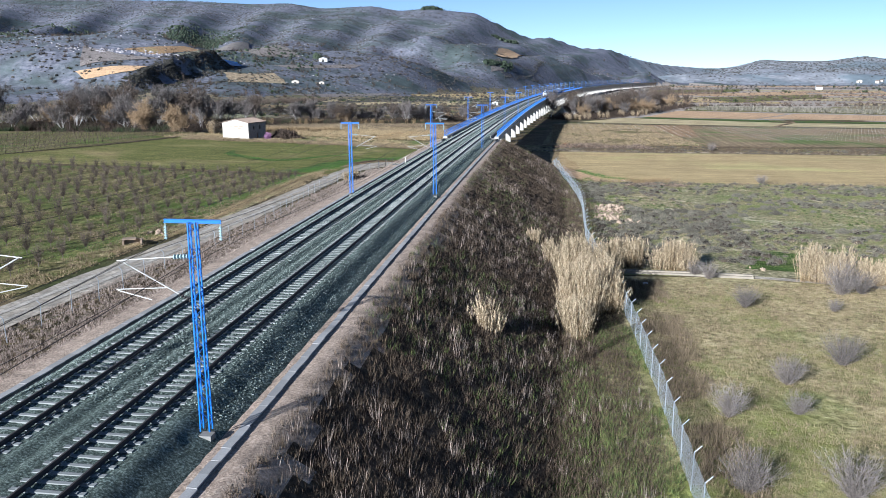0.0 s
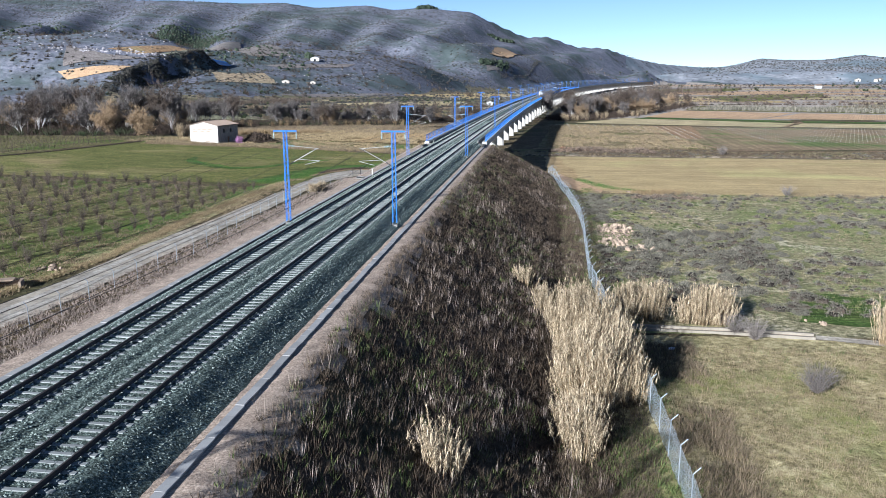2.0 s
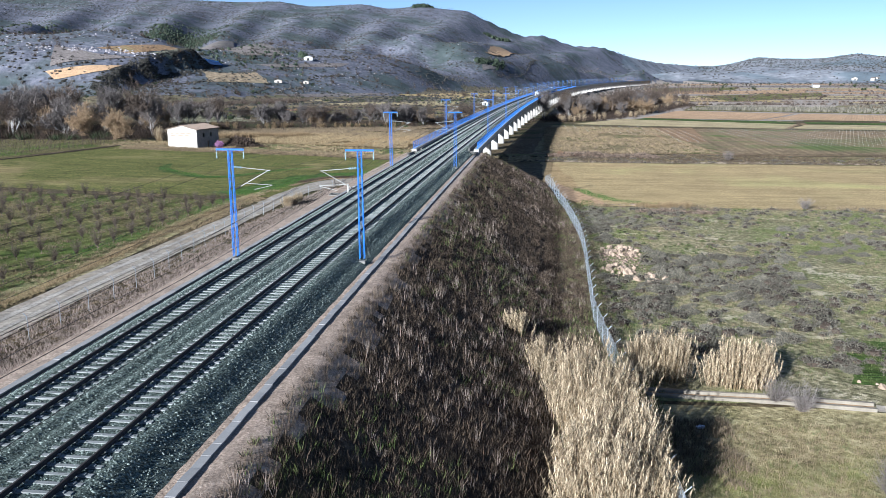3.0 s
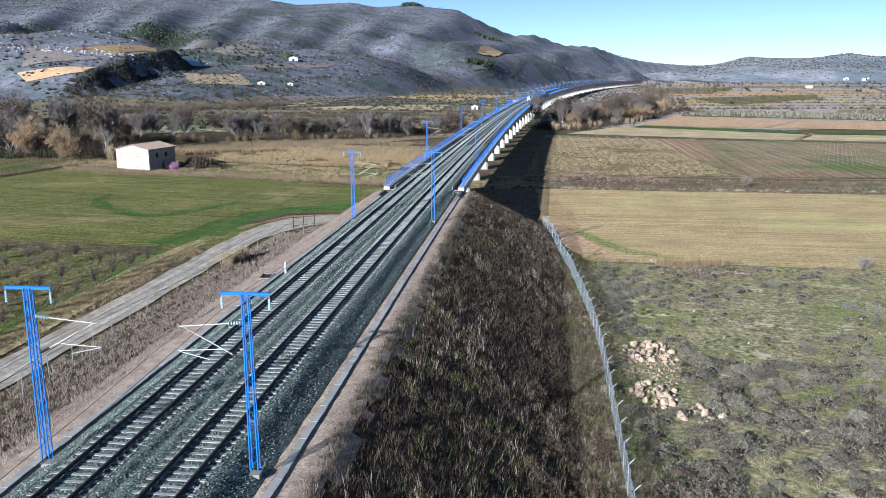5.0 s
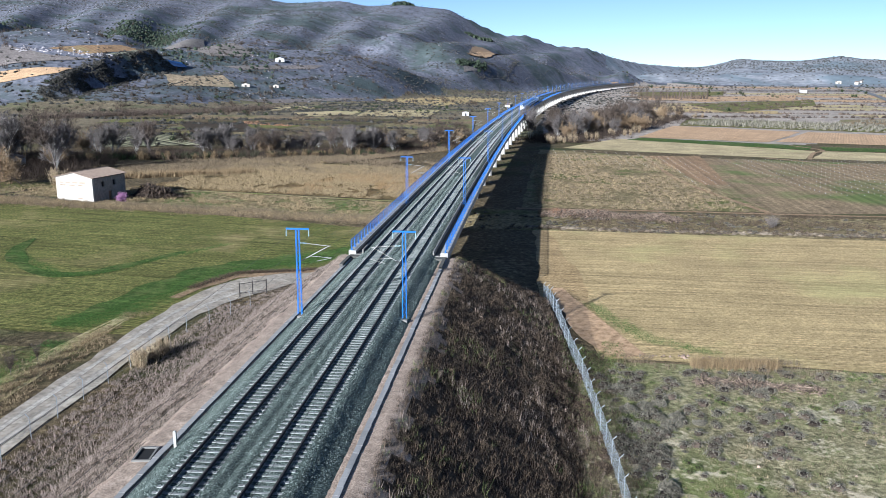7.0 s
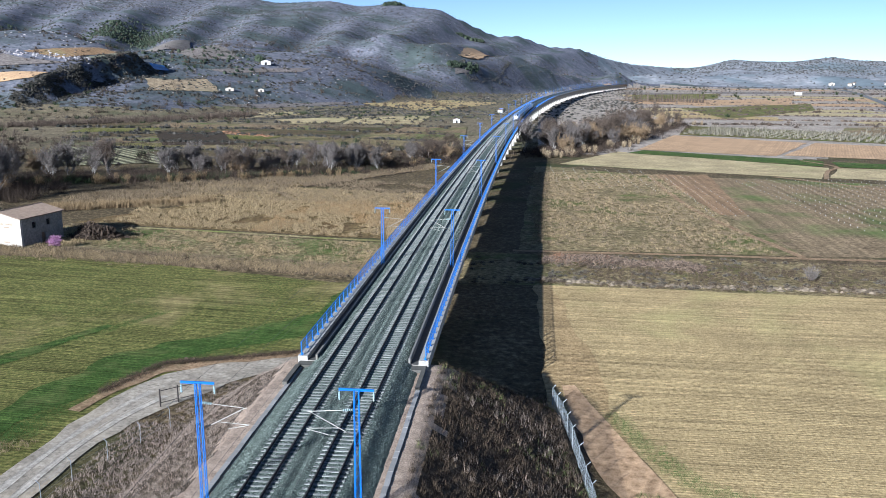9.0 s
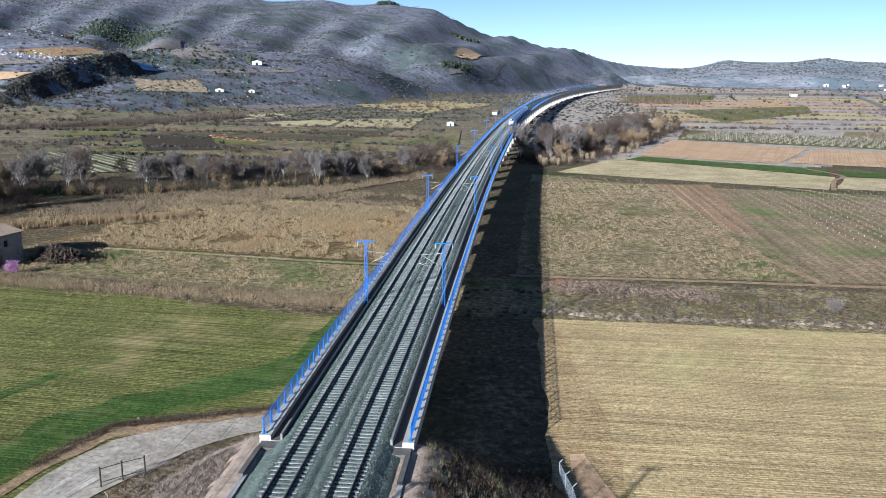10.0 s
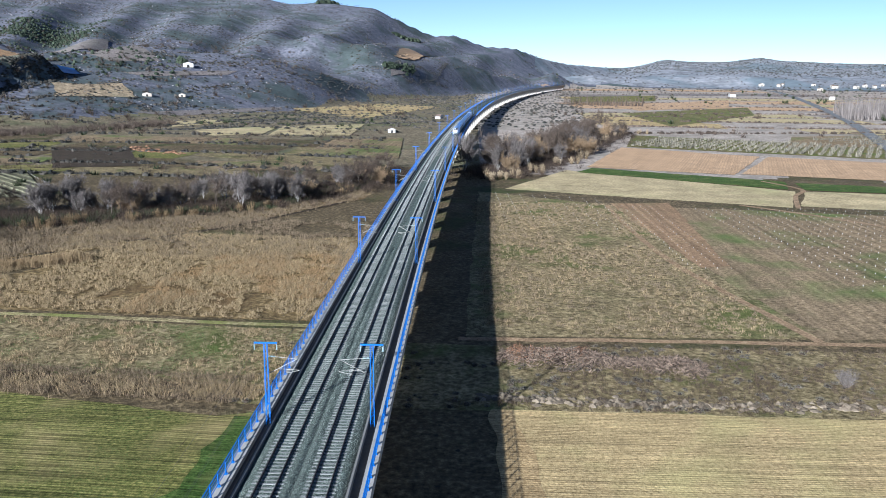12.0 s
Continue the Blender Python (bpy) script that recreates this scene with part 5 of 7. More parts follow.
# reeds
def reed_clump(x, y, rx, ry, h, stalks, label, material=None, seed=0, z=None):
    rng = np.random.default_rng(100 + seed)
    heads = max(3, stalks // 60)
    a, r = rng.uniform(0, 2 * np.pi, heads), np.sqrt(rng.uniform(0, 1, heads)) * 0.85
    hx, hy, hh0 = rx * r * np.cos(a), ry * r * np.sin(a), h * rng.uniform(0.68, 1.08, heads)
    own = rng.integers(0, heads, stalks)
    dx, dy = rng.normal(0, 0.3, stalks), rng.normal(0, 0.3, stalks)
    ox, oy = hx[own] + dx, hy[own] + dy
    hh = hh0[own] * rng.uniform(0.6, 1.05, stalks) * np.exp(-0.5 * (dx ** 2 + dy ** 2))
    z0 = (land(x + ox, y + oy) if z is None else np.full(stalks, z)) - (float(land(x, y)) if z is None else z)
    if z is None:
        off = x + ox - centre(y + oy)
        z0 = np.maximum(land(x + ox, y + oy), bank_height(off, y + oy)) - max(float(land(x, y)), float(bank_height(np.array(x - centre(y)), np.array(y))))
    lean = rng.normal(0, 0.07, (stalks, 2)) + np.stack([dx, dy], -1) * 0.34 + np.stack([ox / rx, oy / ry], -1) * 0.06
    foot = np.stack([ox, oy, z0 - 0.1], -1)
    tip = foot + np.stack([lean[:, 0] * hh, lean[:, 1] * hh, hh], -1)
    verts, faces = [], []
    b = rng.uniform(0, 2 * np.pi, stalks)
    w = np.stack([np.cos(b), np.sin(b), 0 * b], -1) * 0.022
    v1 = np.stack([foot - w, foot + w, tip], 1).reshape(-1, 3)
    per = 46
    c = np.repeat(np.arange(stalks), per)
    t = 1 - 0.8 * rng.uniform(0, 1, len(c)) ** 1.4
    p = foot[c] + (tip - foot)[c] * t[:, None]
    d = rng.uniform(0, 2 * np.pi, len(c))
    ln = rng.uniform(0.22, 0.55, len(c)) * (h / 4) ** 0.5
    q = p + np.stack([np.cos(d) * ln * 0.42, np.sin(d) * ln * 0.42, ln * rng.uniform(-0.9, 0.9, len(c))], -1)
    s = np.stack([-np.sin(d), np.cos(d), 0 * d], -1) * 0.021
    v2 = np.stack([p - s, p + s, q], 1).reshape(-1, 3)
    base = max(float(land(x, y)), float(bank_height(np.array(x - centre(y)), np.array(y))))
    ob = thing("reed_clump", label, "reeds", pose(x, y, base), "reed clumps")
    tagged(part("stem_core", raw_mesh("stem_core", v1, np.arange(len(v1)).reshape(-1, 3), M_reed_dark), None, ob), kind="stuff")
    tagged(part("foliage", raw_mesh("foliage", v2, np.arange(len(v2)).reshape(-1, 3), material or M_reed), None, ob), kind="stuff")
    return ob


TALL = "tall pale dry giant reeds in a dense clump beside the fence"
reed_clump(22.0, -75.5, 2.2, 3.4, 4.6, 1700, TALL, None, 1)
reed_clump(22.7, -84.0, 2.5, 4.2, 4.6, 2200, TALL, None, 2)
reed_clump(20.9, -92.5, 1.4, 1.9, 3.4, 300, "thin pale reeds at the edge of a clump", None, 3)
reed_clump(19.2, -69.0, 1.0, 1.2, 3.0, 160, "thin pale reeds at the foot of the embankment", None, 4)
reed_clump(26.9, -67.0, 2.2, 1.6, 3.6, 650, "pale dry reeds beside the farm path", None, 5)
reed_clump(32.2, -67.9, 2.4, 0.9, 3.2, 800, "upright pale reeds behind the farm path", None, 6)
reed_clump(46.0, -72.0, 2.6, 1.6, 3.9, 600, "pale dry reeds behind a bare bush", None, 7)
reed_clump(50.5, -72.5, 1.6, 1.3, 3.0, 260, "pale dry reeds behind a bare bush", None, 8)
reed_clump(17.2, -62.0, 0.6, 0.7, 2.2, 70, "small tuft of pale reeds on the slope", None, 9)
reed_clump(15.0, -100.0, 0.7, 0.8, 2.6, 90, "small tuft of pale reeds on the slope", None, 10)
reed_clump(-22.4, 4.0, 0.9, 4.0, 2.1, 330, "low pale reeds at the road's edge", None, 11)
for k, (x, y, r) in enumerate(((24, 322, 4), (31, 327, 3.5), (37, 333, 4), (60, 385, 5), (68, 396, 5), (79, 420, 5), (120, 560, 6), (98, 500, 5), (112, 530, 6), (47, 350, 4), (150, 600, 6), (-118, 123, 3), (-103, 118, 2.5),
                               (150, 690, 6), (170, 720, 6))):
    reed_clump(x, y, r, r * 0.7, 4.5, 220, "pale reeds along the river", None, 20 + k)
for k in range(26):
    t = k / 25
    x = np.interp(t, [0, 0.3, 0.6, 0.85, 1], [-175, -100, -52, -28, -18]) + random.uniform(-3, 3)
    y = np.interp(t, [0, 0.3, 0.6, 0.85, 1], [150, 189, 228, 284, 340]) + random.uniform(-3, 1)
    reed_clump(x, y, 4.5, 2.2, 3.2, 150, "brown dry reeds along the river bank", M_reed_dark, 50 + k)


# trees and bushes
def bare_tree(name, h, seed, bark, twig, label, category="tree", group="bare trees", slim=1.0, stems=1, fine=1.0):
    rng = random.Random(seed)
    wood, crown = Geo(), Geo()

    def grow(p, d, length, r, level):
        segs = 3 if level == 0 else 2
        for s in range(segs):
            bend = 0.1 if level == 0 else 0.22
            d = (d + Vector((rng.gauss(0, bend), rng.gauss(0, bend), rng.gauss(0.06, bend * 0.5)))).normalized()
            q = p + d * (length / segs)
            r2 = r * (0.8 if level else 0.82)
            (wood if level < 2 else crown).tube(p, q, r, 6 if level == 0 else (4 if level == 1 else 3), r2, cap=False)
            p, r = q, r2
            if level < 3 and not (level == 0 and s == 0 and stems == 1):
                for _ in range((4, 3, 3)[level]):
                    turn = rng.uniform(0, 2 * math.pi)
                    side = (d.orthogonal().normalized() * math.cos(turn) + d.cross(d.orthogonal().normalized()) * math.sin(turn))
                    nd = (d * rng.uniform(0.6, 1.0) + side * rng.uniform(0.5, 0.95) * slim + Vector((0, 0, 0.18))).normalized()
                    grow(p, nd, length * rng.uniform(0.42, 0.68), r * 0.55, level + 1)
        if level == 3:
            for _ in range(7):
                turn = rng.uniform(0, 2 * math.pi)
                side = d.orthogonal().normalized() * math.cos(turn) + d.cross(d.orthogonal().normalized()) * math.sin(turn)
                a = p - d * rng.uniform(0, length)
                b = a + (d + side * rng.uniform(0.4, 1.2)).normalized() * length * rng.uniform(0.5, 1.1)
                wd = d.cross(side).normalized() * (0.007 * fine * h ** 0.75)
                crown.add([a - wd, a + wd, b], [(0, 1, 2)])

    for s in range(stems):
        lean = 0.08 if stems == 1 else 0.55
        grow(Vector((rng.uniform(-0.1, 0.1) * stems ** 0.5, rng.uniform(-0.1, 0.1), -0.1)), Vector((rng.gauss(0, lean), rng.gauss(0, lean), 1)).normalized(), h * 0.55, h * 0.014 / stems ** 0.4, 0)
    t = thing(name, label, category, group=group)
    part("trunk", wood, bark, t)
    part("crown", crown, twig, t)
    return t


def plant(first, m, used):
    """The first one is moved, later ones are copies."""
    if first.name not in used:
        used.add(first.name)
        first.matrix_basis = m
        return first
    return copy_thing(first, m)


USED = set()


def spot(x, y, s=1.0, stretch=1.0):
    """A pose on the ground with its own turn and size."""
    return Matrix.Translation((x, y, float(land(x, y)) - 0.05)) @ Matrix.Rotation(random.uniform(0, 6.283), 4, "Z") @ Matrix.Diagonal((s, s, s * stretch, 1))


def put(first, x, y, s=1.0, stretch=1.0):
    m = spot(x, y, s, stretch)
    ob = plant(first, m, USED)
    ob.matrix_basis = m
    return ob


BROWN = [bare_tree("bare_tree", 11, 40 + k, M_bark, M_twig, "leafless grey-brown tree by the river") for k in range(4)]
PALE = [bare_tree("bare_tree", 10, 60 + k, M_bark_pale, M_twig_pale, "slender leafless tree with pale bark", slim=0.5, stems=3) for k in range(3)]
TAN = [bare_tree("willow_tree", 8, 80 + k, M_bark, M_twig_tan, "tan leafless willow by the river", stems=3) for k in range(2)]
M_bush = leafy("bush_twigs", (0.1, 0.085, 0.075), (0.3, 0.26, 0.225), 0.9, 0.2)


def fan_bush(name, h, seed, twig, label, category, group, lean, stems, trunk=0.0):
    """Fine stems that spread from one foot, each with side twigs; trunk: height of a bare stem below the fan."""
    rng = np.random.default_rng(seed)
    wood, v = Geo(), []
    if trunk:
        wood.tube((0, 0, -0.1), (0.03, 0.02, trunk + 0.1), 0.045, 6, 0.03)
    else:
        for k in range(7):
            a = rng.uniform(0, 6.283)
            wood.tube((0.08 * math.cos(a), 0.08 * math.sin(a), -0.1), (0.35 * lean * math.cos(a), 0.35 * lean * math.sin(a), 0.5), 0.03, 5, 0.015)
    for k in range(stems):
        a, e = rng.uniform(0, 6.283), lean * rng.uniform(0.1, 1) ** 0.7
        d = np.array([math.cos(a) * math.sin(e), math.sin(a) * math.sin(e), math.cos(e)])
        p, n = np.array([0, 0, trunk]) + d * 0.05, 4
        step = h * rng.uniform(0.55, 1.0) / n
        for j in range(n):
            d = d + rng.normal(0, 0.12, 3) + np.array([0, 0, 0.1])
            d /= np.linalg.norm(d)
            q = p + d * step
            w = np.cross(d, rng.normal(0, 1, 3))
            w = w / np.linalg.norm(w) * 0.009 * (1 - 0.18 * j)
            v += [p - w, p + w, q + w * 0.7, p - w, q + w * 0.7, q - w * 0.7]
            for _ in range(5):
                o = p + (q - p) * rng.uniform(0, 1)
                f = d + rng.normal(0, 0.5, 3)
                f = f / np.linalg.norm(f) * h * rng.uniform(0.08, 0.2)
                w = np.cross(f, rng.normal(0, 1, 3))
                w = w / np.linalg.norm(w) * 0.0075
                v += [o - w, o + w, o + f]
            p = q
    t = thing(name, label, category, group=group)
    part("trunk", wood, M_bark, t)
    part("crown", raw_mesh("crown", np.array(v), np.arange(len(v)).reshape(-1, 3), twig), None, t)
    return t


BUSH = [fan_bush("bare_bush", 2.3, 90 + k, M_bush, "leafless grey bush of fine stems in the dry meadow", "bush", "bare bushes", 0.95, 150) for k in range(3)]
M_twig_orchard = leafy("orchard_twigs", (0.05, 0.04, 0.03), (0.17, 0.135, 0.105), 0.85, 0.2)
SAPLING = [fan_bush("orchard_tree", 2.1, 95 + k, M_twig_orchard, "small leafless orchard tree in a row", "tree", "orchard trees", 0.6, 60, 0.5) for k in range(3)]

for x, y, s in ((46, -77, 1.5), (36.2, -82.5, 1.0), (39.6, -97, 1.15), (29.8, -107.5, 1.0), (34.7, -101.5, 1.0), (34.0, -106.5, 0.7), (28.9, -116.5, 1.1), (33.7, -116.5, 1.2), (43.5, -83, 0.6),
                (35, -71.8, 0.9), (33.8, -70.5, 0.8), (50, -90, 1.0), (48, -76.5, 1.1), (56, -82, 1.0), (42, -112, 1.0), (60, 12, 1.0), (66, 97.5, 1.3), (38, -122, 1.1)):
    put(random.choice(BUSH), x, y, s)

for k in range(88):                                            # river bank on the left of the viaduct
    t = random.random()
    x = np.interp(t, [0, 0.3, 0.6, 0.85, 1], [-185, -104, -53, -28, -19]) + random.gauss(0, 5)
    y = np.interp(t, [0, 0.3, 0.6, 0.85, 1], [158, 195, 236, 292, 352]) + random.uniform(-2, 16)
    big = 0.6 + 0.3 * random.random() + (0.3 if t < 0.3 else 0)
    kind = random.random()
    put(random.choice(BROWN if kind < 0.45 else PALE if kind < 0.9 else TAN), x, y, big, random.uniform(0.9, 1.15))
for k in range(34):                                            # the wood beyond the stone house
    x, y = random.uniform(-205, -112), random.uniform(116, 172)
    kind = random.random()
    put(random.choice(BROWN if kind < 0.6 else PALE if kind < 0.8 else TAN), x, y, random.uniform(0.95, 1.6))
for k in range(105):                                            # river wood on the right of the viaduct
    t = random.random()
    x = np.interp(t, [0, 0.3, 0.7, 1], [27, 48, 88, 128]) + random.gauss(0, 6)
    y = np.interp(t, [0, 0.3, 0.7, 1], [338, 385, 490, 590]) + random.uniform(-6, 40)
    kind = random.random()
    put(random.choice(BROWN if kind < 0.45 else PALE if kind < 0.7 else TAN), x, y, random.uniform(0.8, 1.35), random.uniform(0.9, 1.2))
for row in range(13):                                          # the young orchard
    for i in range(22):
        x, y = -33.5 - row * 4.9 + random.uniform(-0.25, 0.25), -84 + i * 4.1 + random.uniform(-0.3, 0.3) + (row % 2) * 0.8
        if y < 4 and random.random() < 0.94:
            put(random.choice(SAPLING), x, y, random.uniform(0.8, 1.15))


def twig_dome(rng, n, size, count):
    """Short twigs in every direction, filling domes of the given sizes; one dome for each size."""
    a, e, r = rng.uniform(0, 2 * np.pi, (n, count)), np.arcsin(rng.uniform(0.02, 1, (n, count))), rng.uniform(0.45, 1, (n, count)) ** 0.5
    lump = 0.7 + 0.6 * rough2(a * 1.2 + rng.uniform(0, 99, (n, 1)), e * 2.2, 3)
    p = np.stack([np.cos(a) * np.cos(e), np.sin(a) * np.cos(e), np.sin(e) * 0.72], -1) * (r * lump * size)[..., None]
    d = rng.normal(0, 1, (n, count, 3)) + p / size[..., None] * 0.8 + np.array([0, 0, 0.5])
    d = d / np.linalg.norm(d, axis=-1, keepdims=True) * (0.2 + 0.12 * rng.uniform(0, 1, (n, count, 1))) * size[..., None] ** 0.6
    w = np.cross(d, rng.normal(0, 1, (n, count, 3)))
    w = w / np.linalg.norm(w, axis=-1, keepdims=True) * 0.034 * size[..., None] ** 0.5
    return np.stack([p - d * 0.5 - w, p - d * 0.5 + w, p + d * 0.5], 2)


def shrub(seed, material, name, label):
    v = twig_dome(np.random.default_rng(seed), 1, np.ones((1, 1)), 1500).reshape(-1, 3)
    return solo(name, raw_mesh(name, v, np.arange(len(v)).reshape(-1, 3), material), None, label, "shrub", "low shrubs")


SHRUBS = [shrub(5 + k, M_shrub, "low_shrub", "low grey-green thorny shrub in the meadow") for k in range(4)]
n = 0
while n < 270:
    x, y = random.uniform(23.5, 80), random.uniform(-65, 11)
    dense = float(rough2(np.array(x / 9), np.array(y / 9), 31)) * 0.6 + float(rough2(np.array(x / 3), np.array(y / 3), 32)) * 0.4
    dense += 0.3 * math.exp(-((x - 30) / 6) ** 2 - ((y + 42) / 20) ** 2)
    near_heap = (24.5 < x < 30.2 and -38 < y < -20.5)
    if dense > 0.5 and not near_heap:
        put(random.choice(SHRUBS), x, y, random.uniform(0.45, 1.0) * (1.15 if 28 < x < 40 and -46 < y < -24 else 1.0), random.uniform(0.75, 1.1))
        n += 1


def shrub_stuff(where, material, label, seed, low, high):
    """Many low shrubs in one mesh, each a dome of short twigs round a dark core that stands in for inner shade."""
    rng = np.random.default_rng(seed)
    where = where[~((where[:, 0] < 30.2) & (where[:, 1] < -20.5) & (where[:, 1] > -38))]
    size = rng.uniform(low, high, (len(where), 1))
    v = (twig_dome(rng, len(where), size, 190) + where[:, None, None] - np.array([0, 0, 0.05])).reshape(-1, 3)
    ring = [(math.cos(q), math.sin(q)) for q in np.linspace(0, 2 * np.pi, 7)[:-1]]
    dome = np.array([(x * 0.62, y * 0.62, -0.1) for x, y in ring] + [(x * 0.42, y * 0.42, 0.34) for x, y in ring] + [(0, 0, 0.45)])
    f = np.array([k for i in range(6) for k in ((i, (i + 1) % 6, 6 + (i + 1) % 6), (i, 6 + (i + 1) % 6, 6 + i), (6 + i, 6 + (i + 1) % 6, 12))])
    shade_core = (dome[None] * size[:, None] * rng.uniform(0.75, 1.2, (len(where), 13, 3)) + where[:, None]).reshape(-1, 3)
    faces = np.concatenate([np.arange(len(v)).reshape(-1, 3), len(v) + (np.arange(len(where))[:, None, None] * 13 + f).reshape(-1, 3)])
    me = raw_mesh("meadow_shrubs", np.concatenate([v, shade_core]), faces, material)
    # cores near black: shade between the twigs put into the colour
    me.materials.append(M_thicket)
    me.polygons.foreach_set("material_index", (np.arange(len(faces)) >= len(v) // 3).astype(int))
    return tagged(new("meadow_shrubs", me), label, "shrubs", kind="stuff")


shrub_stuff(spots(RNG, 2300, 24, 120, -65, 11, 9, 0.52, 71), M_shrub, "low grey shrubs dotting the meadow", 1, 0.3, 0.95)
shrub_stuff(spots(RNG, 2200, 24, 135, -65, 11, 8, 0.5, 73), M_blade_green, "low green herbs dotting the meadow", 2, 0.2, 0.5)
shrub_stuff(spots(RNG, 260, 25, 44, -64, -26, 6, 0.42, 79), M_shrub, "dense grey shrubs round the boulders", 8, 0.5, 1.15)
shrub_stuff(spots(RNG, 1500, 17.5, 23, -66, 10, 4, 0.4, 76), M_blade_shade, "dark dead weeds between slope and fence", 6, 0.25, 0.6)
shrub_stuff(spots(RNG, 260, 23.6, 27.5, -20, 8, 3, 0.5, 78), M_shrub, "brown leafless scrub beside the fence", 7, 0.4, 0.9)
shrub_stuff(spots(RNG, 900, -16, 130, 88, 113, 8, 0.5, 75), M_shrub, "dead grey weeds along the ditch", 3, 0.3, 0.8)


# thickets too many to count: fans of twigs, on the valley floor and far off
def thicket(name, where, material, label, height, count=14, width=0.12, seed=1, spread=1.0, lean=0.6):
    v, f = blades(np.random.default_rng(seed), where, count, height, spread, width, lean)
    return tagged(new(name, raw_mesh(name, v, f, material)), label, "thicket", kind="stuff")


def band(rng, n, path, wide):
    """Places scattered along a line on the ground."""
    t = np.sort(rng.uniform(0, 1, n))
    u = np.linspace(0, 1, len(path))
    x = np.interp(t, u, [p[0] for p in path]) + rng.normal(0, wide, n)
    y = np.interp(t, u, [p[1] for p in path]) + rng.normal(0, wide, n)
    return np.stack([x, y, land(x, y)], -1)


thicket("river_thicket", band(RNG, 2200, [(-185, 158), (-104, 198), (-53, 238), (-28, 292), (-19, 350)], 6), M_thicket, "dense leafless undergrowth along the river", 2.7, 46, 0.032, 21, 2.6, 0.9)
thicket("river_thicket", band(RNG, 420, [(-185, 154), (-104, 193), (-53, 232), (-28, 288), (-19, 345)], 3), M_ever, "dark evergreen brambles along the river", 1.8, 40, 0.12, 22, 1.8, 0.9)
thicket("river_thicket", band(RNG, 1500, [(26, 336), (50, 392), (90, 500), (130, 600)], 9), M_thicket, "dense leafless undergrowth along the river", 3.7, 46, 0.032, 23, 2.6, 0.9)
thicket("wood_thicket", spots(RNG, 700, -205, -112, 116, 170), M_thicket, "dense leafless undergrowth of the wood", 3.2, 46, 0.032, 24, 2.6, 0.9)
thicket("wood_thicket", spots(RNG, 45, -200, -118, 114, 124), M_ever, "dark evergreen brambles at the wood's edge", 2.2, 40, 0.14, 25, 1.8, 0.9)
thicket("valley_scrub", between(RNG, 420, [(-309, 425), (-276, 465), (-242, 515), (-205, 590)], [(-318, 440), (-285, 482), (-250, 535), (-218, 622)], 5), M_twig, "dark purple-brown thicket across the valley floor", 4.0, 40, 0.07, 34, 2.6, 0.8)
thicket("valley_scrub", spots(RNG, 2200, -420, -25, 300, 620, 45, 0.55, 41), M_thicket, "leafless scrub on the valley floor", 2.0, 26, 0.06, 26, 2.2, 0.9)
thicket("valley_scrub", spots(RNG, 450, -460, -40, 260, 800, 45, 0.55, 44), M_ever, "dark evergreen scrub on the valley floor", 2.4, 26, 0.25, 27, 2.2, 0.9)
thicket("valley_trees", spots(RNG, 1500, -700, -30, 500, 1400, 90, 0.5, 46), M_thicket, "distant leafless trees", 4.5, 26, 0.12, 28, 3.0)
thicket("valley_trees", spots(RNG, 1100, 90, 1300, 560, 2500, 120, 0.55, 48), M_thicket, "distant leafless trees", 5.0, 26, 0.16, 29, 3.0)
thicket("valley_trees", spots(RNG, 300, 200, 1500, 700, 2600, 120, 0.5, 50), M_ever, "distant evergreen trees", 6.0, 26, 0.5, 30, 3.0, 0.8)


def blobs(name, where, size, material, label, seed=1, flat=0.7, spiky=True):
    """Rounded far bushes, one low crumpled dome each."""
    rng = np.random.default_rng(seed)
    ring = [(math.cos(a), math.sin(a)) for a in np.linspace(0, 2 * np.pi, 7)[:-1]]
    base = np.array([(x, y, 0) for x, y in ring] + [(x * 0.8, y * 0.8, 0.65) for x, y in ring] + [(0, 0, 1.0)])
    f = np.array([t for i in range(6) for t in ((i, (i + 1) % 6, 6 + (i + 1) % 6), (i, 6 + (i + 1) % 6, 6 + i), (6 + i, 6 + (i + 1) % 6, 12))])
    n = len(where)
    s = size * rng.uniform(0.5, 1.5, n)
    v = base[None] * s[:, None, None] * rng.uniform(0.75, 1.25, (n, 13, 3)) * np.array([1, 1, flat]) + where[:, None] - np.array([0, 0, 0.3])
    if not spiky:
        me = raw_mesh(name, v.reshape(-1, 3), (np.arange(n)[:, None, None] * 13 + f).reshape(-1, 3), material)
        return tagged(new(name, me), label, "clods", kind="stuff")
    d = rng.normal(0, 1, (n, 26, 3))
    d[..., 2] = np.abs(d[..., 2]) + 0.15
    d = d / np.linalg.norm(d, axis=-1, keepdims=True) * np.array([1, 1, flat])
    side = np.cross(d, rng.normal(0, 1, d.shape))
    side = side / np.linalg.norm(side, axis=-1, keepdims=True) * 0.13 * s[:, None, None]
    foot, tip = d * 0.75 * s[:, None, None], d * (rng.uniform(0.95, 1.45, (n, 26, 1)) * s[:, None, None])
    tuft = (np.stack([foot - side, foot + side, tip], 2) + where[:, None, None]).reshape(-1, 3)
    k = n * 13
    faces = np.concatenate([(np.arange(n)[:, None, None] * 13 + f).reshape(-1, 3), k + np.arange(len(tuft)).reshape(-1, 3)])
    me = raw_mesh(name, np.concatenate([v.reshape(-1, 3), tuft]), faces, material)
    return tagged(new(name, me), label, "bushes", kind="stuff")


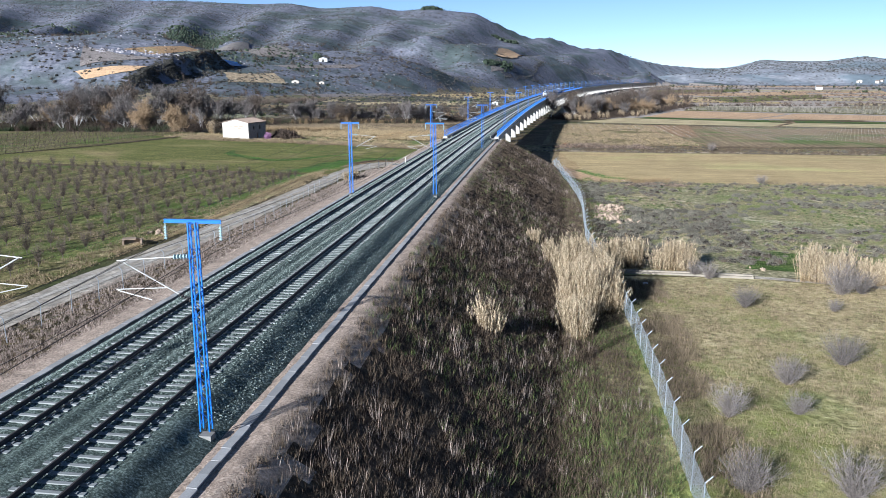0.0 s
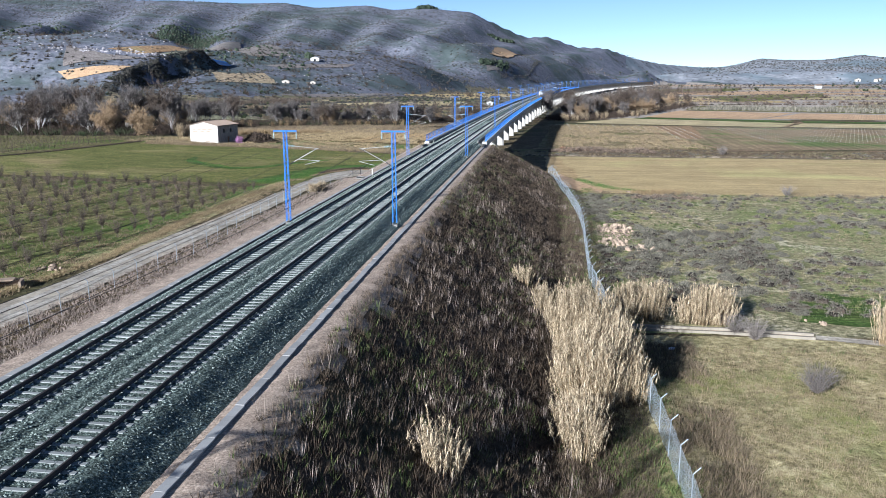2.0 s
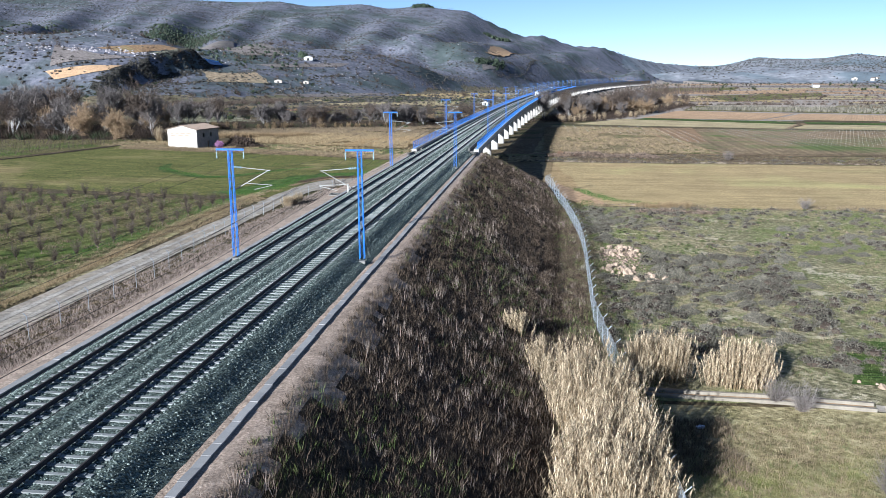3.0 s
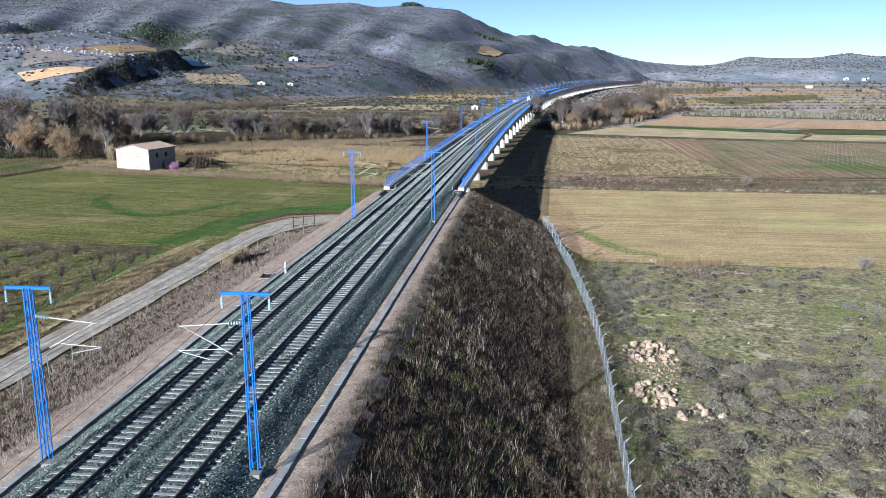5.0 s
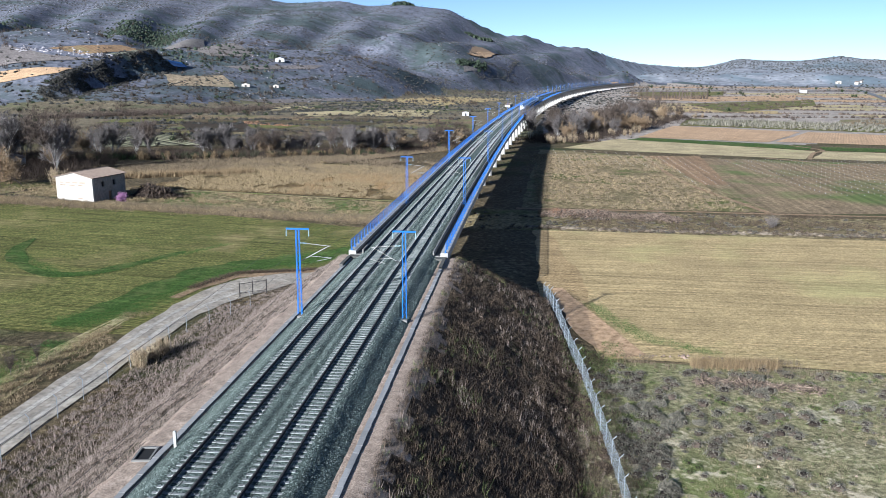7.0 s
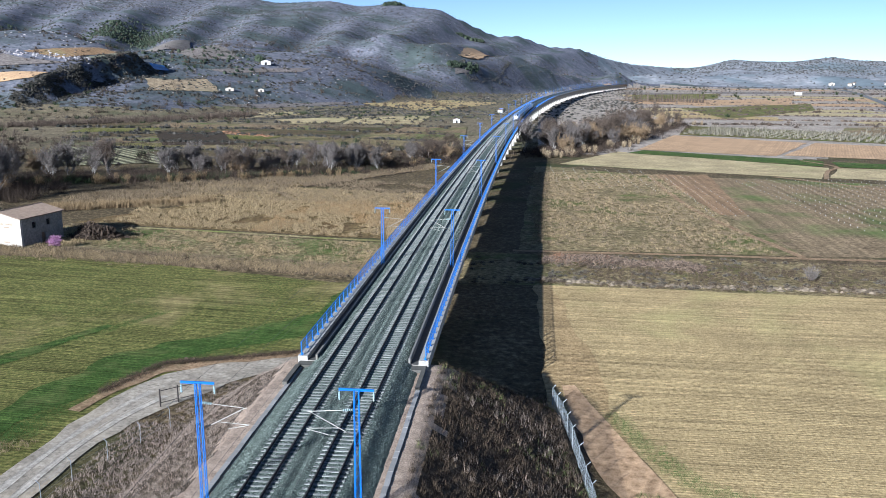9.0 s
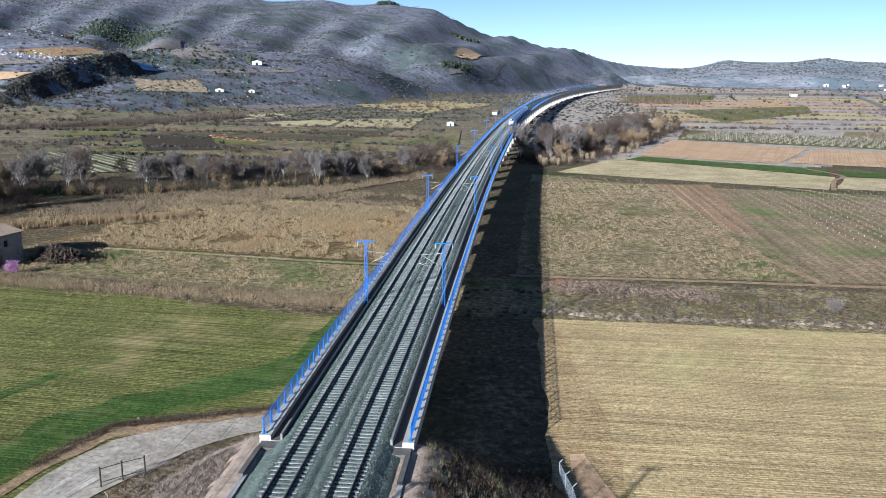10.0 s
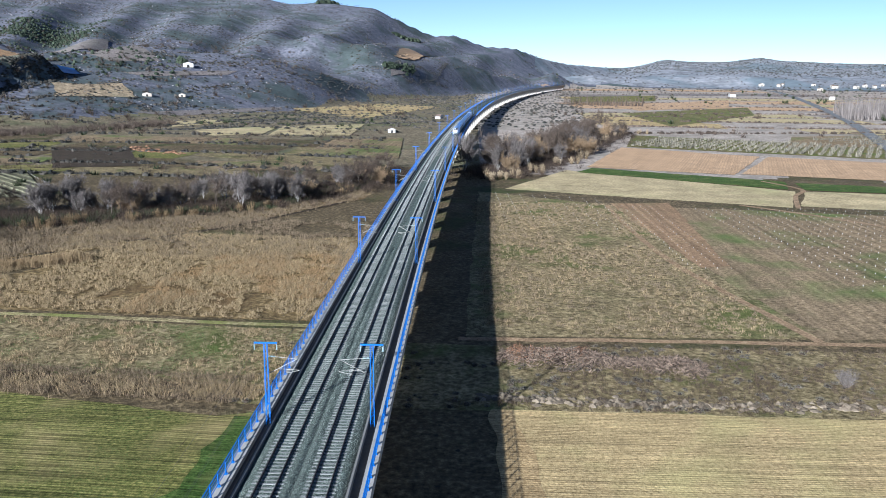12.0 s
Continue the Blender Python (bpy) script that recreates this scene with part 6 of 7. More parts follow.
def hillside(rng, n, turn0, turn1, r0, r1, clump=None, limit=0.5, seed=0):
    a, r = np.radians(rng.uniform(turn0, turn1, n)), np.sqrt(rng.uniform(r0 ** 2, r1 ** 2, n))
    x, y = FOOT_X + r * np.sin(a), FOOT_Y + r * np.cos(a)
    if clump:
        k = rough2(x / clump, y / clump, seed) > limit
        x, y = x[k], y[k]
    return np.stack([x, y, land(x, y)], -1)


M_hill_bush = leafy("hill_bush", (0.022, 0.024, 0.02), (0.09, 0.08, 0.066), 0.95, 0.0)
M_blossom = leafy("almond_blossom", (0.26, 0.24, 0.24), (0.52, 0.48, 0.47), 0.9, 0.0)
M_pine = leafy("pine_needles", (0.018, 0.027, 0.017), (0.058, 0.072, 0.045), 0.9, 0.0)
blobs("hill_bushes", hillside(RNG, 15000, -40, 8, 700, 2400), 1.4, M_hill_bush, "dark scrub bushes on the hillside", 2, 0.8, False)
blobs("hill_bushes", hillside(RNG, 14000, -40, 8, 800, 2400, 140, 0.55, 66), 1.5, M_hill_bush, "dark scrub gathered in the hollows of the hillside", 14, 0.8, False)
blobs("hill_bushes", hillside(RNG, 2500, 4, 36, 2300, 4300), 2.6, M_hill_bush, "dark scrub bushes on the far hills", 3)
blobs("almond_trees", hillside(RNG, 7000, -40, 4, 800, 2350, 130, 0.5, 61), 0.8, M_blossom, "pale blossoming almond trees on the hillside", 4, 0.9, False)
blobs("almond_trees", between(RNG, 420, [(-549, 1070), (-506, 1055)], [(-532, 1240), (-490, 1141)], 2), 1.0, M_blossom, "pale blossoming almond trees on a terrace", 15, 0.9, False)
blobs("almond_trees", between(RNG, 130, [(-470, 612), (-372, 655)], [(-480, 618), (-378, 663)], 3), 1.2, M_blossom, "white blossoming almond trees along the bluff's edge", 16, 0.9, False)
blobs("pine_wood", between(RNG, 900, [(-650, 1150), (-575, 1180)], [(-735, 1370), (-600, 1330)], 14), 2.0, M_pine, "young green pine plantation on a knoll", 17, 1.2, False)
blobs("pine_wood", hillside(RNG, 2600, -40, -18, 900, 1700, 170, 0.6, 67), 1.9, M_pine, "young green pines on the knolls", 18, 1.2, False)
blobs("pine_wood", band(RNG, 90, [(-158, 2085), (-128, 2110), (-98, 2150)], 6), 4.2, M_pine, "dark row of pines on the flank", 19, 1.3)
blobs("pine_wood", band(RNG, 70, [(-374, 2205), (-352, 2212), (-336, 2220)], 7), 4.5, M_pine, "dark clump of pines on the summit", 20, 1.5)
blobs("pine_wood", band(RNG, 60, [(-118, 1376), (-92, 1420), (-70, 1475)], 5), 3.6, M_pine, "dark trees above a grey field", 21, 1.2)
blobs("pine_wood", band(RNG, 12, [(-303, 893), (-298, 896)], 2), 3.2, M_pine, "dark evergreens beside the farmhouse", 22, 1.5)
blobs("pine_wood", hillside(RNG, 5000, 10, 36, 3600, 4250, 420, 0.55, 68), 2.6, M_hill_bush, "dark wooded tops of the far hills", 23, 0.8, False)
for k in range(26):                                            # dark hedges and terrace edges along the foot of the hills
    r = 640 * 2.6 ** (k / 26) + RNG.uniform(-15, 15)
    t0, wide = RNG.uniform(-34, -6 if k < 14 else -9) + (9 if k > 18 else 0), RNG.uniform(6, 16)
    arc = [(FOOT_X + (r * q + 14 * math.sin(a * 0.9 + k)) * math.sin(radians(a)), FOOT_Y + (r * q + 14 * math.sin(a * 0.9 + k)) * math.cos(radians(a))) for a, q in zip(np.linspace(t0, min(t0 + wide, -1), 9), np.linspace(1, 1.12, 9))]
    blobs("terrace_hedge", band(RNG, int(16 * wide), arc, 2.5), 1.3, M_hill_bush, "dark hedge along a terrace edge", 130 + k, 0.8, False)
blobs("bluff_scrub", band(RNG, 2600, [(-378, 545), (-371, 585), (-366, 640), (-360, 730)], 7), 1.1, M_hill_bush, "dark scrub on the bluff at the valley edge", 5, 0.8)
blobs("valley_bushes", spots(RNG, 1300, -520, -30, 330, 800, 40, 0.57, 81), 1.5, M_hill_bush, "dark bushes along the field edges", 6, 0.9)
blobs("valley_bushes", spots(RNG, 1500, 120, 1300, 600, 2400, 70, 0.55, 83), 1.8, M_twig, "dark bushes along the field edges", 7, 0.9)


# rows of poplars far on the right, vine guards and stakes
def rows_of(x0, y0, x1, y1, rows, per, gap, turn):
    t = np.linspace(0, 1, per)
    c, s = math.cos(radians(turn)) * gap, math.sin(radians(turn)) * gap
    x = np.concatenate([x0 + (x1 - x0) * t + c * k for k in range(rows)])
    y = np.concatenate([y0 + (y1 - y0) * t + s * k for k in range(rows)])
    return np.stack([x, y, land(x, y)], -1)


thicket("poplar_rows", rows_of(400, 800, 640, 980, 10, 26, 20, 70), M_twig_pale, "rows of tall slender leafless poplars", 21, 26, 0.16, 61, 1.6, 0.16)
thicket("poplar_rows", rows_of(163, 1165, 260, 1100, 2, 26, 10, 70), M_twig, "rows of slender leafless poplars", 13, 18, 0.2, 62, 1.0, 0.12)
thicket("vine_rows", rows_of(-116, 26, -110, 118, 14, 46, 4.2, 180), M_twig, "rows of small dark bare trees beyond the ditch", 1.3, 12, 0.035, 65, 0.8, 0.6)
thicket("olive_rows", rows_of(122, 500, 268, 432, 9, 34, 9, 62), M_shrub, "rows of grey olive trees", 2.4, 22, 0.3, 63, 2.2, 0.7)
thicket("olive_rows", rows_of(262, 560, 330, 600, 5, 16, 12, -60), M_shrub, "rows of grey olive trees", 2.4, 22, 0.3, 64, 2.2, 0.7)


def guards(name, where, label):
    """Short pale tubes round young vines."""
    rng = np.random.default_rng(9)
    n = len(where)
    k = np.array([(-1, -1, 0), (1, -1, 0), (1, 1, 0), (-1, 1, 0), (-1, -1, 1), (1, -1, 1), (1, 1, 1), (-1, 1, 1)], float)
    v = k[None] * np.array([0.05, 0.05, 0.34]) * rng.uniform(0.8, 1.2, (n, 1, 1)) + where[:, None] + rng.normal(0, 0.12, (n, 1, 3)) * np.array([1, 1, 0])
    f = np.array([(4, 5, 6, 7), (0, 1, 5, 4), (1, 2, 6, 5), (2, 3, 7, 6), (3, 0, 4, 7)])
    tagged(new(name, raw_mesh(name, v.reshape(-1, 3), (np.arange(n)[:, None, None] * 8 + f).reshape(-1, 4), M_guard)), label, "vine guards", kind="stuff")


guards("vine_guards", rows_of(67, 256, 65, 168, 4, 26, 3.0, 0), "pale tubes round young vines in rows")
guards("vine_guards", rows_of(90, 252, 96, 150, 24, 30, 4.4, 4), "pale tubes round young vines in rows")
guards("vine_guards", rows_of(-152, 226, -196, 284, 11, 22, 4.2, 28), "pale posts in rows of a small vine plot")
guards("vine_guards", rows_of(26, 284, 27, 225, 9, 16, 4.6, -20), "pale tubes round young vines in rows")


# hedges between the far plots
for k in range(6):
    y = 300 * 2.2 ** (k / 6)
    blobs("field_hedge", band(RNG, 150, [(-0.62 * y, y + RNG.uniform(-12, 12)), (-34, y + RNG.uniform(-12, 12))], 0.004 * y), 1.2, M_hill_bush, "dark hedge between far plots", 90 + k, 1.0)
for k in range(13):
    y = 620 * (2300 / 620) ** (k / 13)
    blobs("field_hedge", band(RNG, 180, [(70 + 0.09 * y, y + RNG.uniform(-20, 20)), (0.62 * y, y + RNG.uniform(-20, 20))], 0.004 * y), 1.3, M_twig, "dark hedge between far plots", 110 + k, 1.0)


# ---- fences ----
M_galv = plain("galvanised_steel", (0.27, 0.29, 0.3), 0.5, 0.3, vary=0.1, scale=5, bump=0)


def mesh_material():
    """Chain link: a fine grid of wire with open gaps."""
    m, N, L, B = blank("chain_link")
    B.inputs["Base Color"].default_value, B.inputs["Roughness"].default_value, B.inputs["Metallic"].default_value = (0.5, 0.55, 0.58, 1), 0.45, 0.3
    vec = coords(N, L, (1, 1, 1), space="UV")
    keep = None
    for turn in (45, -45):
        w = N.new("ShaderNodeTexWave")
        w.bands_direction = "X"
        w.inputs["Scale"].default_value = 0.314 / 0.06
        L.new(coords(N, L, turn=turn, space="UV"), w.inputs["Vector"])
        r = ramp_of(N, L, w.outputs["Fac"], [(0.86, grey(0)), (0.92, grey(1))])
        keep = r if keep is None else mix_of(N, L, 1.0, keep, r, "LIGHTEN")
    clear, mixer = N.new("ShaderNodeBsdfTransparent"), N.new("ShaderNodeMixShader")
    L.new(keep, mixer.inputs[0])
    L.new(clear.outputs[0], mixer.inputs[1])
    L.new(B.outputs[0], mixer.inputs[2])
    L.new(mixer.outputs[0], N["Material Output"].inputs["Surface"])
    return m


M_mesh = mesh_material()


def ground_at(x, y):
    return max(float(land(x, y)), float(bank_height(np.array(x - centre(y)), np.array(y))))


def fence(label, line, gap, height, arm, net):
    f = thing("wire_fence", label, "fence", group="railway fences")
    post = Geo().tube((0, 0, -0.3), (0, 0, height), 0.032, 6)
    if arm:
        post.tube((0, 0, height - 0.02), (arm, 0, height + abs(arm)), 0.03, 6)
    post = post.mesh("post", M_galv)
    pts, left = [], 0.0
    for (x0, y0), (x1, y1) in zip(line, line[1:]):
        d = math.hypot(x1 - x0, y1 - y0)
        s = left
        while s < d:
            pts.append((x0 + (x1 - x0) * s / d, y0 + (y1 - y0) * s / d))
            s += gap
        left = s - d
    pts = [(x, y, ground_at(x, y)) for x, y in pts]
    for i, (x, y, z) in enumerate(pts):
        ob = part("post", post, None, f)
        ob.matrix_basis = pose(x, y, z, random.gauss(0, 1.2), random.gauss(0, 1.2), random.gauss(0, 4))
    for (a, b) in zip(pts, pts[1:]):
        a, b = Vector(a), Vector(b)
        if net:
            n = 4
            g = Geo()
            for k in range(n + 1):
                p = a.lerp(b, k / n)
                for j in range(3):
                    g.v.append((p.x + random.gauss(0, 0.025) * (0 < k < n), p.y, p.z + 0.06 + (height - 0.1) * j / 2))
            g.f = [(3 * k + j, 3 * k + j + 1, 3 * k + j + 4, 3 * k + j + 3) for k in range(n) for j in range(2)]
            me = g.mesh("netting", M_mesh)
            uv = me.uv_layers.new(name="UVMap")
            for lp in me.loops:
                co = me.vertices[lp.vertex_index].co
                uv.data[lp.index].uv = (math.hypot(co.x - a.x, co.y - a.y), co.z - a.z)
            part("netting", me, None, f, "grey chain-link netting")
        else:
            g = Geo()
            for h in (0.4, 0.9, 1.4, height - 0.08):
                g.tube(a + Vector((0, 0, h)), b + Vector((0, 0, h)), 0.008, 3, cap=False)
            part("wire", g, M_galv, f)


fence("galvanised chain-link fence with angled post tops at the slope's foot", [(18.5, 36), (21.9, 7), (23.4, -16), (23.6, -27), (23.3, -54), (24.4, -70), (25.7, -89), (26.1, -105), (26.5, -150)], 3.0, 2.1, 0.32, True)
fence("thin post and wire fence between road and embankment", [(-21, -130), (-20.6, -80), (-20.2, -48), (-22.8, -24), (-23.6, -8), (-22.6, 14), (-19, 26)], 4.0, 1.9, -0.28, False)


def build_gate():
    g = thing("field_gate", "small dark metal frame gate at the road's end", "gate")
    pts = [(-22.2, 29.6), (-20.9, 31.0), (-19.4, 32.3)]
    for x, y in pts:
        part("post", Geo().tube((x, y, ground_at(x, y) - 0.2), (x, y, ground_at(x, y) + 2.0), 0.08, 6), M_rail, g)
    for (a, b) in zip(pts, pts[1:]):
        za, zb = ground_at(*a), ground_at(*b)
        for h in (0.5, 1.8):
            part("bar", Geo().tube((*a, za + h), (*b, zb + h), 0.04, 6), M_rail, g)


build_gate()


# ---- stones ----
M_stone_brown = plain("brown_rubble", (0.22, 0.16, 0.12), 0.95, vary=0.3, scale=2.5, bump=0.4, spec=0.1, lots=0.45, relief=0.03)
def stone_mesh(seed, material):
    rng = random.Random(seed)
    bm = bmesh.new()
    bmesh.ops.create_icosphere(bm, subdivisions=1, radius=1)
    for v in bm.verts:
        v.co = Vector((v.co.x * rng.uniform(0.75, 1.2), v.co.y * rng.uniform(0.7, 1.1), v.co.z * rng.uniform(0.55, 0.9)))
    me = bpy.data.meshes.new("stone")
    bm.to_mesh(me)
    bm.free()
    me.materials.append(material)
    return me


STONES = [stone_mesh(k, M_stone_pale) for k in range(6)]
RUBBLE = [stone_mesh(20 + k, M_stone_brown) for k in range(5)]


def stone_heap(label, x, y, rx, ry, count, size, turn=0.0, pick=None):
    heap = thing("stone_heap", label, "stones", pose(x, y, float(land(x, y)), 0, 0, turn), "stone heaps")
    for k in range(count):
        a, r = random.uniform(0, 6.283), math.sqrt(random.random())
        s = size * random.uniform(0.45, 1.3)
        px, py = rx * r * math.cos(a), ry * r * math.sin(a)
        ob = part("stone", random.choice(pick or STONES), None, heap)
        ob.matrix_basis = pose(px, py, s * 0.25 + 0.35 * size * max(0, 1 - r) * random.random() * 2, random.uniform(0, 360), random.uniform(0, 360), random.uniform(0, 360)) @ Matrix.Diagonal((s, s, s, 1))


stone_heap("heap of pale tan boulders among shrubs", 28.0, -25.0, 2.6, 3.0, 64, 0.34)
stone_heap("heap of pale tan boulders among shrubs", 27.0, -34.8, 1.8, 2.6, 46, 0.36)
stone_heap("small brown rubble between the boulders", 27.8, -29.5, 2.6, 7.2, 280, 0.15, 0, RUBBLE)
stone_heap("heap of pale tan boulders among shrubs", 30.5, -38.5, 2.2, 1.6, 22, 0.36)
stone_heap("scattered rubble at the field's edge", 33, 14.2, 4.5, 0.6, 26, 0.2, 0, RUBBLE)
stone_heap("few loose stones beside the road", -31, -60, 1.2, 0.9, 8, 0.4)
stone_heap("few loose stones at the crop's edge", -24.6, 43.2, 1.6, 0.4, 6, 0.28, 0, RUBBLE)

stone_heap("pale stones scattered in the scrub meadow", 52, -30, 26, 30, 70, 0.13)
stone_heap("few pale stones beside the farm path", 43, -66, 4, 3, 5, 0.26)


def build_culvert():
    """A small open box drain of tan concrete at the orchard's corner."""
    c = thing("culvert", "small tan concrete culvert box at the orchard's corner", "culvert", pose(-30.3, -67, float(land(-30.3, -67)) - 0.1, 0, 0, 24))
    for x0, x1, y0, y1 in ((-1.1, 1.1, 0.55, 0.75), (-1.1, -0.9, -0.75, 0.55), (0.9, 1.1, -0.75, 0.55)):
        part("side_wall", Geo().box(x0, x1, y0, y1, 0, 0.75), M_stone_pale, c)
    part("lid", Geo().box(-1.2, 0.4, -0.2, 0.85, 0.75, 0.88), M_stone_pale, c)


build_culvert()
M_kerb = plain("old_kerb_concrete", (0.27, 0.235, 0.18), 0.9, vary=0.25, scale=1.2, bump=0.3, spec=0.1, stain=(0.2, 0.17, 0.12))


def build_channel():
    """Two low concrete kerbs with a dirty floor between them."""
    c = thing("irrigation_channel", "old pale concrete irrigation channel across the meadow", "channel", kind="structure")
    line = [(25.8, -69.9), (29.5, -70.1), (34, -70.2), (39.6, -70.9)]
    for k, ((x0, y0), (x1, y1)) in enumerate(zip(line, line[1:])):
        d = math.hypot(x1 - x0, y1 - y0)
        nx, ny = -(y1 - y0) / d, (x1 - x0) / d
        for off, wide, high, low, m, name in ((-0.4, 0.24, 0.24, -0.2, M_kerb, "kerb"), (0.4, 0.24, 0.28, -0.2, M_kerb, "kerb"), (0, 0.56, 0.08, -0.2, M_earth, "channel_floor")):
            za, zb = float(land(x0, y0)), float(land(x1, y1))
            mid = (high + low) / 2
            part(name, Geo().beam((x0 + nx * off, y0 + ny * off, za + mid), (x1 + nx * off - 0.012 * (x1 - x0) / d, y1 + ny * off, zb + mid), wide, high - low), m, c)


build_channel()
scrap = stone_mesh(61, plain("white_plastic", (0.75, 0.76, 0.8), 0.5, vary=0.05, bump=0))
solo("plastic_bag", scrap, None, "crumpled white plastic bag lying in the meadow", "bag", m=pose(28.4, -75.1, float(land(28.4, -75.1)) + 0.12, 0, 0, 30) @ Matrix.Diagonal((0.36, 0.22, 0.2, 1)))
M_stick = leafy("grubbed_roots", (0.045, 0.034, 0.026), (0.3, 0.225, 0.165), 0.9, 0.0)
M_stick_rust = leafy("rusty_roots", (0.07, 0.042, 0.026), (0.3, 0.17, 0.1), 0.9, 0.0)


def root_heap(x0, y0, x1, y1, wide, high, count, material, label, seed, length=1.0):
    """A long low mound of grubbed vine stumps: three-sided sticks lying every way."""
    rng = np.random.default_rng(seed)
    t, s = rng.uniform(0, 1, count), np.clip(rng.normal(0, 0.42, count), -1, 1)
    n = np.array([-(y1 - y0), x1 - x0]) / math.hypot(x1 - x0, y1 - y0)
    swell = 0.55 + 0.7 * rough2(t * 7, t * 3 + seed, seed)
    x, y = x0 + (x1 - x0) * t + n[0] * s * wide * swell, y0 + (y1 - y0) * t + n[1] * s * wide * swell
    z = land(x, y) + high * swell * (1 - s * s) * np.minimum(1, 5 * np.minimum(t, 1 - t) + 0.25) * rng.uniform(0.2, 1, count)
    c = np.stack([x, y, z], -1)
    d = rng.normal(0, 1, (count, 3)) * np.array([1, 1, 0.7])
    d = d / np.linalg.norm(d, axis=1)[:, None] * (length * rng.uniform(0.25, 0.6, count))[:, None]
    u = np.cross(d, rng.normal(0, 1, (count, 3)))
    u /= np.linalg.norm(u, axis=1)[:, None]
    w = np.cross(d, u)
    w /= np.linalg.norm(w, axis=1)[:, None]
    r = rng.uniform(0.03, 0.085, count)[:, None] * length ** 0.5
    ring = [u * r * math.cos(a) + w * r * math.sin(a) for a in (0, 2.1, 4.2)]
    v = np.stack([c - d + k for k in ring] + [c + d + k * 0.45 for k in ring], 1).reshape(-1, 3)
    f = np.array([(0, 1, 4), (0, 4, 3), (1, 2, 5), (1, 5, 4), (2, 0, 3), (2, 3, 5), (3, 4, 5), (2, 1, 0)])
    tagged(new("root_heap", raw_mesh("root_heap", v, (np.arange(count)[:, None, None] * 6 + f).reshape(-1, 3), material)), label, "heap", kind="stuff")


root_heap(20, 108.5, 33, 108, 4.2, 1.2, 1300, M_stick_rust, "heap of rusty brown grubbed vine roots", 3, 1.0)
root_heap(19, 108, 49, 103, 4.6, 1.3, 3600, M_stick, "long heap of grey grubbed vine roots and stumps", 4, 1.0)
root_heap(33, 6.8, 45, 5.6, 1.6, 0.6, 700, M_stick, "low heap of grey roots at the field's edge", 5, 0.8)
M_clod = leafy("earth_clods", (0.09, 0.072, 0.05), (0.28, 0.225, 0.16), 0.95, 0.0)
blobs("bank_clods", band(RNG, 1100, [(16, 91.8), (44, 90.2), (75, 91.2), (110, 91)], 0.8), 0.5, M_clod, "crumbling earth bank with clods above the stubble", 12, 0.8, False)
blobs("red_rubble", band(RNG, 160, [(-165, 418), (-145, 400), (-126, 386)], 3.0), 1.0, M_stick_rust, "heap of reddish rubble on the valley floor", 13, 0.8, False)

# ---- buildings ----
M_plaster = plain("old_plaster", (0.5, 0.455, 0.385), 0.9, vary=0.25, scale=0.5, bump=0.3, spec=0.15, relief=0.03, stain=(0.33, 0.26, 0.19))
M_tile = plain("clay_tile", (0.2, 0.15, 0.115), 0.9, vary=0.4, scale=1.5, bump=0.3, spec=0.1, stain=(0.2, 0.16, 0.12))
M_rubble = plain("rubble_wall", (0.3, 0.265, 0.22), 0.95, vary=0.7, scale=2.2, bump=0.8, spec=0.1, relief=0.06, stain=(0.24, 0.2, 0.16))
M_limewash = plain("limewash", (0.5, 0.49, 0.46), 0.9, vary=0.06, scale=1.0, bump=0.1, spec=0.1)
# near black, paints the unlit inside of windows and doorways
M_hole = plain("dark_opening", (0.012, 0.011, 0.01), 0.9, vary=0.1, bump=0)
M_wood = plain("weathered_wood", (0.2, 0.13, 0.08), 0.85, vary=0.3, scale=5, bump=0.2)


M_faded = plain("faded_paint", (0.3, 0.235, 0.17), 0.9, vary=0.35, scale=2.0, bump=0.1, spec=0.1, stain=(0.36, 0.31, 0.24))


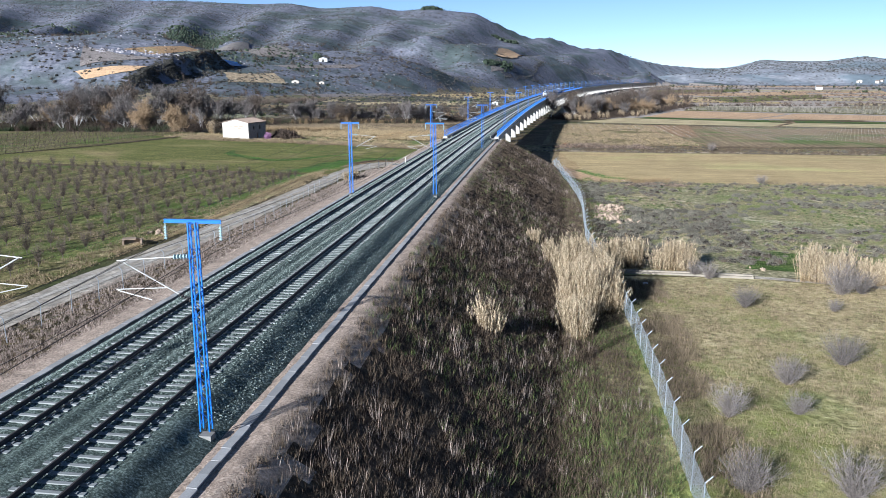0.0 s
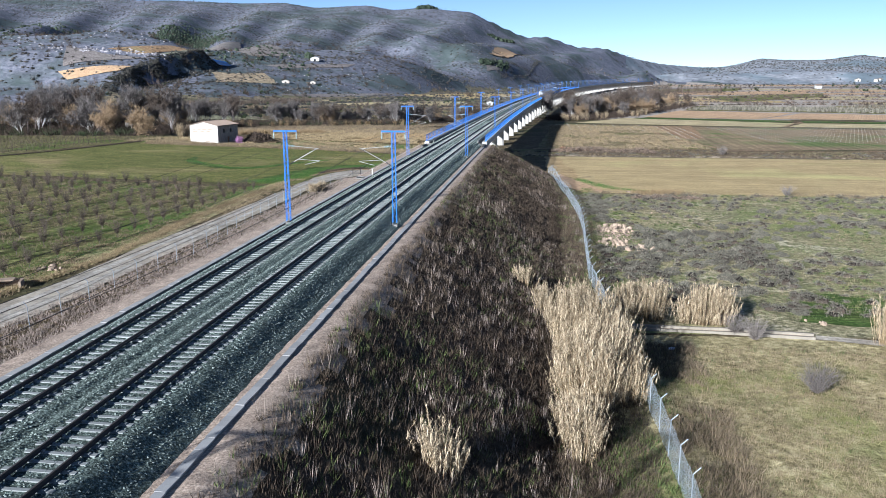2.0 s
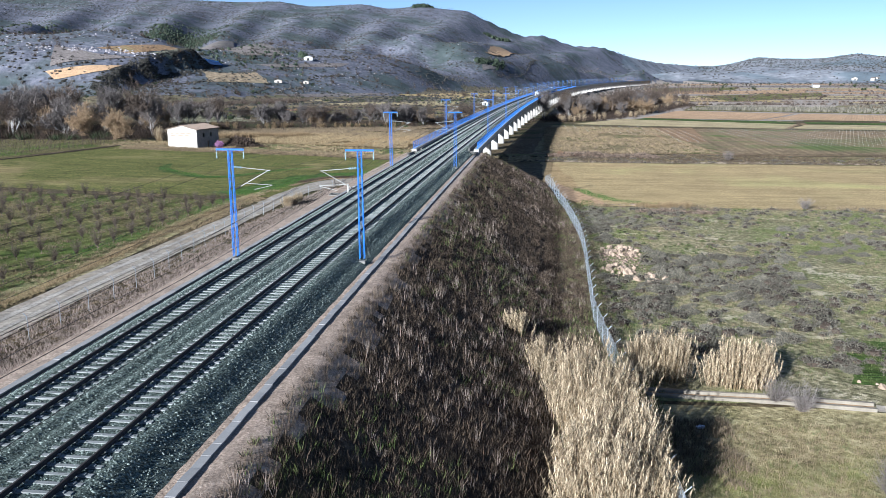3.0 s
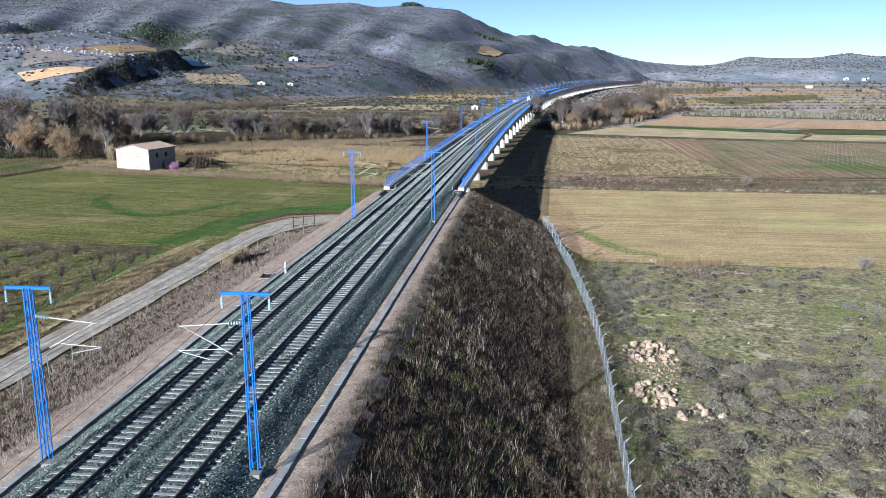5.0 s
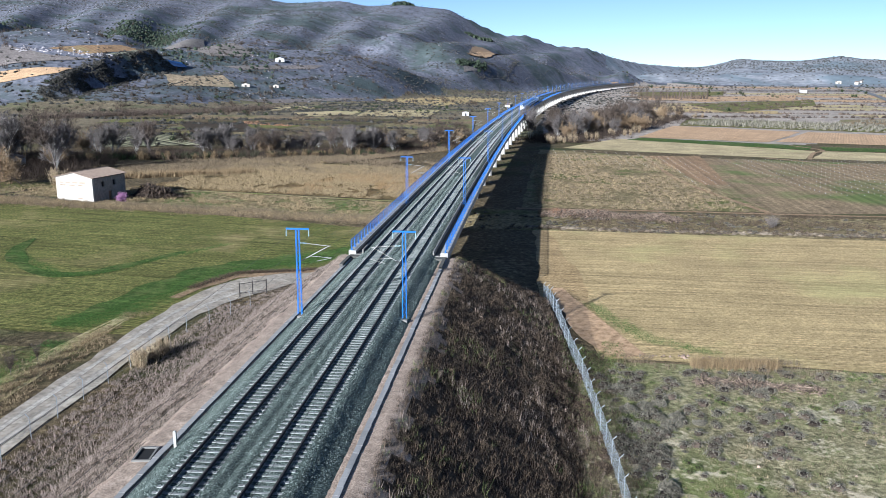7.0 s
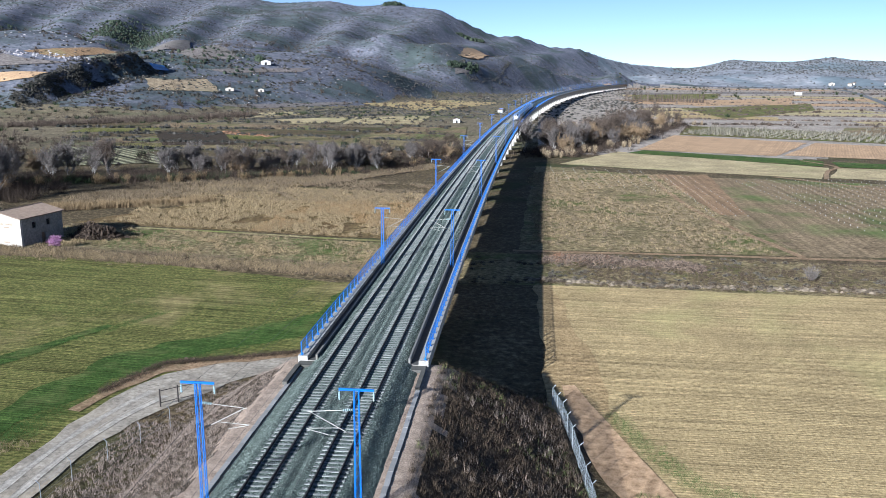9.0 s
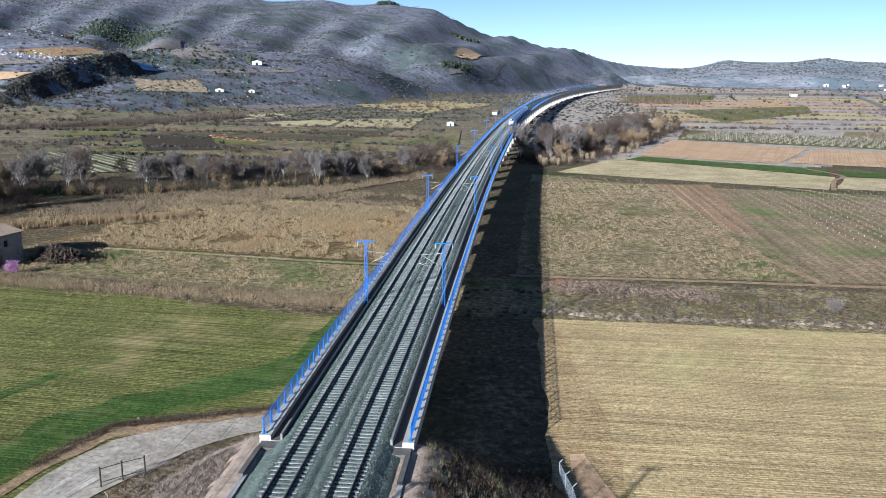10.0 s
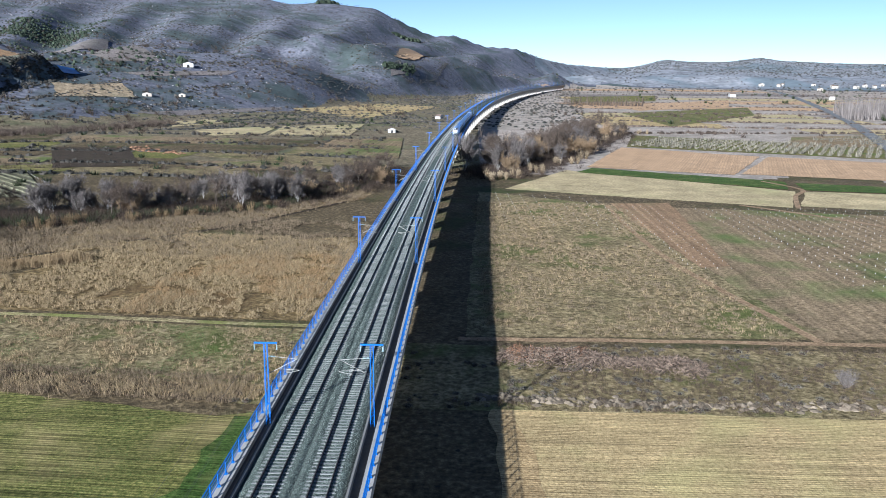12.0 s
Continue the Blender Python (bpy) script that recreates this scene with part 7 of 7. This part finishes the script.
def build_house():
    W, D, H, R = 9.6, 11.2, 5.6, 1.1
    h = thing("stone_house", "old pale plastered stone house with a low clay tile roof", "house", pose(-84.2, 101.5, float(land(-84, 101)) - 0.15, 0, 0, -9))
    w, d = W / 2, D / 2
    front = Geo().add([(-w, -d, 0), (w, -d, 0), (w, -d, H), (0, -d, H + R), (-w, -d, H), (-w, -d + 0.5, 0), (w, -d + 0.5, 0), (w, -d + 0.5, H), (0, -d + 0.5, H + R), (-w, -d + 0.5, H)],
                      [(0, 1, 2, 3, 4), (9, 8, 7, 6, 5), (0, 4, 9, 5), (1, 6, 7, 2), (2, 7, 8, 3), (3, 8, 9, 4)])
    part("front_wall", front, M_plaster, h)
    part("back_wall", Geo().add([(x, 2 * 0 - y, z) for x, y, z in front.v], [tuple(reversed(f)) for f in front.f]), M_rubble, h)
    for s in (-1, 1):
        side = Geo()
        x0, x1 = (w - 0.5, w) if s > 0 else (-w, -w + 0.5)
        holes = [(-2.6, -1.6, 3.3, 4.5), (1.2, 2.2, 3.3, 4.5), (-0.4, 0.7, 0.0, 2.1)] if s > 0 else []
        cuts = sorted({-d + 0.5, d - 0.5, *(v for q in holes for v in q[:2])})
        rows = sorted({0.0, H, *(v for q in holes for v in q[2:])})
        for a, b in zip(cuts, cuts[1:]):
            for lo, hi in zip(rows, rows[1:]):
                if not any(q[0] <= a and b <= q[1] and q[2] <= lo and hi <= q[3] for q in holes):
                    side.box(x0, x1, a, b, lo, hi)
        side = side.mesh("side_wall", M_rubble if s > 0 else M_plaster)
        bm = bmesh.new()
        bm.from_mesh(side)
        bmesh.ops.remove_doubles(bm, verts=bm.verts, dist=0.001)
        bm.to_mesh(side)
        bm.free()
        part("side_wall", side, None, h)
        for q in holes:
            # upper panels are no boards: near black stands in for the unlit room
            part("shutter", Geo().box(w - 0.35, w - 0.28, q[0], q[1], q[2], q[3]), M_wood if q[2] < 1 else M_hole, h)
    for s in (-1, 1):
        roof = part("roof", Geo().add([(0, -d - 0.3, H + R + 0.12), (0, d + 0.3, H + R + 0.12), (s * (w + 0.4), d + 0.3, H - 0.02), (s * (w + 0.4), -d - 0.3, H - 0.02),
                                       (0, -d - 0.3, H + R), (0, d + 0.3, H + R), (s * (w + 0.4), d + 0.3, H - 0.14), (s * (w + 0.4), -d - 0.3, H - 0.14)],
                                      [(0, 1, 2, 3), (7, 6, 5, 4), (0, 3, 7, 4), (1, 5, 6, 2), (2, 6, 7, 3)]), M_tile, h)
        tile = Geo()
        for k in range(46):
            y = -d - 0.2 + k * (D + 0.4) / 45
            tile.tube((0, y, H + R + 0.13), (s * (w + 0.42), y, H), 0.085, 5)
        tagged(part("tile_row", tile, M_tile, roof), kind="stuff")
    for x, z, wide in ((-3.2, 4.3, 1.2), (-1.6, 4.3, 1.4), (0.2, 4.3, 1.5), (2.2, 4.3, 1.6), (-2.9, 3.7, 1.8), (-0.6, 3.7, 1.6), (1.6, 3.7, 1.3), (1.4, 0.8, 1.5)):
        part("faded_sign_bar", Geo().box(x - wide / 2, x + wide / 2, -d - 0.004, -d + 0.05, z, z + 0.3), M_faded, h)
    part("ridge_tile", Geo().tube((0, -d - 0.3, H + R + 0.15), (0, d + 0.3, H + R + 0.15), 0.14, 6), M_tile, h)
    part("floor_slab", Geo().box(-w + 0.5, w - 0.5, -d + 0.5, d - 0.5, 0, 0.1), M_concrete, h)


build_house()
solo("dark_bush", shrub(77, M_thicket, "dark_bush", "x").data, None, "dark leafless bush beside the stone house", "bush", m=pose(-72.5, 107, float(land(-72.5, 107))) @ Matrix.Diagonal((6.0, 3.4, 4.0, 1)))
bpy.data.objects.remove(bpy.data.objects["dark_bush"] if bpy.data.objects["dark_bush"].get("label") == "x" else bpy.data.objects["dark_bush.001"])
M_pink = leafy("pink_blossom", (0.35, 0.16, 0.3), (0.6, 0.35, 0.52), 0.8, 0.0)
b = bare_tree("blossom_tree", 2.6, 301, M_bark, M_pink, "small pink blossoming tree beside the house", group="blossom trees", stems=3)
b.matrix_basis = pose(-73.5, 96, float(land(-73.5, 96)) - 0.05)


def cabin(x, y, w, d, h, turn, label, wall=None, roof=None, lean=0.4, name="cabin"):
    c = thing(name, label, "building", pose(x, y, float(land(x, y)) - 0.2, 0, 0, turn), "far buildings")
    part("wall", Geo().add([(-w / 2, -d / 2, 0), (w / 2, -d / 2, 0), (w / 2, d / 2, 0), (-w / 2, d / 2, 0), (-w / 2, -d / 2, h), (w / 2, -d / 2, h), (w / 2, d / 2, h), (-w / 2, d / 2, h),
                            (0, -d / 2, h + w * 0.15), (0, d / 2, h + w * 0.15)],
                           [(0, 1, 5, 8, 4), (2, 3, 7, 9, 6), (1, 2, 6, 5), (3, 0, 4, 7), (3, 2, 1, 0)]), wall or M_limewash, c)
    for s in (-1, 1):
        part("roof", Geo().add([(0, -d / 2 - 0.2, h + w * 0.15 + 0.1), (0, d / 2 + 0.2, h + w * 0.15 + 0.1), (s * (w / 2 + 0.3), d / 2 + 0.2, h - 0.02), (s * (w / 2 + 0.3), -d / 2 - 0.2, h - 0.02),
                                (0, -d / 2 - 0.2, h + w * 0.15), (0, d / 2 + 0.2, h + w * 0.15), (s * (w / 2 + 0.3), d / 2 + 0.2, h - 0.12), (s * (w / 2 + 0.3), -d / 2 - 0.2, h - 0.12)],
                               [(0, 1, 2, 3), (7, 6, 5, 4), (0, 3, 7, 4), (1, 5, 6, 2), (2, 6, 7, 3)]), roof or M_tile, c)
    part("door", Geo().box(-w * 0.12, w * 0.12, -d / 2 - 0.05, -d / 2 + 0.02, 0.1, h * 0.7), M_hole, c)


cabin(-37.5, 574, 5, 6, 3.0, 10, "small white farm hut among bare fields")
cabin(-8, 771, 12, 5, 2.6, 75, "long low white farm shed")
cabin(-137, 150, 6, 5, 3.4, 20, "pale cottage among bare trees", M_plaster)
cabin(-289, 884, 11, 7, 4.2, 15, "white farmhouse on the valley edge")
cabin(-256, 764, 6, 4, 2.6, 15, "low pale shed at the foot of the hill", M_plaster)
cabin(-277, 731, 8, 4, 2.6, 15, "low pale shed at the quarry's foot", M_plaster)
cabin(560, 1635, 24, 12, 6, 80, "long white barn on the valley floor")
cabin(700, 1500, 10, 9, 7, 60, "white farmhouse by the valley road")
for k in range(14):
    cabin(random.uniform(950, 1450), random.uniform(2350, 2720), random.uniform(9, 17), random.uniform(8, 12), random.uniform(5, 8), random.uniform(0, 90), "pale house of a distant village", M_plaster, name="village_house")


# marker post and hatch by the ballast
p = along(-26.5, -5.15, -1.08)
solo("marker_post", Geo().box(-0.09, 0.09, -0.07, 0.07, 0, 1.15).add([(-0.09, -0.07, 1.15), (0.09, -0.07, 1.15), (0.09, 0.07, 1.15), (-0.09, 0.07, 1.15), (0, 0, 1.22)], [(0, 1, 4), (1, 2, 4), (2, 3, 4), (3, 0, 4)]),
     M_white, "short white marker post beside the ballast", "post", m=pose(p.x, p.y, p.z))
p = along(-27.5, -6.6, -1.08)
hatch = thing("cable_pit", "small dark open cable pit beside the trough", "pit", pose(p.x, p.y, p.z, 0, 0, 8))
for x0, x1, y0, y1 in ((-0.55, 0.55, -0.9, -0.78), (-0.55, 0.55, 0.78, 0.9), (-0.55, -0.43, -0.78, 0.78), (0.43, 0.55, -0.78, 0.78)):
    part("rim", Geo().box(x0, x1, y0, y1, -0.1, 0.12), M_concrete, hatch)
part("cover", Geo().box(-0.43, 0.43, -0.78, 0.78, -0.1, 0.03), M_hole, hatch)
